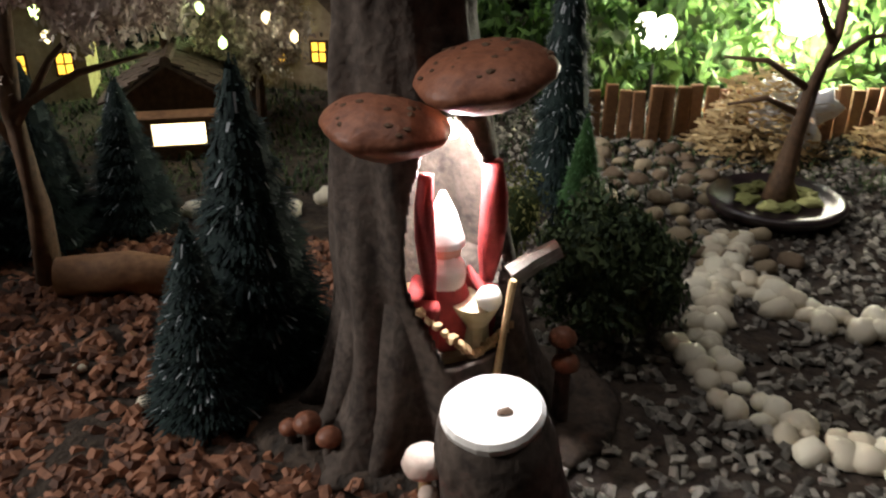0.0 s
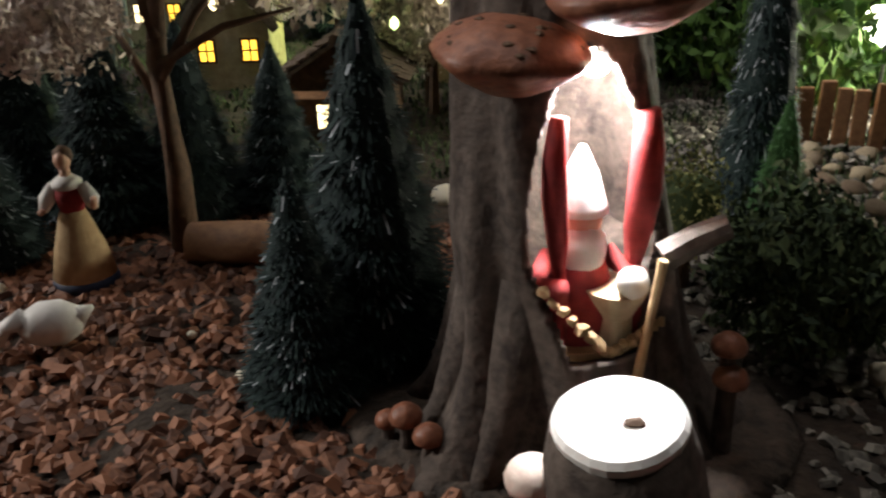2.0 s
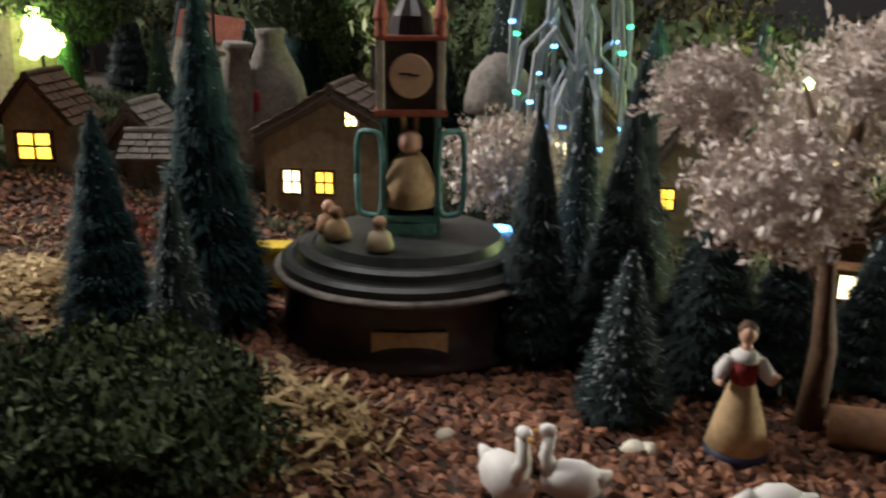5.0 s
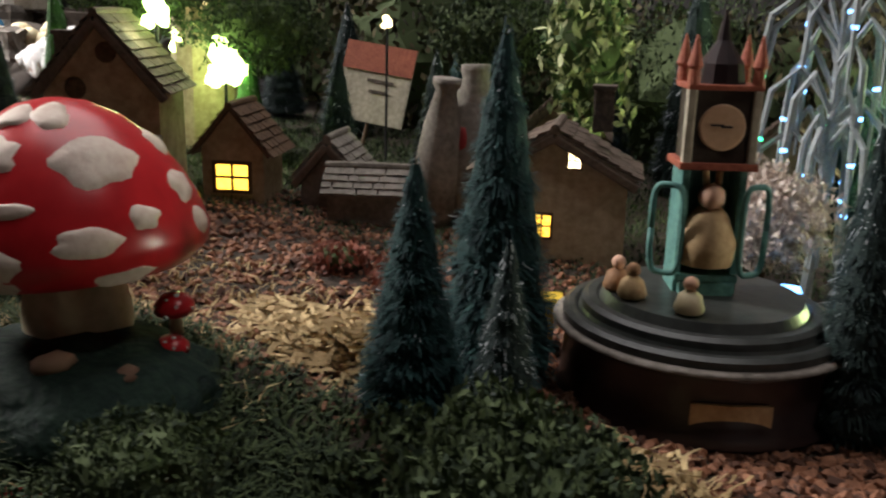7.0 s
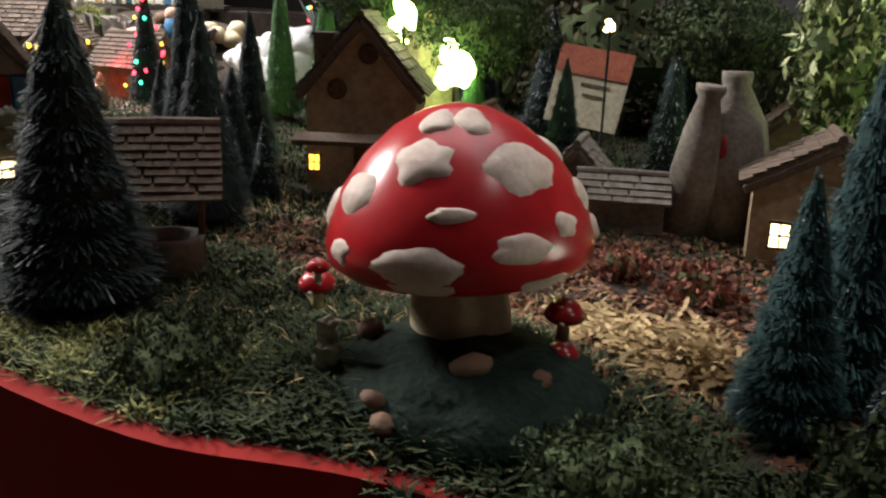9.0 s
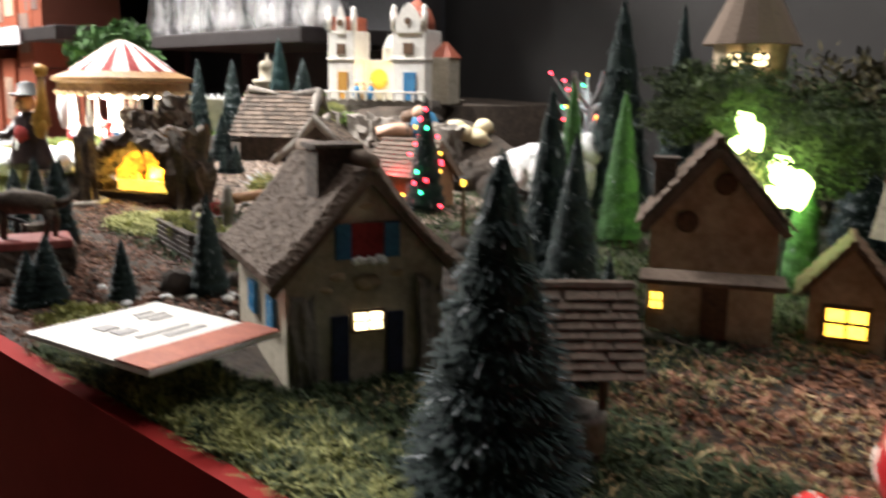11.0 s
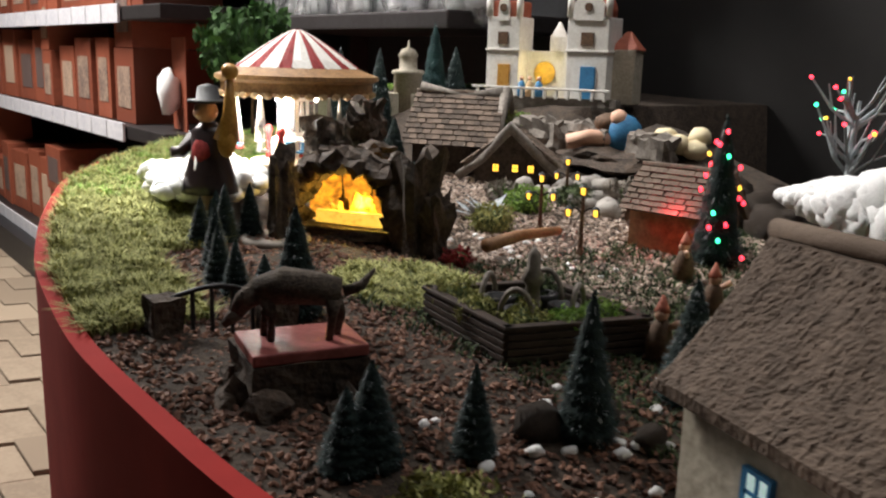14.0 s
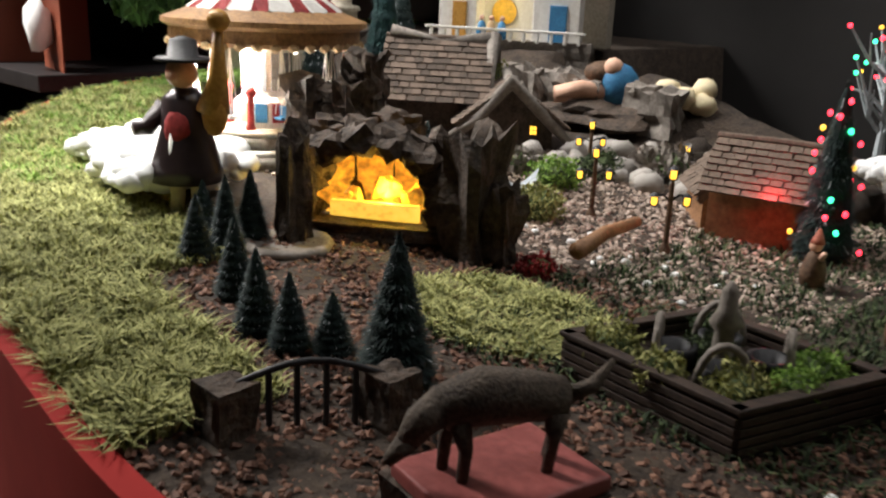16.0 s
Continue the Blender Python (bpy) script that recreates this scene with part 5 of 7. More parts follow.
bush("ivy_bank", *(-0.684, 0.741, 1.023), 0.065, DARKMOSS, "mossy bank of dark foliage", 2600, 53, 0.6, 0.1)
# Emitting lumps on added stakes stand in for a bright leaf fan.
for k, (p, r, m_) in enumerate((((-0.849, 0.453, 1.036), .013, GLOW_LEAF), ((-0.933, 0.554, 1.008), .012, GLOW_LEAF), ((-0.853, 0.553, 0.986), .008, GLOW_LEAF), ((-0.775, 0.676, 1.030), .006, WIN_PALE), ((-0.859, 0.538, 0.990), .020, GLOW_LEAF))):
    t = thing("garden_glow_clump", pose(*p), "bright glowing lump on an added stake among the cottages", "lamp", "garden lights")
    bm = bmesh.new()
    for q in range(6):
        blob(bm, (r * .5 * math.cos(q * 2.4), r * .3 * math.sin(q * 2.4), r * .7 * math.sin(q * 1.3)), r * .5, (1, 1, 1), 0.3, 2, q + k)
    part("globe", bm, m_, t, "", True)
    bm = bmesh.new()
    tube(bm, [(0, 0, gz(p[0], p[1]) - p[2]), (0, 0.001, 0)], 0.0015, 6)
    part("stake", bm, BLACK, t)
lamp("cottage_glow", "POINT", pose(*(-0.869, 0.523, 1.006)), 0.10, (0.85, 1, 0.4), 0.02)
lamp("cottage_glow", "POINT", pose(*(-0.824, 0.415, 1.020)), 0.06, (0.9, 1, 0.5), 0.02)
hut = cottage("log_hut", pose(-0.70, 0.502, 0.884, 0, 0, 22), 0.045, 0.05, 0.03, 0.056, GREYROCK, GREYROCK, "small grey log hut with snow-dusted roof", [], None, 6, 6, 0.005, 8, True)
cottage("low_shed", pose(-0.650, 0.480, 0.882, 0, 0, 118), 0.035, 0.062, 0.026, 0.040, GREYROCK, GREYROCK, "long low grey shed with shingle roof", [], None, 4, 9, 0.004, 9, False)
for k, p in enumerate(((-0.611, 0.505), (-0.588, 0.535))):
    t = thing("jug_house", pose(p[0], p[1], gz(p[0], p[1]) - 0.002, 0, 6 - 8 * k, 0), "grey stone house shaped like a tall jug", "miniature house", "miniature houses")
    hh = 0.115 + 0.01 * k
    bm = bmesh.new()
    lathe(bm, [(0.017 + .009 * k, 0), (0.018 + .012 * k, hh * .4), (0.014 + .009 * k, hh * .7), (0.008 + .002 * k, hh * .92), (0.011, hh * .96), (0.011, hh), (0.007, hh)], 22, None, 0, 0.06, k)
    part("body", bm, GREYROCK, t, "", True)
    if k:
        bm = bmesh.new()
        blob(bm, (0, -0.024, hh * .55), 0.008, (1, .5, 1.5), .1, 2)
        part("painted_shield", bm, REDCLOTH, t, "faded red painted shield", True)
ruin = cottage("long_stone_house", pose(*(-0.511, 0.512, 0.878), 0, 0, 20), 0.10, 0.06, 0.058, 0.086, TANWALL, THATCH, "long stone cottage with three glowing windows", [(-0.030, 0.022, 0.012, 0.016, WIN_PALE), (-0.006, 0.022, 0.012, 0.015, WIN_WARM), (0.014, 0.068, 0.008, 0.010, WIN_PALE)], (0.03, 0, 0.1, 0.014, 0.03), 7, 10, 0.006, 11, True)
card = thing("leaflet_card", pose(-0.806, 0.70, 0.966, -14, 7, 10), "tilted cream printed card with an orange band", "sign")
bm = bmesh.new()
box(bm, 0, 0, 0, 0.080, 0.002, 0.082, 0.0006)
part("sheet", bm, CREAM, card)
bm = bmesh.new()
box(bm, 0, -0.0018, 0.0265, 0.080, 0.0012, 0.029)
part("orange_band", bm, ROOFRED, card, "orange printed band")
for z, w in ((0.003, 0.030), (-0.008, 0.022)):
    bm = bmesh.new()
    box(bm, 0.006, -0.0016, z, w, 0.0008, 0.003)
    part("print_line", bm, BARK, card)
bm = bmesh.new()
tube(bm, [(0, 0.004, 0.01), (0, 0.0, -0.085)], 0.002, 8)
part("stake", bm, TIMBER, card)
ivy = bush("ivy_tree", *(-0.560, 0.674, 1.015), 0.036, mat("variegated_leaf", (0.62, 0.66, 0.36), (0.05, 0.10, 0.03), 60, 0.7, 0, island=True), "column of cream variegated ivy", 1300, 61, 2.2, 0.17, "tree", stem=0.08)
moon = thing("arched_gate", pose(*(-0.414, 0.575, 0.907), 0, 0, 15), "white arched gatehouse with mossy dome", "miniature house")
moon.location.z = gz(moon.location.x, moon.location.y)
bm = bmesh.new()
for s in (-1, 1):
    box(bm, s * 0.015, 0, 0.03, 0.009, 0.02, 0.07, 0.001)
tube(bm, [(0.015 * math.cos(q), 0, 0.062 + 0.016 * math.sin(q)) for q in np.linspace(0, 3.1416, 9)], 0.0048, 8)
part("arch", bm, WHITE, moon)
bm = bmesh.new()
lathe(bm, [(0.026, 0.076), (0.026, 0.086), (0.021, 0.104), (0.010, 0.116), (0.002, 0.119)], 20, None, 0, 0.1, 3)
part("dome", bm, GREYROCK, moon, "", True)
led = thing("light_tree", pose(*(-0.339, 0.524, 0.919)), "frosted tree hung with blue and green lights", "tree")
led.location.z = gz(led.location.x, led.location.y)
rng = random.Random(8)
LEDS = []
bm = bmesh.new()
tube(bm, [(0, 0, 0), (0.002, 0, 0.08), (0, 0, 0.22)], [0.004, 0.003, 0.001], 8)
for k in range(34):
    a, z = rng.uniform(0, 6.283), rng.uniform(0.09, 0.22)
    r = rng.uniform(0.012, 0.045)
    e = (r * math.cos(a), r * math.sin(a), z - 0.035)
    top_ = (e[0] * .5, e[1] * .5, z + 0.01)
    tube(bm, [(0, 0, z * .9), top_, (e[0] * .9, e[1] * .9, z - 0.005), e, (e[0] * 1.02, e[1] * 1.02, z - 0.075)], [0.0018, 0.002, 0.0022, 0.002, 0.0008], 6)
    LEDS.append(e)
part("branch", bm, FROST, led, "drooping frosted branches")
for k, e in enumerate(LEDS):
    bm = bmesh.new()
    blob(bm, e, 0.0024, (1, 1, 1), .1, 1, k)
    part("bulb", bm, (GLOW_BLUE, GLOW_GREEN, GLOW_BLUE)[k % 3], led)
bm = bmesh.new()
blob(bm, (-0.329, 0.385, 0.909), 0.008, (1.3, 1, .7), .2, 2)
tagged(mesh_object("blue_lamp", bm, GLOW_BLUE, None, True), "glowing cyan blue lamp beside the music box", "lamp")
# Small flat plate; the yellow light on it is put into its colour.
bm = bmesh.new()
box(bm, 0, 0, 0, 0.040, 0.016, 0.004, 0.0012)
box(bm, 0, 0, -0.012, 0.030, 0.010, 0.020, 0.001)
yb = tagged(mesh_object("yellow_lit_plate", bm, mat("yellow_lit_colour", (0.85, 0.62, 0.06), (0.6, 0.4, 0.03), 60, 0.5, 0.2)), "small plate behind the music box with yellow light in its colour", "bridge")
yb.matrix_world = pose(-0.447, 0.338, 0.897, 0, 0, 30)
# fairy lights in the blossom trees
for k, (p) in enumerate(((-0.190, 0.414, 0.961), (-0.171, 0.445, 0.957), (-0.186, 0.412, 0.950), (-0.132, 0.483, 0.950), (-0.101, 0.505, 0.941), (-0.086, 0.508, 0.929), (-0.230, 0.380, 0.979), (-0.127, 0.501, 0.992), (-0.219, 0.409, 0.982), (-0.192, 0.447, 0.989), (-0.086, 0.540, 0.984), (-0.174, 0.462, 0.950), (-0.125, 0.496, 0.928))):
    bm = bmesh.new()
    blob(bm, p, 0.0026, (1, 1, 1.4), .2, 1, k)
    tagged(mesh_object("fairy_light", bm, WIN_PALE if k % 3 else GLOW_LEAF), "small warm fairy light in the blossom", "lamp", "fairy lights")
for x, y, h, r, me in ((*(-0.862, 0.249, 0.869)[:2], .17, .032, FIR_MESH), (*(-0.943, 0.368, 0.900)[:2], .13, .026, FIR_MESH),
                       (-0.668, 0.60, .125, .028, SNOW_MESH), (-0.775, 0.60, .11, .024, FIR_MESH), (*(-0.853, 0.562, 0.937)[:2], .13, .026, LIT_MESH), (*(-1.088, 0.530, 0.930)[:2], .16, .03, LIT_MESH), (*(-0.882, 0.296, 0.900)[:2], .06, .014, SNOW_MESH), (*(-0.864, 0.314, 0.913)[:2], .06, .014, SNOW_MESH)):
    fir(x, y, h, me, r)

# tall dark planting that closes the village at the back
rng = random.Random(64)
BROWNLEAF = mat("brown_green_leaf", (0.10, 0.085, 0.04), (0.025, 0.022, 0.012), 40, 0.9, 0, island=True)
for k in range(17):
    x, y, r = -1.08 + 0.092 * k, 0.90 + 0.10 * rng.random(), rng.uniform(0.075, 0.11)
    bush("back_shrub", x, y, gz(x, y) + r * 0.75, r, BROWNLEAF if k % 3 else DARKMOSS, "tall dark brown-green shrub at the back", 2200, 200 + k, 1.1, 0.07)
for k in range(12):
    x, y = -1.0 + 0.125 * k + rng.uniform(-.03, .03), 0.76 + 0.08 * rng.random()
    fir(x, y, rng.uniform(0.12, 0.22), (FIR_MESH, SNOW_MESH, TEAL_MESH)[k % 3], rng.uniform(0.028, 0.042))
for k, (x, y, a, w_, wl_) in enumerate(((-0.60, 0.72, 20, 0.075, TANWALL), (-0.40, 0.74, 8, 0.07, CREAM), (-0.10, 0.66, -6, 0.07, TANWALL), (0.30, 0.80, -18, 0.09, CREAM), (-0.28, 0.62, 14, 0.055, TANWALL))):
    cottage("village_house", pose(x, y, gz(x, y) - 0.002, 0, 0, a), w_, 0.06, 0.055, 0.092, wl_, THATCH, "brown roofed village house with lit windows", [(-0.016, 0.03, 0.010, 0.014, WIN_PALE if k % 2 else WIN_WARM), (0.014, 0.03, 0.010, 0.014, WIN_WARM)], (0.018, 0.005, 0.085, 0.012, 0.03), 8, 10, 0.006, 40 + k, True)

# ---- well, first fir row and booklet stand ----
well = thing("wishing_well", pose(*(-0.767, 0.160, 0.892), 0, 0, 52), "grey stone well with a shingled roof on posts", "well")
bm = bmesh.new()
lathe(bm, [(0.021, 0), (0.020, 0.018), (0.021, 0.021), (0.016, 0.021), (0.015, 0.008)], 22, None, 0, 0.08, 1)
part("well_ring", bm, GREYROCK, well, "", True)
for s in (-1, 1):
    bm = bmesh.new()
    box(bm, s * 0.019, 0, 0.035, 0.004, 0.004, 0.07, 0.0006)
    part("post", bm, TIMBER, well)
wr = new("roof")
wr.parent = well
wr.matrix_local = pose(0, 0, 0, 0, 0, 90)
shingle_roof(wr, 0.050, 0.054, 0.050, 0.080, 0.004, THATCH, 9, 7, 5)
fir(-0.752, 0.098, 0.154, FIR_MESH, 0.044)
fir(*(-0.830, 0.235, 0.935)[:2], 0.14, FIR_MESH, 0.03)
book = thing("leaflet_stand", Matrix(), "tilted white and brown printed board over moss", "sign")
bm = bmesh.new()
box(bm, 0, 0, 0, 0.086, 0.108, 0.003, 0.0006)
bd = part("board", bm, WHITE, book)
bd.matrix_world = pose(-0.951, 0.030, 0.932, 0, 0, -76)
bm = bmesh.new()
box(bm, 0, 0.040, 0.0022, 0.086, 0.027, 0.001)
part("brown_band", bm, ROOFRED, bd, "brown printed band")
INK = mat("faded_ink", (0.30, 0.29, 0.30), (0.5, 0.48, 0.46), 90, 0.7, 0)
for x, y, w, d in ((-0.012, 0.012, 0.026, 0.004), (-0.004, 0.003, 0.034, 0.003), (0.010, -0.012, 0.012, 0.009), (0.012, -0.026, 0.010, 0.010), (-0.020, -0.020, 0.014, 0.003), (-0.020, -0.028, 0.018, 0.003), (-0.020, -0.036, 0.012, 0.003)):
    bm = bmesh.new()
    box(bm, x, y, 0.0019, w, d, 0.0006)
    part("print_line", bm, INK, bd)
bm = bmesh.new()
box(bm, -0.951, 0.030, 0.912, 0.008, 0.008, 0.036)
part("stand", bm, TIMBER, book)
bush("moss_cushion", *(-1.067, 0.029, 0.909), 0.03, MOSS, "yellow-green moss by the edge", 1500, 71, 0.5)
for x, y, h, r in ((*(-1.077, 0.124, 0.900)[:2], .075, .0165), (*(-1.108, 0.022, 0.900)[:2], .05, .016), (*(-1.109, 0.010, 0.900)[:2], .04, .014), (*(-1.092, 0.067, 0.900)[:2], .045, .012)):
    fir(x, y, h, FIR_MESH, r)
fir(*(-1.078, 0.205, 0.900)[:2], 0.07, SNOW_MESH, 0.02)

# ---- wolf on its pedestal ----
ped = thing("pedestal", pose(-1.197, 0.036, 0.908, 0, 0, -13), "dark rock pedestal with reddish top slab", "pedestal")
bm = bmesh.new()
rough_box(bm, (0, 0, 0.016), (0.046, 0.062, 0.040), 0.10, 4)
part("rock_body", bm, ROCK, ped)
for k, (x, y, r) in enumerate(((-0.022, -0.026, 0.013), (0.024, -0.024, 0.014), (0.004, -0.036, 0.012), (-0.026, 0.012, 0.012), (0.028, 0.016, 0.012))):
    bm = bmesh.new()
    blob(bm, (x, y, 0.010), r, (1, 1, 1.1), 0.35, 2, k * 2.7)
    part("foot_rock", bm, ROCK, ped)
bm = bmesh.new()
box(bm, 0, 0, 0.039, 0.044, 0.060, 0.006, 0.0012)
part("top_slab", bm, mat("dull_red_slab", (0.34, 0.10, 0.09), (0.20, 0.055, 0.05), 60, 0.4, 0.4), ped, "dull red slab")
figurine("wolf", -1.197, 0.036, 0.040, [
    ("limb", FUR, [(-.55, 0, .62), (-.2, 0, .70), (.2, 0, .66), (.5, 0, .60)], [.19, .25, .22, .19]), ("limb", FUR, [(-.5, 0, .66), (-.72, 0, .50), (-.82, 0, .34)], [.17, .14, .1]), ("limb", FUR, [(-.8, 0, .36), (-.98, 0, .18)], [.11, .05]),
    ("limb", FUR, [(-.42, .1, .55), (-.46, .12, .28), (-.48, .12, 0)], [.1, .06, .05]), ("limb", FUR, [(-.42, -.1, .55), (-.36, -.12, .28), (-.38, -.12, 0)], [.1, .06, .05]),
    ("limb", FUR, [(.42, .1, .55), (.52, .12, .3), (.46, .12, 0)], [.12, .06, .05]), ("limb", FUR, [(.42, -.1, .55), (.40, -.12, .3), (.36, -.12, 0)], [.12, .06, .05]),
    ("limb", FUR, [(.55, 0, .62), (.78, 0, .70), (.95, 0, .92)], [.08, .07, .02]), ("limb", FUR, [(-.72, .06, .52), (-.74, .1, .66)], [.05, .01]), ("limb", FUR, [(-.72, -.06, .52), (-.74, -.1, .66)], [.05, .01])],
    "grey brown prowling wolf figurine on the pedestal", 60, 0.9498)

# ---- planter with stone fountain ----
A_, B_, C_ = Vector((-1.168, 0.154, 0)), Vector((-1.264, 0.168, 0)), Vector((-1.138, 0.240, 0))
plan = thing("planter", pose(0, 0, 0), "square dark wooden planter bed with plants", "planter")
D_ = B_ + C_ - A_
for p, q in ((A_, B_), (B_, D_), (D_, C_), (C_, A_)):
    bm = bmesh.new()
    L = (q - p).length
    box(bm, L / 2, 0, -0.018, L + 0.003, 0.003, 0.044, 0.0006)
    s_ = part("side_board", bm, SHADED_TIMBER, plan)
    s_.matrix_local = Matrix.Translation((p.x, p.y, 0.938)) @ pose(0, 0, 0, 0, 0, math.degrees(math.atan2(q.y - p.y, q.x - p.x)))
    for k in range(9):
        bm = bmesh.new()
        for sy in (-0.0022, 0.0022):
            box(bm, L / 2, sy, -0.037 + 0.0046 * k, L + 0.002, 0.002, 0.0036, 0.0005)
        part("slat", bm, SHADED_TIMBER, s_)
    bm = bmesh.new()
    box(bm, L / 2, 0, 0.005, L + 0.006, 0.007, 0.0025, 0.0006)
    s_ = part("top_rail", bm, SHADED_TIMBER, plan)
    s_.matrix_local = Matrix.Translation((p.x, p.y, 0.938)) @ pose(0, 0, 0, 0, 0, math.degrees(math.atan2(q.y - p.y, q.x - p.x)))
bm = bmesh.new()
bm.faces.new([bm.verts.new((v.x, v.y, 0.933)) for v in (A_, C_, D_, B_)])
part("soil", bm, SOIL, plan)
mid = (A_ + B_ + C_ + D_) / 4
fnt = thing("fountain", pose(mid.x, mid.y, 0.933) @ Matrix.Scale(1.15, 4), "grey stone fountain with small basins and hoops", "fountain")
bm = bmesh.new()
lathe(bm, [(0.008, 0), (0.005, 0.004), (0.004, 0.018), (0.007, 0.022), (0.004, 0.028), (0.0035, 0.036), (0.001, 0.040)], 14)
part("column", bm, GREYROCK, fnt, "", True)
for k in range(4):
    a = k * 1.57 + 0.5
    c = Vector((0.026 * math.cos(a), 0.026 * math.sin(a), 0))
    bm = bmesh.new()
    tube(bm, [c + Vector((0.010 * math.cos(q) * math.cos(a + 1.5), 0.010 * math.cos(q) * math.sin(a + 1.5), 0.004 + 0.018 * math.sin(q))) for q in np.linspace(0, 3.1416, 11)], 0.0017, 8)
    part("hoop", bm, GREYROCK, fnt, "", True)
    bm = bmesh.new()
    lathe(bm, [(0.006, 0), (0.009, 0.006), (0.0095, 0.010), (0.007, 0.010), (0.006, 0.005)], 14, Matrix.Translation(c * .72))
    part("basin", bm, BLACK, fnt, "", True)
for k, (u, v, r, m_) in enumerate(((.2, .25, .014, MOSS), (.85, .15, .014, MOSS), (.2, .8, .013, GRASS), (.8, .8, .012, DARKMOSS), (.5, .08, .012, MOSS), (.1, .5, .012, GRASS), (.6, .5, .01, DARKMOSS))):
    p = A_ + (B_ - A_) * u + (C_ - A_) * v
    bush("planter_shrub", p.x, p.y, 0.939, r, m_, "small yellow-green shrub in the planter", 420, 80 + k, 0.9, 0.25)

# ---- stone posts and railing at the moss edge, small fir row ----
wl = thing("low_railing", pose(0, 0, 0), "dark stone posts joined by an arched iron railing", "railing")
q0, q1 = Vector((-1.318, 0.008, 0.922)), Vector((-1.283, 0.066, 0.922))
for q in (q0, q1):
    bm = bmesh.new()
    rough_box(bm, (q.x, q.y, q.z + 0.011), (0.019, 0.019, 0.028), 0.12, q.x * 9)
    part("stone_post", bm, ROCK, wl)
bm = bmesh.new()
tube(bm, [q0.lerp(q1, u) + Vector((0, 0, 0.022 + 0.010 * math.sin(math.pi * u))) for u in np.linspace(0, 1, 9)], 0.0016, 8)
part("top_rail", bm, BLACK, wl, "", True)
for u in (0.25, 0.42, 0.6, 0.78):
    bm = bmesh.new()
    p = q0.lerp(q1, u)
    tube(bm, [p, p + Vector((0, 0, 0.022 + 0.010 * math.sin(math.pi * u)))], 0.0014, 6)
    part("baluster", bm, BLACK, wl)
for x, y, h, r in ((*(-1.307, 0.092, 0.925)[:2], .067, .017), (*(-1.371, 0.079, 0.926)[:2], .037, .010), (*(-1.398, 0.078, 0.926)[:2], .042, .011), (*(-1.443, 0.095, 0.926)[:2], .045, .011), (*(-1.509, 0.110, 0.928)[:2], .040, .011),
                   (*(-1.511, 0.133, 0.928)[:2], .048, .011), (*(-1.530, 0.165, 0.928)[:2], .044, .011), (*(-1.353, 0.092, 0.925)[:2], .030, .010), (*(-1.556, 0.144, 0.930)[:2], .035, .010)):
    fir(x, y, h * 1.12, FIR_MESH, r * 1.25, label="small dark bottle-brush fir in the moss")

# ---- amber-lit cave ----
KV = Vector((-1.492, 0.243, 0.940))
cave = thing("cave", pose(KV.x, KV.y, KV.z, 0, 0, 33) @ Matrix.Diagonal((1.12, 1.0, 0.85, 1)), "dark rock cave glowing amber inside", "cave")
rng = random.Random(12)
for k in range(16):
    a = math.pi * k / 15
    bm = bmesh.new()
    blob(bm, (0.047 * math.cos(a), 0.006 * math.sin(k * 3), 0.006 + 0.064 * math.sin(a) ** 0.7), 0.0135, (1, 1.2, 1), .35, 2, k * 1.3)
    part("rock", bm, ROCK, cave)
bm = bmesh.new()
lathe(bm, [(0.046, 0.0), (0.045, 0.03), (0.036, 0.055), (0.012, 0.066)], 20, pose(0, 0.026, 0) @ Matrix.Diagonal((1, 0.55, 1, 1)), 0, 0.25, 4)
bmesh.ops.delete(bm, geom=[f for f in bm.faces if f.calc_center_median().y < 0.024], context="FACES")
part("inner_wall", bm, AMBER, cave, "inner rock with amber lamplight put into its colour", True)
bm = bmesh.new()
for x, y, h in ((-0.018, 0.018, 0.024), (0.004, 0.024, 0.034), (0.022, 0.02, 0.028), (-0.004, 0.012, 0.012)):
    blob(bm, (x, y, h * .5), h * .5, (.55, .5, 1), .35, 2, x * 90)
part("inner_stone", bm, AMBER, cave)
bm = bmesh.new()
rough_box(bm, (0, 0.006, -0.008), (0.115, 0.05, 0.018), 0.2, 6)
part("rock_sill", bm, ROCK, cave)
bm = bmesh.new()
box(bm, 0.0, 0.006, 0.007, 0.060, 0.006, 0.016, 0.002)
# No lamp itself: amber light on the wall is given as emission.
part("low_wall", bm, mat("amber_lit_wall", (1.0, 0.66, 0.08), (0.8, 0.4, 0.04), 60, 0.4, 0.2, glow=1.0), cave, "low wall with amber lamplight put into its glowing colour")
lamp("cave_bulb", "POINT", cave.matrix_world @ pose(0.006, 0.014, 0.026), 0.16, (1, 0.66, 0.1), 0.004)
for k, (p, s) in enumerate((((-1.418, 0.270, 0.956), (0.036, 0.034, 0.090)), ((-1.447, 0.284, 0.957), (0.030, 0.03, 0.076)), ((-1.511, 0.188, 0.952), (0.016, 0.02, 0.07)), ((-1.395, 0.273, 0.942), (0.02, 0.02, 0.05)))):
    bm = bmesh.new()
    rough_box(bm, (p[0], p[1], gz(p[0], p[1]) + s[2] * .42), s, 0.5, k + 7)
    tagged(mesh_object("rock_pillar", bm, ROCK), "tall jagged dark brown rock by the cave", "rock", "cave rocks")
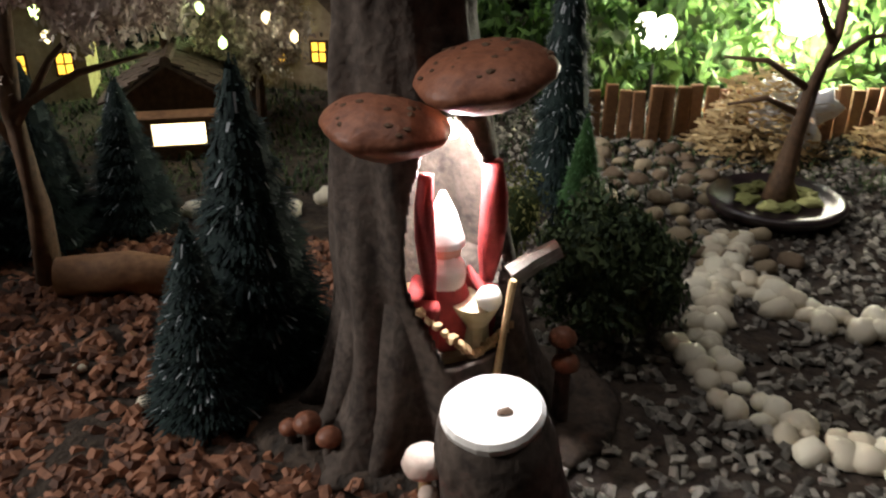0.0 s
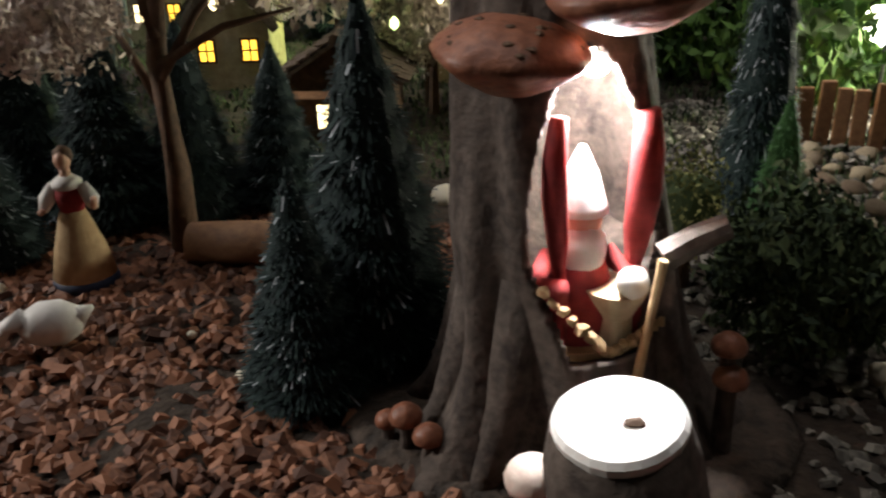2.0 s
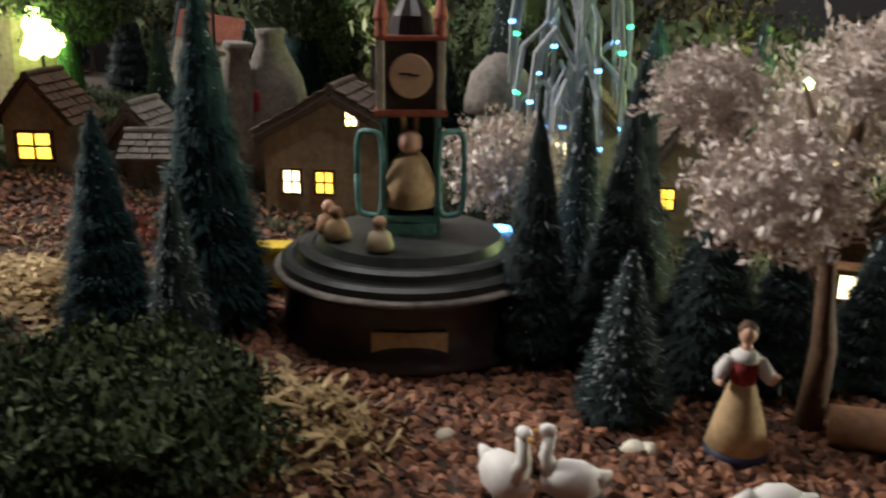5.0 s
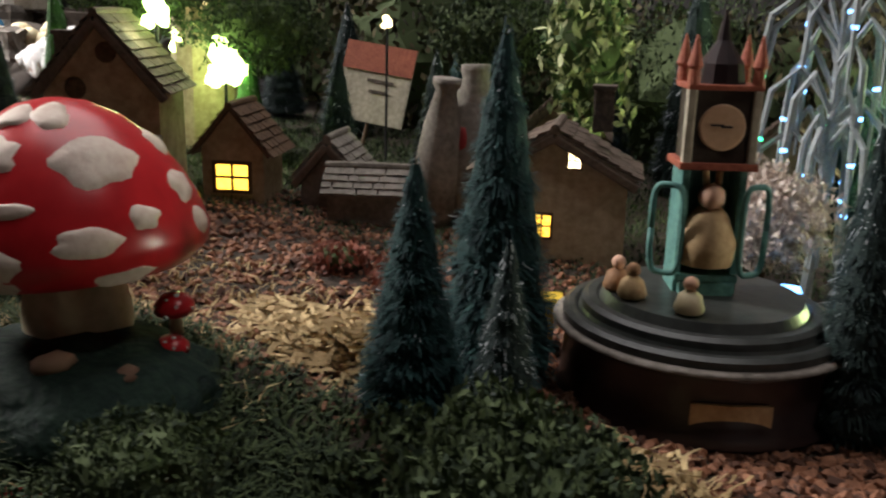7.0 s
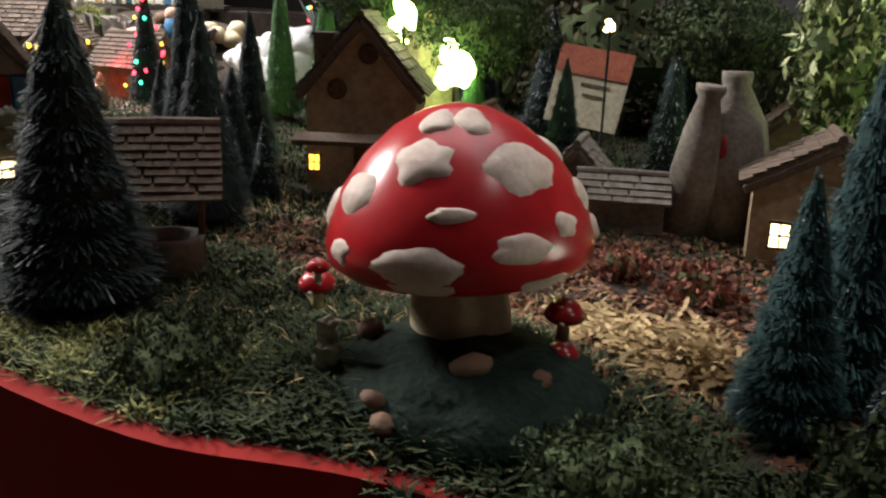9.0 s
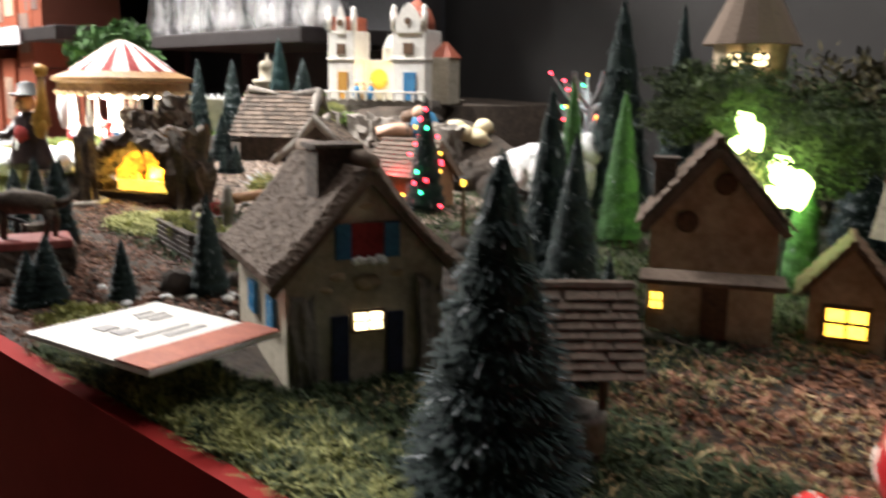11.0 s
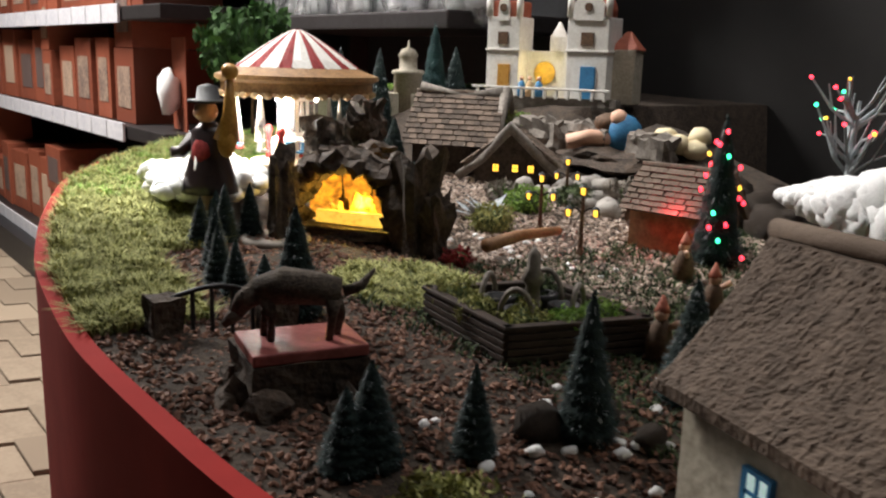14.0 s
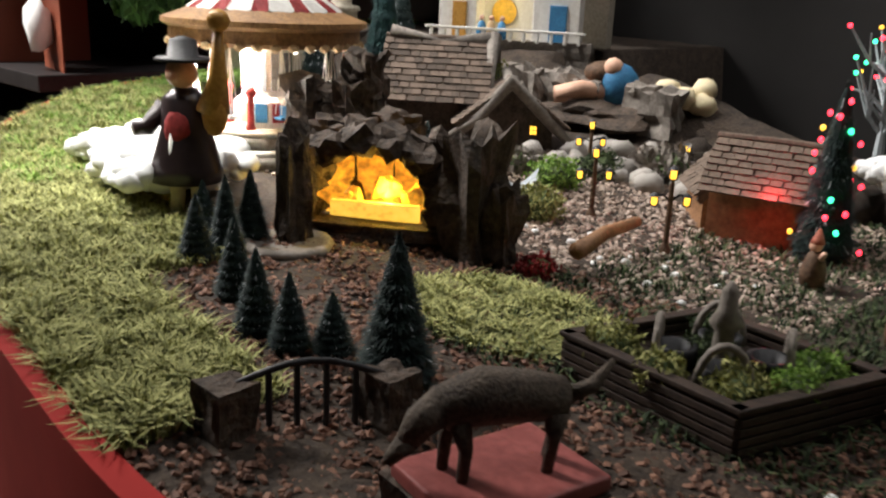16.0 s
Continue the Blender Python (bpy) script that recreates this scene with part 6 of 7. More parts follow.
for k, p in enumerate(((-1.607, 0.316, 1.006), (-1.616, 0.344, 1.026), (-1.647, 0.306, 1.007), (-1.582, 0.277, 0.990), (-1.532, 0.302, 0.998), (-1.551, 0.279, 0.990))):
    bm = bmesh.new()
    hh = (0.035, 0.04, 0.03, 0.02, 0.02, 0.02)[k]
    rough_box(bm, (p[0], p[1], p[2]), (0.028, 0.028, hh), 0.6, k + 20)
    zlo = gz(p[0], p[1])
    rough_box(bm, (p[0], p[1], (zlo + p[2] - hh * .3) / 2), (0.03, 0.03, max(0.01, p[2] - zlo)), 0.4, k + 30)
    tagged(mesh_object("rock_tower", bm, ROCK), "dark brown jagged rock above the cave", "rock", "cave rocks")
bm = bmesh.new()
lathe(bm, [(0.030, 0), (0.032, 0.004), (0.028, 0.008), (0.024, 0.005), (0.004, 0.004)], 24, None, 0, 0.1, 2)
pd = tagged(mesh_object("round_basin", bm, GREYROCK, None, True), "pale stone basin before the cave", "basin")
pd.matrix_world = pose(*(-1.502, 0.176, 0.928))

# ---- fiddler and white stones ----
FX, FY = -1.592, 0.154
figurine("fiddler", FX, FY, 0.131, [
    ("limb", STALK, [(.06, 0, .3), (.06, 0, .12), (.07, -.02, 0)], [.05, .04, .035]), ("limb", STALK, [(-.06, 0, .3), (-.06, 0, .12), (-.07, -.02, 0)], [.05, .04, .035]), ("ball", BLACK, (.07, -.05, .02), .045, (1, 1.6, .6)), ("ball", BLACK, (-.07, -.05, .02), .045, (1, 1.6, .6)),
    ("turn", PLUM, [(.20, .22), (.19, .3), (.13, .5), (.12, .66), (.06, .72)]), ("turn", REDCLOTH, [(.10, .21), (.14, .3), (.12, .45)]), ("limb", WHITE, [(-.02, -.17, .24), (-.02, -.13, .5)], .014), ("ball", REDCLOTH, (0, -.10, .5), .08, (1, .6, 1.6)), ("ball", SKIN, (0, -.03, .80), .085), ("ball", SKIN, (-.02, -.11, .79), .03),
    ("turn", BLACK, [(.15, .86), (.14, .88), (.085, .885), (.07, .97), (.01, .99)]), ("limb", PLUM, [(.11, 0, .64), (.2, -.08, .62), (.25, -.1, .74)], [.055, .05, .04]), ("limb", GOLD, [(.2, -.1, .62), (.24, -.12, .78), (.25, -.12, 1.06)], [.09, .05, .02]), ("ball", GOLD, (.22, -.13, .60), .10, (.7, .5, 1.1)), ("ball", GOLD, (.25, -.12, 1.08), .06),
    ("limb", PLUM, [(-.11, 0, .62), (-.2, -.05, .5), (-.25, -.1, .5)], [.055, .05, .04])], "bearded fiddler figurine in dark coat and hat", 35)
stone_group("white_stones", "pile of bright white stones on the moss", [(-1.79 + 0.19 * (i * 0.7549 % 1), 0.160 + 0.11 * (i * 0.5698 % 1) - 0.05 * (i * 0.7549 % 1), gz(-1.71, 0.16) + 0.014 + 0.016 * ((i * 7) % 5) / 5) for i in range(170)], 0.0115, COTTON, 12)
# Unseen narrow spot, added only to make the white stones brighter.
lamp("stone_spot", "SPOT", look((-1.9, -0.5, 2.6), (-1.70, 0.17, 0.94)), 230, (1, 0.96, 0.85), 0.03, 10, 0.8)

# ---- swing carousel ----
CARX, CARY = -1.732, 0.322
car = thing("carousel", pose(CARX, CARY, gz(CARX, CARY), 0, 0, 0) @ Matrix.Scale(0.88, 4), "lit swing carousel with red and white striped canopy", "carousel")
for z0, z1, r, m_ in ((0, 0.012, 0.075, GREYROCK), (0.012, 0.018, 0.071, WHITE), (0.018, 0.030, 0.064, GREYROCK), (0.030, 0.036, 0.062, CREAM)):
    bm = bmesh.new()
    lathe(bm, [(r, z0), (r + 0.0012, (z0 + z1) / 2), (r, z1), (0.002, z1)], 48)
    part("platform", bm, m_, car, "", True)
bm = bmesh.new()
lathe(bm, [(0.034, 0.036), (0.034, 0.064), (0.030, 0.066), (0.026, 0.068), (0.026, 0.118), (0.03, 0.122)], 12)
part("core", bm, WHITE, car)
for k in range(12):
    a = 6.2832 * k / 12
    bm = bmesh.new()
    box(bm, 0, -0.0335, 0.052, 0.013, 0.002, 0.020, 0.0005)
    p_ = part("painted_panel", bm, (TAN, BLUE, REDCLOTH, WHITE)[k % 4], car)
    p_.matrix_local = pose(0, 0, 0, 0, 0, k * 30 + 15)
    bm = bmesh.new()
    box(bm, 0, -0.0258, 0.094, 0.009, 0.0016, 0.040, 0.0004)
    p_ = part("mirror_panel", bm, (mat("silvery_mirror_panel", (0.85, 0.87, 0.87), None, 40, 0.12, 0, metal=0.8) if k == 0 else bpy.data.materials["silvery_mirror_panel"]), car)
    p_.matrix_local = pose(0, 0, 0, 0, 0, k * 30 + 15)
for k in range(4):
    bm = bmesh.new()
    lathe(bm, [(0.006, 0.036), (0.004, 0.042), (0.0035, 0.068), (0.0065, 0.074), (0.003, 0.08)], 10, Matrix.Translation((0.044 * math.cos(k * 1.57 - 1.0), 0.044 * math.sin(k * 1.57 - 1.0), 0)))
    part("red_post", bm, REDCLOTH, car, "", True)
NS = 24
for k in range(NS):
    V, F = [], []
    prof = [(0.006, 0.205), (0.022, 0.197), (0.045, 0.182), (0.066, 0.167), (0.080, 0.158)]
    for j, (r, z) in enumerate(prof):
        for s in (0, 0.5, 1):
            a = 6.2832 * (k + (s * 0.8 if k % 2 else s * 1.2 - 0.2)) / NS
            rr = r * (1 + (0.03 if s == 0.5 and j > 0 else 0))
            zz = z - (0.006 if j == 4 and s == 0.5 else 0)
            V.append((rr * math.cos(a), rr * math.sin(a), zz))
    for j in range(4):
        for s in (0, 1):
            F.append((j * 3 + s, (j + 1) * 3 + s, (j + 1) * 3 + s + 1, j * 3 + s + 1))
    raw("canopy_strip", V, F, REDCLOTH if k % 2 else WHITE, car)
bm = bmesh.new()
lathe(bm, [(0.070, 0.158), (0.080, 0.1565), (0.094, 0.151), (0.106, 0.147), (0.107, 0.142), (0.099, 0.138), (0.099, 0.126), (0.095, 0.122), (0.03, 0.120)], 48)
part("canopy_rim", bm, mat("gilded_brown", (0.36, 0.20, 0.08), (0.15, 0.08, 0.035), 90, 0.5, 0.4), car, "gilded brown scalloped rim")
bm = bmesh.new()
for k in range(36):
    a = 6.2832 * k / 36
    blob(bm, (0.098 * math.cos(a), 0.098 * math.sin(a), 0.123), 0.006, (1, 1, .8), .1, 1, k)
part("scallop_edge", bm, TAN, car)
for k in range(10):
    a = 6.2832 * k / 10 + 0.2
    e = Vector((0.082 * math.cos(a), 0.082 * math.sin(a), 0.052))
    bm = bmesh.new()
    for s in (-1, 1):
        for u in (-1, 1):
            tube(bm, [(0.082 * math.cos(a), 0.082 * math.sin(a), 0.121), (e.x + s * 0.005, e.y + u * 0.005, 0.058)], 0.0006, 5)
    ch = part("swing_chain", bm, WHITE, car)
    bm = bmesh.new()
    box(bm, e.x, e.y, e.z + 0.002, 0.012, 0.012, 0.003, 0.0006)
    box(bm, e.x * 1.06, e.y * 1.06, e.z + 0.009, 0.011, 0.0025, 0.012, 0.0006)
    part("swing_seat", bm, (BLUE, REDCLOTH, WHITE)[k % 3], ch)
for k in range(6):
    bm = bmesh.new()
    blob(bm, (0.05 * math.cos(k * 1.05), 0.05 * math.sin(k * 1.05), 0.117), 0.003, (1, 1, 1), 0, 1)
    part("bulb", bm, GLOW_WHITE, car, "white bulb")
lamp("carousel_bulbs", "POINT", pose(CARX, CARY - 0.045, gz(CARX, CARY) + 0.092), 1.5, (1, 0.94, 0.82), 0.01)

# ---- white castle with two towers ----
cas = thing("castle", pose(-1.935, 0.94, 1.012, 0, 0, 24), "white palace with twin towers and terracotta domes", "miniature castle")
bm = bmesh.new()
rough_box(bm, (0, 0.01, -0.002), (0.26, 0.16, 0.05), 0.08, 3)
part("stone_base", bm, GREYROCK, cas)
for x, w, h, y in ((-0.085, 0.062, 0.165, -0.01), (0.075, 0.072, 0.165, -0.02)):
    tg = new("tower")
    tg.parent = cas
    tg.matrix_local = pose(x, y, 0.018)
    bm = bmesh.new()
    box(bm, 0, 0, h * .42, w, w, h * .84, 0.002)
    box(bm, 0, 0, h * .50, w + 0.005, w + 0.005, 0.004, 0.001)
    part("tower_wall", bm, WHITE, tg)
    bm = bmesh.new()
    if x > 0:
        lathe(bm, [(w * .5, h * .84), (w * .48, h * .95), (w * .36, h * 1.08), (w * .15, h * 1.15), (w * .03, h * 1.2)], 20)
    else:
        box(bm, 0, 0, h * .92, w * .86, w * .9, h * .17, 0.003)
    part("tower_roof", bm, ROOFRED, tg, "", x > 0)
    for s in (-1, 1):
        bm = bmesh.new()
        lathe(bm, [(0.006, h * .84), (0.006, h * 1.04), (0.004, h * 1.05), (0.006, h * 1.08), (0.002, h * 1.12)], 10, Matrix.Translation((s * w * .46, -w * .46, 0)))
        part("corner_turret", bm, WHITE, tg, "", True)
    bm = bmesh.new()
    gw = 0.36 if x > 0 else 0.16
    vs = [bm.verts.new((px * w * gw, yy, h * pz)) for yy in (-w * .5 - 0.003, -w * .5 + 0.003) for px, pz in ((-1, .80), (1, .80), (1, .96), (.45, 1.08), (0, 1.14), (-.45, 1.08), (-1, .96))]
    bm.faces.new(vs[:7])
    bm.faces.new(vs[:6:-1])
    for q in range(7):
        bm.faces.new((vs[(q + 1) % 7], vs[q], vs[7 + q], vs[7 + (q + 1) % 7]))
    part("curved_gable", bm, WHITE, tg)
    bm = bmesh.new()
    lathe(bm, [(0.007, 0), (0.007, 0.002), (0.0045, 0.002)], 16, pose(0, -w * .5 - 0.003, h * .93, 90, 0, 0))
    part("round_window", bm, TIMBER, tg)
    bm = bmesh.new()
    box(bm, 0, -w * .5 - 0.001, h * .62, w * .30, 0.004, h * .13, 0.0006)
    part("tower_window", bm, TIMBER, tg)
    bm = bmesh.new()
    box(bm, 0.004, -w * .5 - 0.0015, h * .18, w * .36, 0.005, h * .34, 0.001)
    part("tower_door", bm, BLUE if x > 0 else GOLD, tg, "tall panelled door")
bm = bmesh.new()
box(bm, -0.005, 0.02, 0.055, 0.10, 0.04, 0.09, 0.002)
lathe(bm, [(0.016, 0.10), (0.016, 0.125), (0.010, 0.135), (0.002, 0.15)], 14, Matrix.Translation((0.0, 0.01, 0)))
part("middle_wing", bm, WHITE, cas)
bm = bmesh.new()
lathe(bm, [(0.020, 0), (0.020, 0.002), (0.002, 0.002)], 22, pose(-0.02, -0.001, 0.062, 90, 0, 0))
part("golden_arch", bm, mat("golden_yellow", (0.85, 0.52, 0.08), None, 60, 0.5, 0.2), cas, "golden yellow arched niche")
bm = bmesh.new()
box(bm, 0.128, 0.0, 0.06, 0.04, 0.05, 0.09, 0.002)
part("side_wing", bm, CREAM, cas)
bm = bmesh.new()
lathe(bm, [(0.034, 0.105), (0.005, 0.135)], 4, Matrix.Translation((0.128, 0, 0)) @ pose(0, 0, 0, 0, 0, 45))
part("side_roof", bm, ROOFRED, cas)
bm = bmesh.new()
for k in range(12):
    box(bm, -0.115 + 0.021 * k, -0.074, 0.028, 0.005, 0.005, 0.016, 0.001)
box(bm, 0, -0.074, 0.037, 0.25, 0.006, 0.004, 0.001)
part("balustrade", bm, WHITE, cas)
for k, (x, m_) in enumerate(((-0.04, BLUE), (-0.025, TAN), (-0.008, BLUE))):
    w = cas.matrix_world @ Vector((x, -0.055, 0.022))
    figurine("palace_visitor", w.x, w.y, 0.036, [("turn", m_, [(.2, 0), (.22, .3), (.15, .65), (.06, .75)]), ("ball", SKIN, (0, 0, .86), .11)], "tiny painted figure on the palace terrace", 40, w.z, "palace figures")
lamp("palace_glow", "POINT", cas.matrix_world @ pose(-0.02, -0.03, 0.07), 0.03, (1, 0.8, 0.3), 0.01)

# ---- pale fort wall behind the carousel ----
fort = thing("fort_wall", pose(-2.31, 0.78, gz(-2.31, 0.80) - 0.05, 0, 0, 42), "cream stone fort wall with a small domed turret", "miniature building")
bm = bmesh.new()
box(bm, 0, 0, 0.05, 0.24, 0.05, 0.10, 0.002)
part("wall", bm, CREAM, fort)
for k in range(11):
    bm = bmesh.new()
    lathe(bm, [(0.008, 0.10), (0.006, 0.106), (0.001, 0.113)], 8, Matrix.Translation((-0.11 + 0.0155 * k, -0.018, 0)))
    part("snowy_merlon", bm, COTTON, fort)
bm = bmesh.new()
lathe(bm, [(0.028, 0.0), (0.028, 0.135), (0.033, 0.138), (0.031, 0.144), (0.018, 0.146), (0.017, 0.168), (0.02, 0.172), (0.014, 0.183), (0.003, 0.188), (0.001, 0.202)], 20, Matrix.Translation((0.09, 0, 0)))
part("turret", bm, CREAM, fort, "domed cream turret", True)

# ---- crooked thatched farmhouse ----
def sagging_roof(name, m, w, d, h, label, seed):
    t = thing(name, m, label, "miniature house", "miniature houses")
    gable_body(t, w * .85, d * .9, h * .45, h * .95, BARK)
    shingle_roof(t, w, d, h * .42, h, 0.006, THATCH, 10, 12, seed)
    bm = bmesh.new()
    tube(bm, [(-w * .62, -d * .5, h * .15), (-w * .35, -d * .52, h * .5), (-0.002, -d * .53, h * 1.05), (w * .3, -d * .52, h * .6), (w * .62, -d * .5, h * .12)], [.006, .007, .009, .007, .005], 9)
    tube(bm, [(0, -d * .5, h * 1.05), (0, 0, h * .97), (0, d * .5, h * 1.1)], [.008, .006, .006], 9)
    part("gnarled_beam", bm, GREYROCK, t, "gnarled grey beams", True)
    return t


f1 = sagging_roof("crooked_farmhouse", pose(-1.672, 0.61, gz(-1.672, 0.61) - 0.004, 0, 0, 45), 0.11, 0.09, 0.072, "crooked farmhouse with sagging shingle roof and gnarled beams", 3)
for x in (-0.02, 0.005, 0.025):
    window_lit(f1, pose(x, -0.0412, 0.024), 0.007, 0.009, WIN_WARM)
f2 = sagging_roof("crooked_farmhouse", pose(-1.772, 0.60, gz(-1.77, 0.6), 0, 0, 125), 0.12, 0.12, 0.104, "tall crooked roof of a brown shingled farmhouse", 4)
s1 = cottage("shingled_cabin", pose(-1.31, 0.50, gz(-1.31, 0.5) + 0.004, 0, 0, 100), 0.06, 0.08, 0.040, 0.070, WOOD, THATCH, "brown wooden cabin with shingle roof glowing red", [], None, 8, 10, 0.007, 12, True)
s2 = cottage("shingled_cabin", pose(*(-1.355, 0.516, 0.930)[:2], gz(*(-1.355, 0.516, 0.930)[:2]), 0, 0, 40), 0.05, 0.06, 0.032, 0.058, WOOD, THATCH, "low brown wooden shed with shingle roof", [], None, 6, 7, 0.005, 13, True)
gi = (-1.66, 0.79, 1.0)
figurine("sleeping_giant", gi[0], gi[1], 0.13, [("limb", SKIN, [(-.5, -.1, .12), (-.25, -.05, .16), (0, 0, .14)], [.07, .09, .09]), ("limb", SKIN, [(-.5, .1, .06), (-.2, .08, .10), (0, .05, .14)], [.06, .08, .09]), ("ball", BLUE, (.12, 0, .2), .2, (1, .8, 1.2)), ("ball", TIMBER, (-.02, .08, .32), .15, (1.4, 1, .8)), ("ball", SKIN, (.05, -.02, .38), .1)], "reclining giant figurine in a blue shirt", 40, gz(gi[0], gi[1]) + 0.012)
bm = bmesh.new()
blob(bm, (gi[0], gi[1], gz(gi[0], gi[1])), 0.055, (1.3, 1, .32), .3, 3, 5)
tagged(mesh_object("rocky_mound", bm, ROCK), "dark mound under the reclining giant", "rock")
stone_group("cream_rocks", "pile of cream rocks beside the giant", [(-1.575 + 0.03 * math.cos(k * 2.4), 0.835 + 0.02 * math.sin(k * 2.4), 0.966 + 0.03 * (k % 4) / 4) for k in range(14)], 0.0155, STALK, 45, "rocks", 0.8)
for p, h in (((-1.338, 0.392, 0.932), .055), ((-1.428, 0.428, 0.938), .05), ((-1.449, 0.621, 0.953), .03), ((-1.031, 0.375, 0.958), .03), ((-1.523, 0.561, 0.964), .045)):
    lamp_post(p[0], p[1], h)
for p in ((-1.009, 0.338, 0.966), (-0.982, 0.341, 0.964), (-1.082, 0.377, 0.977)):
    lamp_post(p[0], p[1], max(0.02, p[2] - gz(p[0], p[1])), 1)
for k, p in enumerate(((-1.496, 0.419, 0.937), (-1.497, 0.404, 0.939))):
    V, F = [], []
    rng = random.Random(k)
    for j in range(16):
        a, L = rng.uniform(0, 6.283), rng.uniform(0.02, 0.034)
        d = Vector((math.cos(a), math.sin(a), rng.uniform(.2, .9))).normalized()
        n_ = d.cross(Vector((0, 0, 1))).normalized() * 0.005
        i = len(V)
        V += [(0, 0, 0), tuple(d * L * .5 + n_), tuple(d * L), tuple(d * L * .5 - n_)]
        F.append((i, i + 1, i + 2, i + 3))
    o = tagged(raw("star_plant", V, F, FROST), "pale star-shaped spiky plant", "plant")
    o.location = (p[0], p[1], gz(p[0], p[1]) + 0.004)
for k, (p, r, m_) in enumerate((((-1.452, 0.386, 0.928), .022, MOSS), ((-1.507, 0.483, 0.939), .024, GRASS), ((-1.567, 0.500, 0.952), .02, GREYROCK), ((-1.460, 0.607, 0.947), .03, GREYROCK), ((-1.364, 0.273, 0.935), .012, REDCLOTH), ((-1.507, 0.558, 0.944), .022, DARKMOSS), ((-1.638, 0.292, 0.987), .015, GRASS), ((-1.740, 0.638, 1.008), .03, MOSS))):
    bush("village_shrub", p[0], p[1], gz(p[0], p[1]) + r * .5 if k < 7 else p[2], r, m_, "low shrub among the miniature houses", 500, 100 + k, 0.7, 0.2)
bm = bmesh.new()
tube(bm, [(-1.342, 0.285, 0.945), (-1.352, 0.331, 0.947), (-1.359, 0.385, 0.945)], [.006, .005, .004], 10)
tagged(mesh_object("fallen_log", bm, WOOD, None, True), "fallen brown log beside the gravel path", "log")

# ---- lit Christmas tree, silver tree, cotton smoke ----
p = (-1.258, 0.478, 0.925)
fir(p[0], p[1], 0.132, FIR_MESH, 0.026)
lt = thing("light_string", pose(p[0], p[1], gz(p[0], p[1])), "string of red, green and amber lights round a fir", "string lights")
for k in range(22):
    z = 0.012 + 0.108 * k / 22
    r = 0.026 * (1 - z / 0.132) ** 0.8 + 0.003
    bm = bmesh.new()
    blob(bm, (r * math.cos(k * 2.1 + math.sin(k * 1.7)), r * math.sin(k * 2.1 + math.sin(k * 1.7)), z + 0.004 * math.sin(k * 3.1)), 0.0021, (1, 1, 1.2), .1, 1, k)
    part("bulb", bm, (GLOW_RED, GLOW_RED, WIN_WARM, GLOW_GREEN, GLOW_RED)[k % 5], lt)
lamp("red_glow", "POINT", pose(p[0] - 0.035, p[1] - 0.02, p[2] + 0.045), 0.05, (1, 0.05, 0.06), 0.005)
sv = (-1.345, 0.86, 0.99)
st = thing("silver_tree", pose(sv[0], sv[1], gz(sv[0], sv[1])), "bare white twig tree with red and yellow lights", "tree")
rng = random.Random(5)
bm = bmesh.new()
tube(bm, [(0, 0, 0), (0, 0, 0.06), (0.003, 0, 0.12)], [.006, .004, .002], 8)
ends = []
for k in range(20):
    a, z = rng.uniform(0, 6.283), rng.uniform(.03, .11)
    e = (0.06 * math.cos(a) * rng.uniform(.5, 1), 0.06 * math.sin(a) * rng.uniform(.5, 1), z + rng.uniform(.02, .07))
    tube(bm, [(0, 0, z), (e[0] * .5, e[1] * .5, z + .02), e], [.003, .002, .001], 6)
    tube(bm, [(e[0] * .5, e[1] * .5, z + .02), (e[0] * .7 + .01, e[1] * .7 - .01, z + .05)], [.0018, .0008], 5)
    ends.append(e)
part("branch_work", bm, FROST, st)
for k, e in enumerate(ends):
    bm = bmesh.new()
    blob(bm, e, .0028, (1, 1, 1), .1, 1, k)
    part("bulb", bm, (GLOW_RED, WIN_WARM, GLOW_RED, GLOW_GREEN)[k % 4], st)
bm = bmesh.new()
cs = (-1.235, 0.615, 0.972)
for k in range(40):
    u = k / 39
    blob(bm, (cs[0] - 0.05 + 0.13 * u + 0.006 * u * math.sin(k * 5), cs[1] + 0.012 * u * math.cos(k * 3), cs[2] + 0.012 * u * math.sin(k * 2.2)), 0.006 + 0.030 * u ** 0.8, (1, 1, .9), .12, 3, k * .7, 0, 3.0)
blob(bm, (cs[0] + 0.05, cs[1], (cs[2] + gz(cs[0], cs[1])) / 2 - 0.01), 0.030, (1, 1, 1.1), .2, 3, 4)
tagged(mesh_object("cotton_smoke", bm, COTTON, None, True), "white cotton wool smoke trailing from a chimney", "cotton smoke")
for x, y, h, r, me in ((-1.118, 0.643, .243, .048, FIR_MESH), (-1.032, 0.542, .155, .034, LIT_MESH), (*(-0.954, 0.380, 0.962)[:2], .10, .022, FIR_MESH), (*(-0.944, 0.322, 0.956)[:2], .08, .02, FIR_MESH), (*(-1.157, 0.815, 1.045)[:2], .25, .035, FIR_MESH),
                       (-2.03, 0.745, .205, .042, TEAL_MESH), (-2.08, 0.83, .12, .034, FIR_MESH), (*(-1.783, 0.494, 0.999)[:2], .075, .024, FIR_MESH), (*(-2.111, 0.686, 1.077)[:2], .16, .035, SNOW_MESH), (*(-2.157, 0.635, 1.094)[:2], .16, .03, SNOW_MESH), (*(-1.656, 0.405, 0.995)[:2], .045, .016, SNOW_MESH), (*(-1.640, 0.425, 0.995)[:2], .04, .014, SNOW_MESH), (*(-1.631, 0.438, 0.999)[:2], .045, .014, SNOW_MESH)):
    fir(x, y, h, me, r)
fir(*(-0.912, 0.323, 0.925)[:2], 0.09, FIR_MESH, 0.024)
fir(*(-0.911, 0.260, 0.944)[:2], 0.10, FIR_MESH, 0.022)
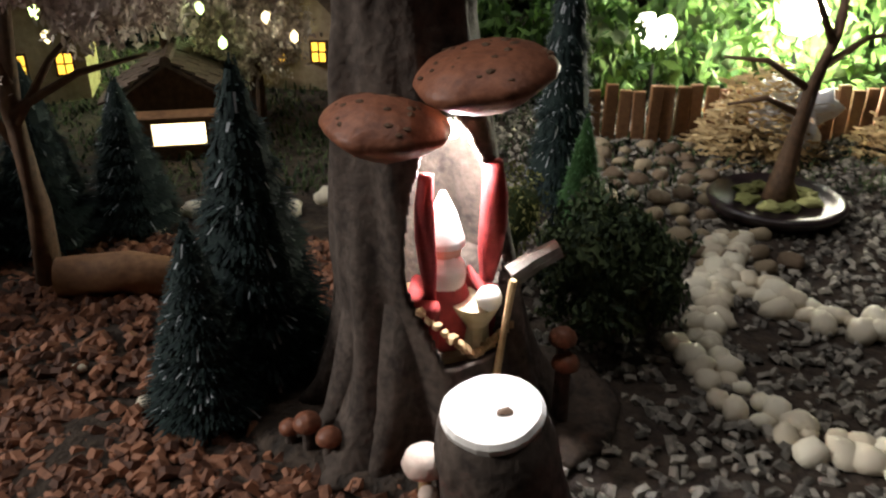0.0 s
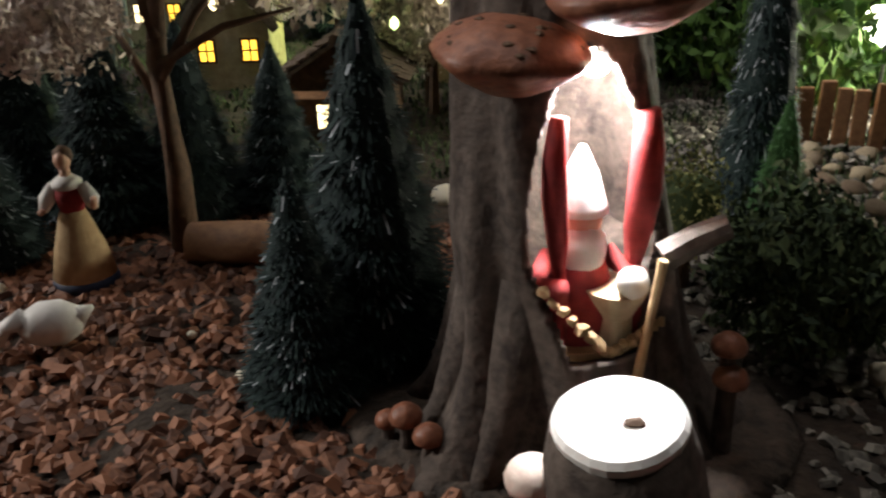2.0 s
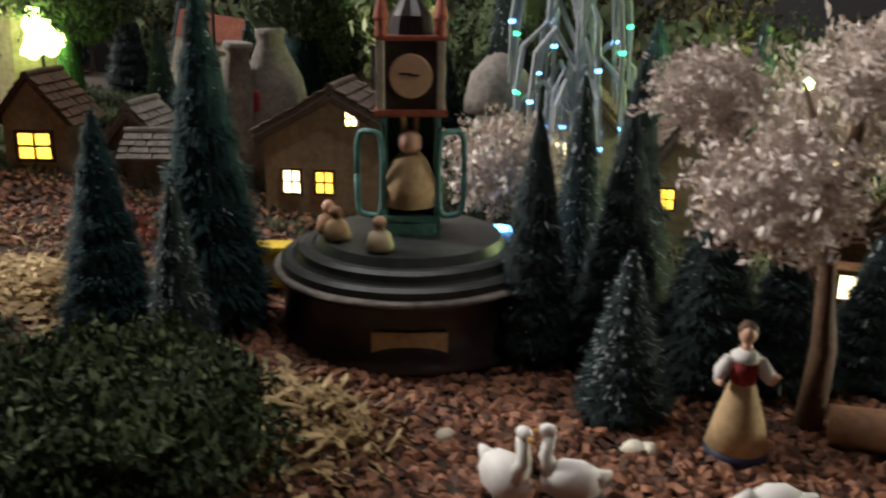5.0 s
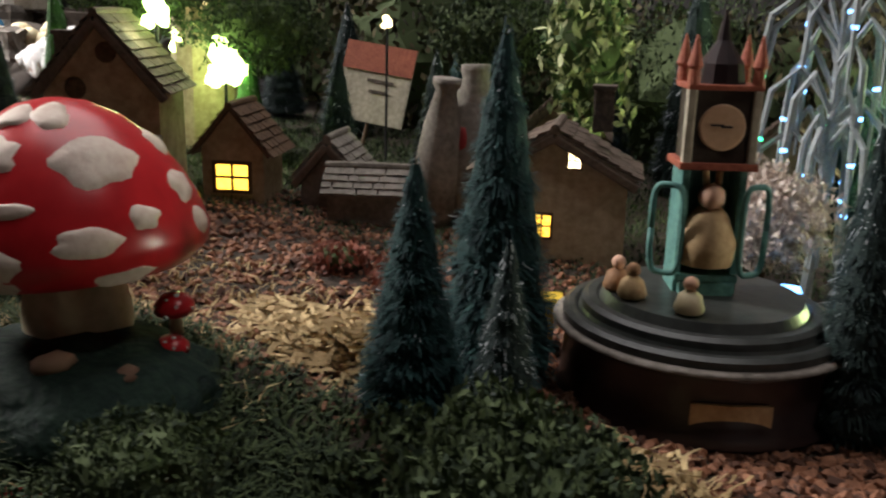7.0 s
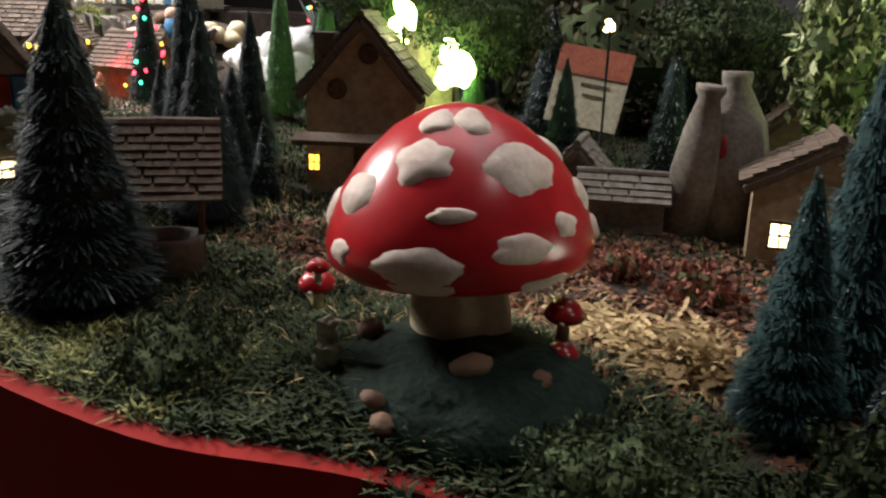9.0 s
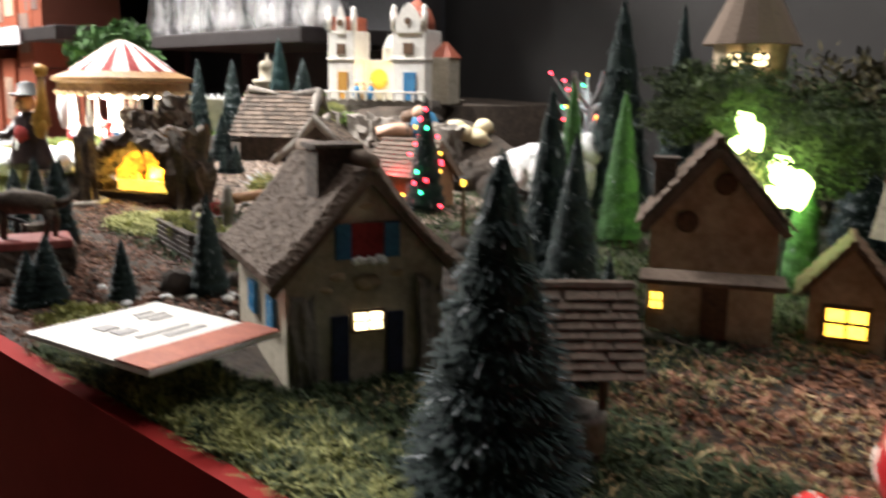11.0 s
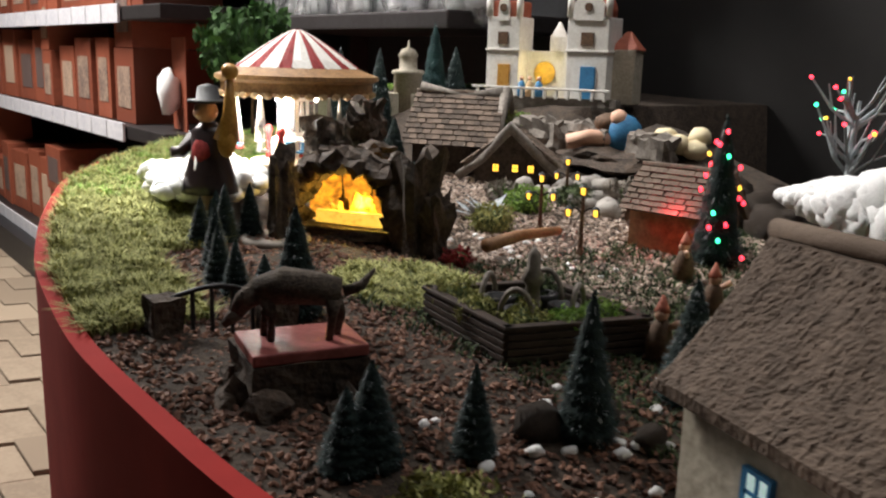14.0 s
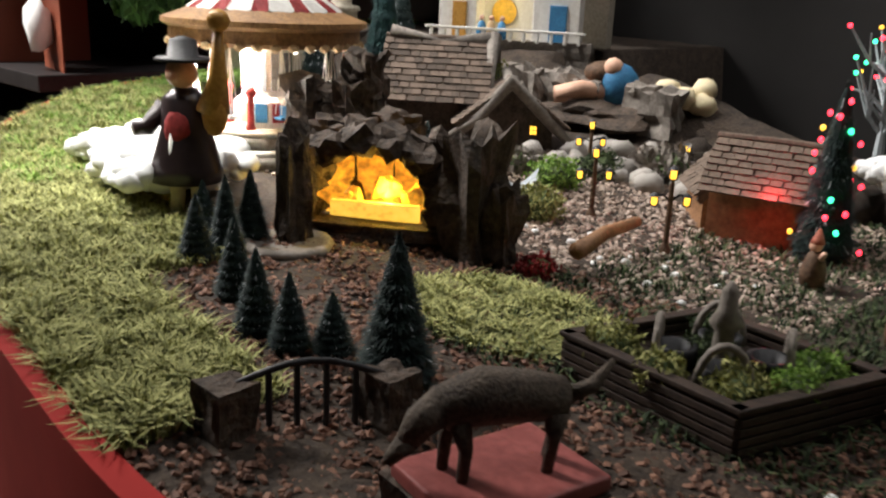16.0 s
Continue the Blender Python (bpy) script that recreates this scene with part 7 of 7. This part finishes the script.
bush("evergreen_garland", *(-2.215, 0.494, 1.105), 0.075, mat("fir_garland_green", (0.08, 0.17, 0.05), (0.03, 0.07, 0.02), 60, 0.8, 0, island=True), "green fir garland ball behind the carousel", 2600, 130, 0.8, 0.16, stem=0.15)

# Unseen spot, added to brighten the bags on the far shelf.
lamp("bag_spot", "SPOT", look((-2.3, -0.3, 2.75), (-2.7, 1.0, 1.28)), 120, (1, 0.95, 0.9), 0.05, 30)
# terrace and rubble between the farmhouses and the palace
rng = random.Random(77)
for k in range(16):
    x = -2.10 + 0.035 * k
    bm = bmesh.new()
    rough_box(bm, (x, 0.80 + 0.012 * math.sin(k * 2.0), gz(x, 0.80) + 0.012), (0.042, 0.035, 0.05), 0.35, k + 50)
    tagged(mesh_object("terrace_stone", bm, GREYROCK), "grey stone block of the palace terrace", "rock", "terrace stones")
bush("terrace_hedge", -1.95, 0.815, gz(-1.95, 0.815) + 0.03, 0.026, MOSS, "yellow-green hedge below the palace", 700, 141, 0.6)
bush("terrace_hedge", -1.87, 0.80, gz(-1.87, 0.80) + 0.03, 0.022, GRASS, "green hedge below the palace", 600, 142, 0.6)
stone_group("snowy_rubble", "pale snow-dusted rubble beside the path", [(-1.60 + 0.20 * rng.random(), 0.55 + 0.14 * rng.random()) for _ in range(46)], 0.013, mat("snowy_stone", (0.55, 0.52, 0.48), (0.16, 0.14, 0.12), 60, 0.8, 0.5), 31, "rocks", 0.8)
stone_group("dark_rubble", "dark wet rocks among the miniatures", [(-1.10 + 0.16 * rng.random(), 0.10 + 0.30 * rng.random()) for _ in range(40)], 0.014, ROCK, 32, "rocks", 0.8)
stone_group("dark_rubble", "dark brown rocks between the houses", [(-1.50 + 0.26 * rng.random(), 0.62 + 0.16 * rng.random()) for _ in range(40)], 0.02, ROCK, 33, "rocks", 0.9)
stone_group("shiny_pebbles", "pale glassy pebbles scattered on the mulch", [(-1.13 + 0.12 * rng.random(), 0.06 + 0.16 * rng.random()) for _ in range(26)] + [(-1.45 + 0.2 * rng.random(), 0.30 + 0.1 * rng.random()) for _ in range(20)], 0.004, COTTON, 34)
for k, (p, a) in enumerate((((-1.125, 0.238, 0.941), 20), ((-1.159, 0.337, 0.943), 80), ((-1.235, 0.404, 0.935), -30), ((-1.122, 0.317, 0.944), 140))):
    figurine("garden_gnome", p[0], p[1], 0.04, [("turn", TIMBER, [(.2, .1), (.22, .3), (.14, .6), (.08, .68)]), ("limb", SKIN, [(.08, 0, .2), (.09, 0, 0)], .05), ("limb", SKIN, [(-.08, 0, .2), (-.09, 0, 0)], .05), ("ball", SKIN, (0, -.02, .76), .11), ("turn", ROOFRED, [(.12, .8), (.1, .86), (.02, 1.05)]), ("limb", SKIN, [(.14, 0, .58), (.3, -.1, .7)], .05)], "small gnome figurine in dull brown clothes", a, None, "gnomes")

# ---- shop shelving with boxed goods ----
SY = 0.66
shelf = thing("shop_shelf", pose(0, 0, 0), "dark metal shop shelving with white price strips", "shelving")
LEV = (0.335, 0.85, 1.195, 1.49)
for z in LEV:
    bm = bmesh.new()
    box(bm, -5.425, SY + 0.27, z, 4.55, 0.5, 0.04, 0.004)
    part("shelf_board", bm, SHELFMETAL, shelf)
    for k in range(27):
        bm = bmesh.new()
        box(bm, -7.7 + 0.16 * k, SY + 0.012, z, 0.152, 0.008, 0.055, 0.001)
        part("price_label", bm, LABEL, shelf, "white price label")
bm = bmesh.new()
box(bm, -5.55, SY + 0.10, 0.25, 4.3, 0.3, 0.12)
part("kick_plate", bm, BLACK, shelf)
bm = bmesh.new()
box(bm, -5.55, SY + 0.53, 1.2, 4.3, 0.02, 2.0)
part("back_panel", bm, BLACK, shelf)
bm = bmesh.new()
box(bm, -5.45, SY + 0.16, 1.56, 4.4, 0.34, 0.09, 0.004)
part("header_panel", bm, RED, shelf, "glossy red header panel")
rng = random.Random(21)
for li, z in enumerate(LEV[:3]):
    x = -7.6
    while x < -3.45:
        w, h, d = rng.uniform(0.13, 0.26), rng.uniform(0.17, 0.30), rng.uniform(0.2, 0.28)
        stack = 2 if rng.random() < 0.45 and h < 0.24 else 1
        for s in range(stack):
            b = thing("gift_box", pose(x + w / 2, SY + 0.05 + d / 2 + rng.uniform(0, .03), z + 0.02 + s * h, 0, 0, rng.uniform(-4, 4)), "red-brown printed carton with a picture window", "box", "boxed goods")
            bm = bmesh.new()
            box(bm, 0, 0, h / 2, w, d, h - 0.002, 0.002)
            part("carton", bm, CARTON, b)
            bm = bmesh.new()
            box(bm, 0, -d / 2 - 0.001, h * .48, w * .66, 0.002, h * .55)
            part("picture", bm, PRINT, b, "faded printed picture")
        x += w + rng.uniform(0.01, 0.05)
for k in range(9):
    b = thing("plastic_bag", pose(-3.08 + 0.105 * k, 0.99 + 0.03 * (k % 2), 1.19, 0, 0, rng.uniform(-15, 15)), "clear plastic bag holding white figures", "bag", "bagged goods")
    bm = bmesh.new()
    rough_box(bm, (0, 0, 0.10), (0.12, 0.08, 0.21), 0.35, k + 3)
    part("film", bm, PLASTIC, b, "crinkled clear plastic film")
    for j in range(2):
        bm = bmesh.new()
        lathe(bm, [(0.026, 0.004), (0.023, 0.03), (0.010, 0.065), (0.014, 0.085), (0.003, 0.12)], 12, Matrix.Translation((-0.03 + 0.06 * j, 0, 0)), 0, .1, k)
        part("white_figure", bm, COTTON, b, "", True)
for k, (x, z) in enumerate(((-3.27, 0.87),)):
    b = thing("blister_pack", pose(x, SY + 0.10, z, 0, 0, -10), "clear blister pack with a white ornament", "pack", "bagged goods")
    bm = bmesh.new()
    box(bm, 0, 0.012, 0.13, 0.19, 0.004, 0.26, 0.001)
    part("card", bm, CARTON, b)
    bm = bmesh.new()
    blob(bm, (0, -0.02, 0.11), 0.06, (1, .5, 1.1), .2, 2, k)
    part("ornament", bm, COTTON, b, "", True)
shelf_b = thing("shop_shelf", pose(0, 0, 0), "dark shop shelf carrying clear plastic bags", "shelving")
for z in (1.17, 1.62):
    bm = bmesh.new()
    box(bm, -2.66, 1.10, z, 0.92, 0.40, 0.036, 0.004)
    part("shelf_board", bm, SHELFMETAL, shelf_b)
bm = bmesh.new()
box(bm, -2.66, 1.31, 0.95, 0.92, 0.02, 1.5)
part("back_panel", bm, BLACK, shelf_b)
for s_ in (-1, 1):
    bm = bmesh.new()
    box(bm, -2.66 + s_ * 0.455, 1.27, 0.95, 0.02, 0.06, 1.5)
    part("side_panel", bm, SHELFMETAL, shelf_b)
# Unseen area light, added to brighten the cartons on the shelving.
lamp("shelf_lamp", "AREA", look((-4.6, -0.4, 2.6), (-4.4, 1.0, 0.9)), 40, (1, 0.93, 0.85), 0.5)

# ---- paving ----
paver_parent = bpy.data.objects["floor"]
bm = bmesh.new()
box(bm, 0, 0, 0, 0.196, 0.146, 0.03, 0.004)
for v in bm.verts:
    if abs(v.co.x) > 0.09:
        v.co.x += 0.018 * math.sin(v.co.y / 0.073 * math.pi * .5)
PM = bpy.data.meshes.new("paver")
bm.to_mesh(PM)
bm.free()
PM.materials.append(PAVER)
for i in range(20):
    for j in range(15):
        ob = new("paver", PM)
        ob.parent = paver_parent
        ob.location = (-5.6 + 0.20 * i, -1.52 + 0.15 * j + (0.075 if i % 2 else 0), FLOOR - 0.012 + 0.001 * ((i * 7 + j * 3) % 3))
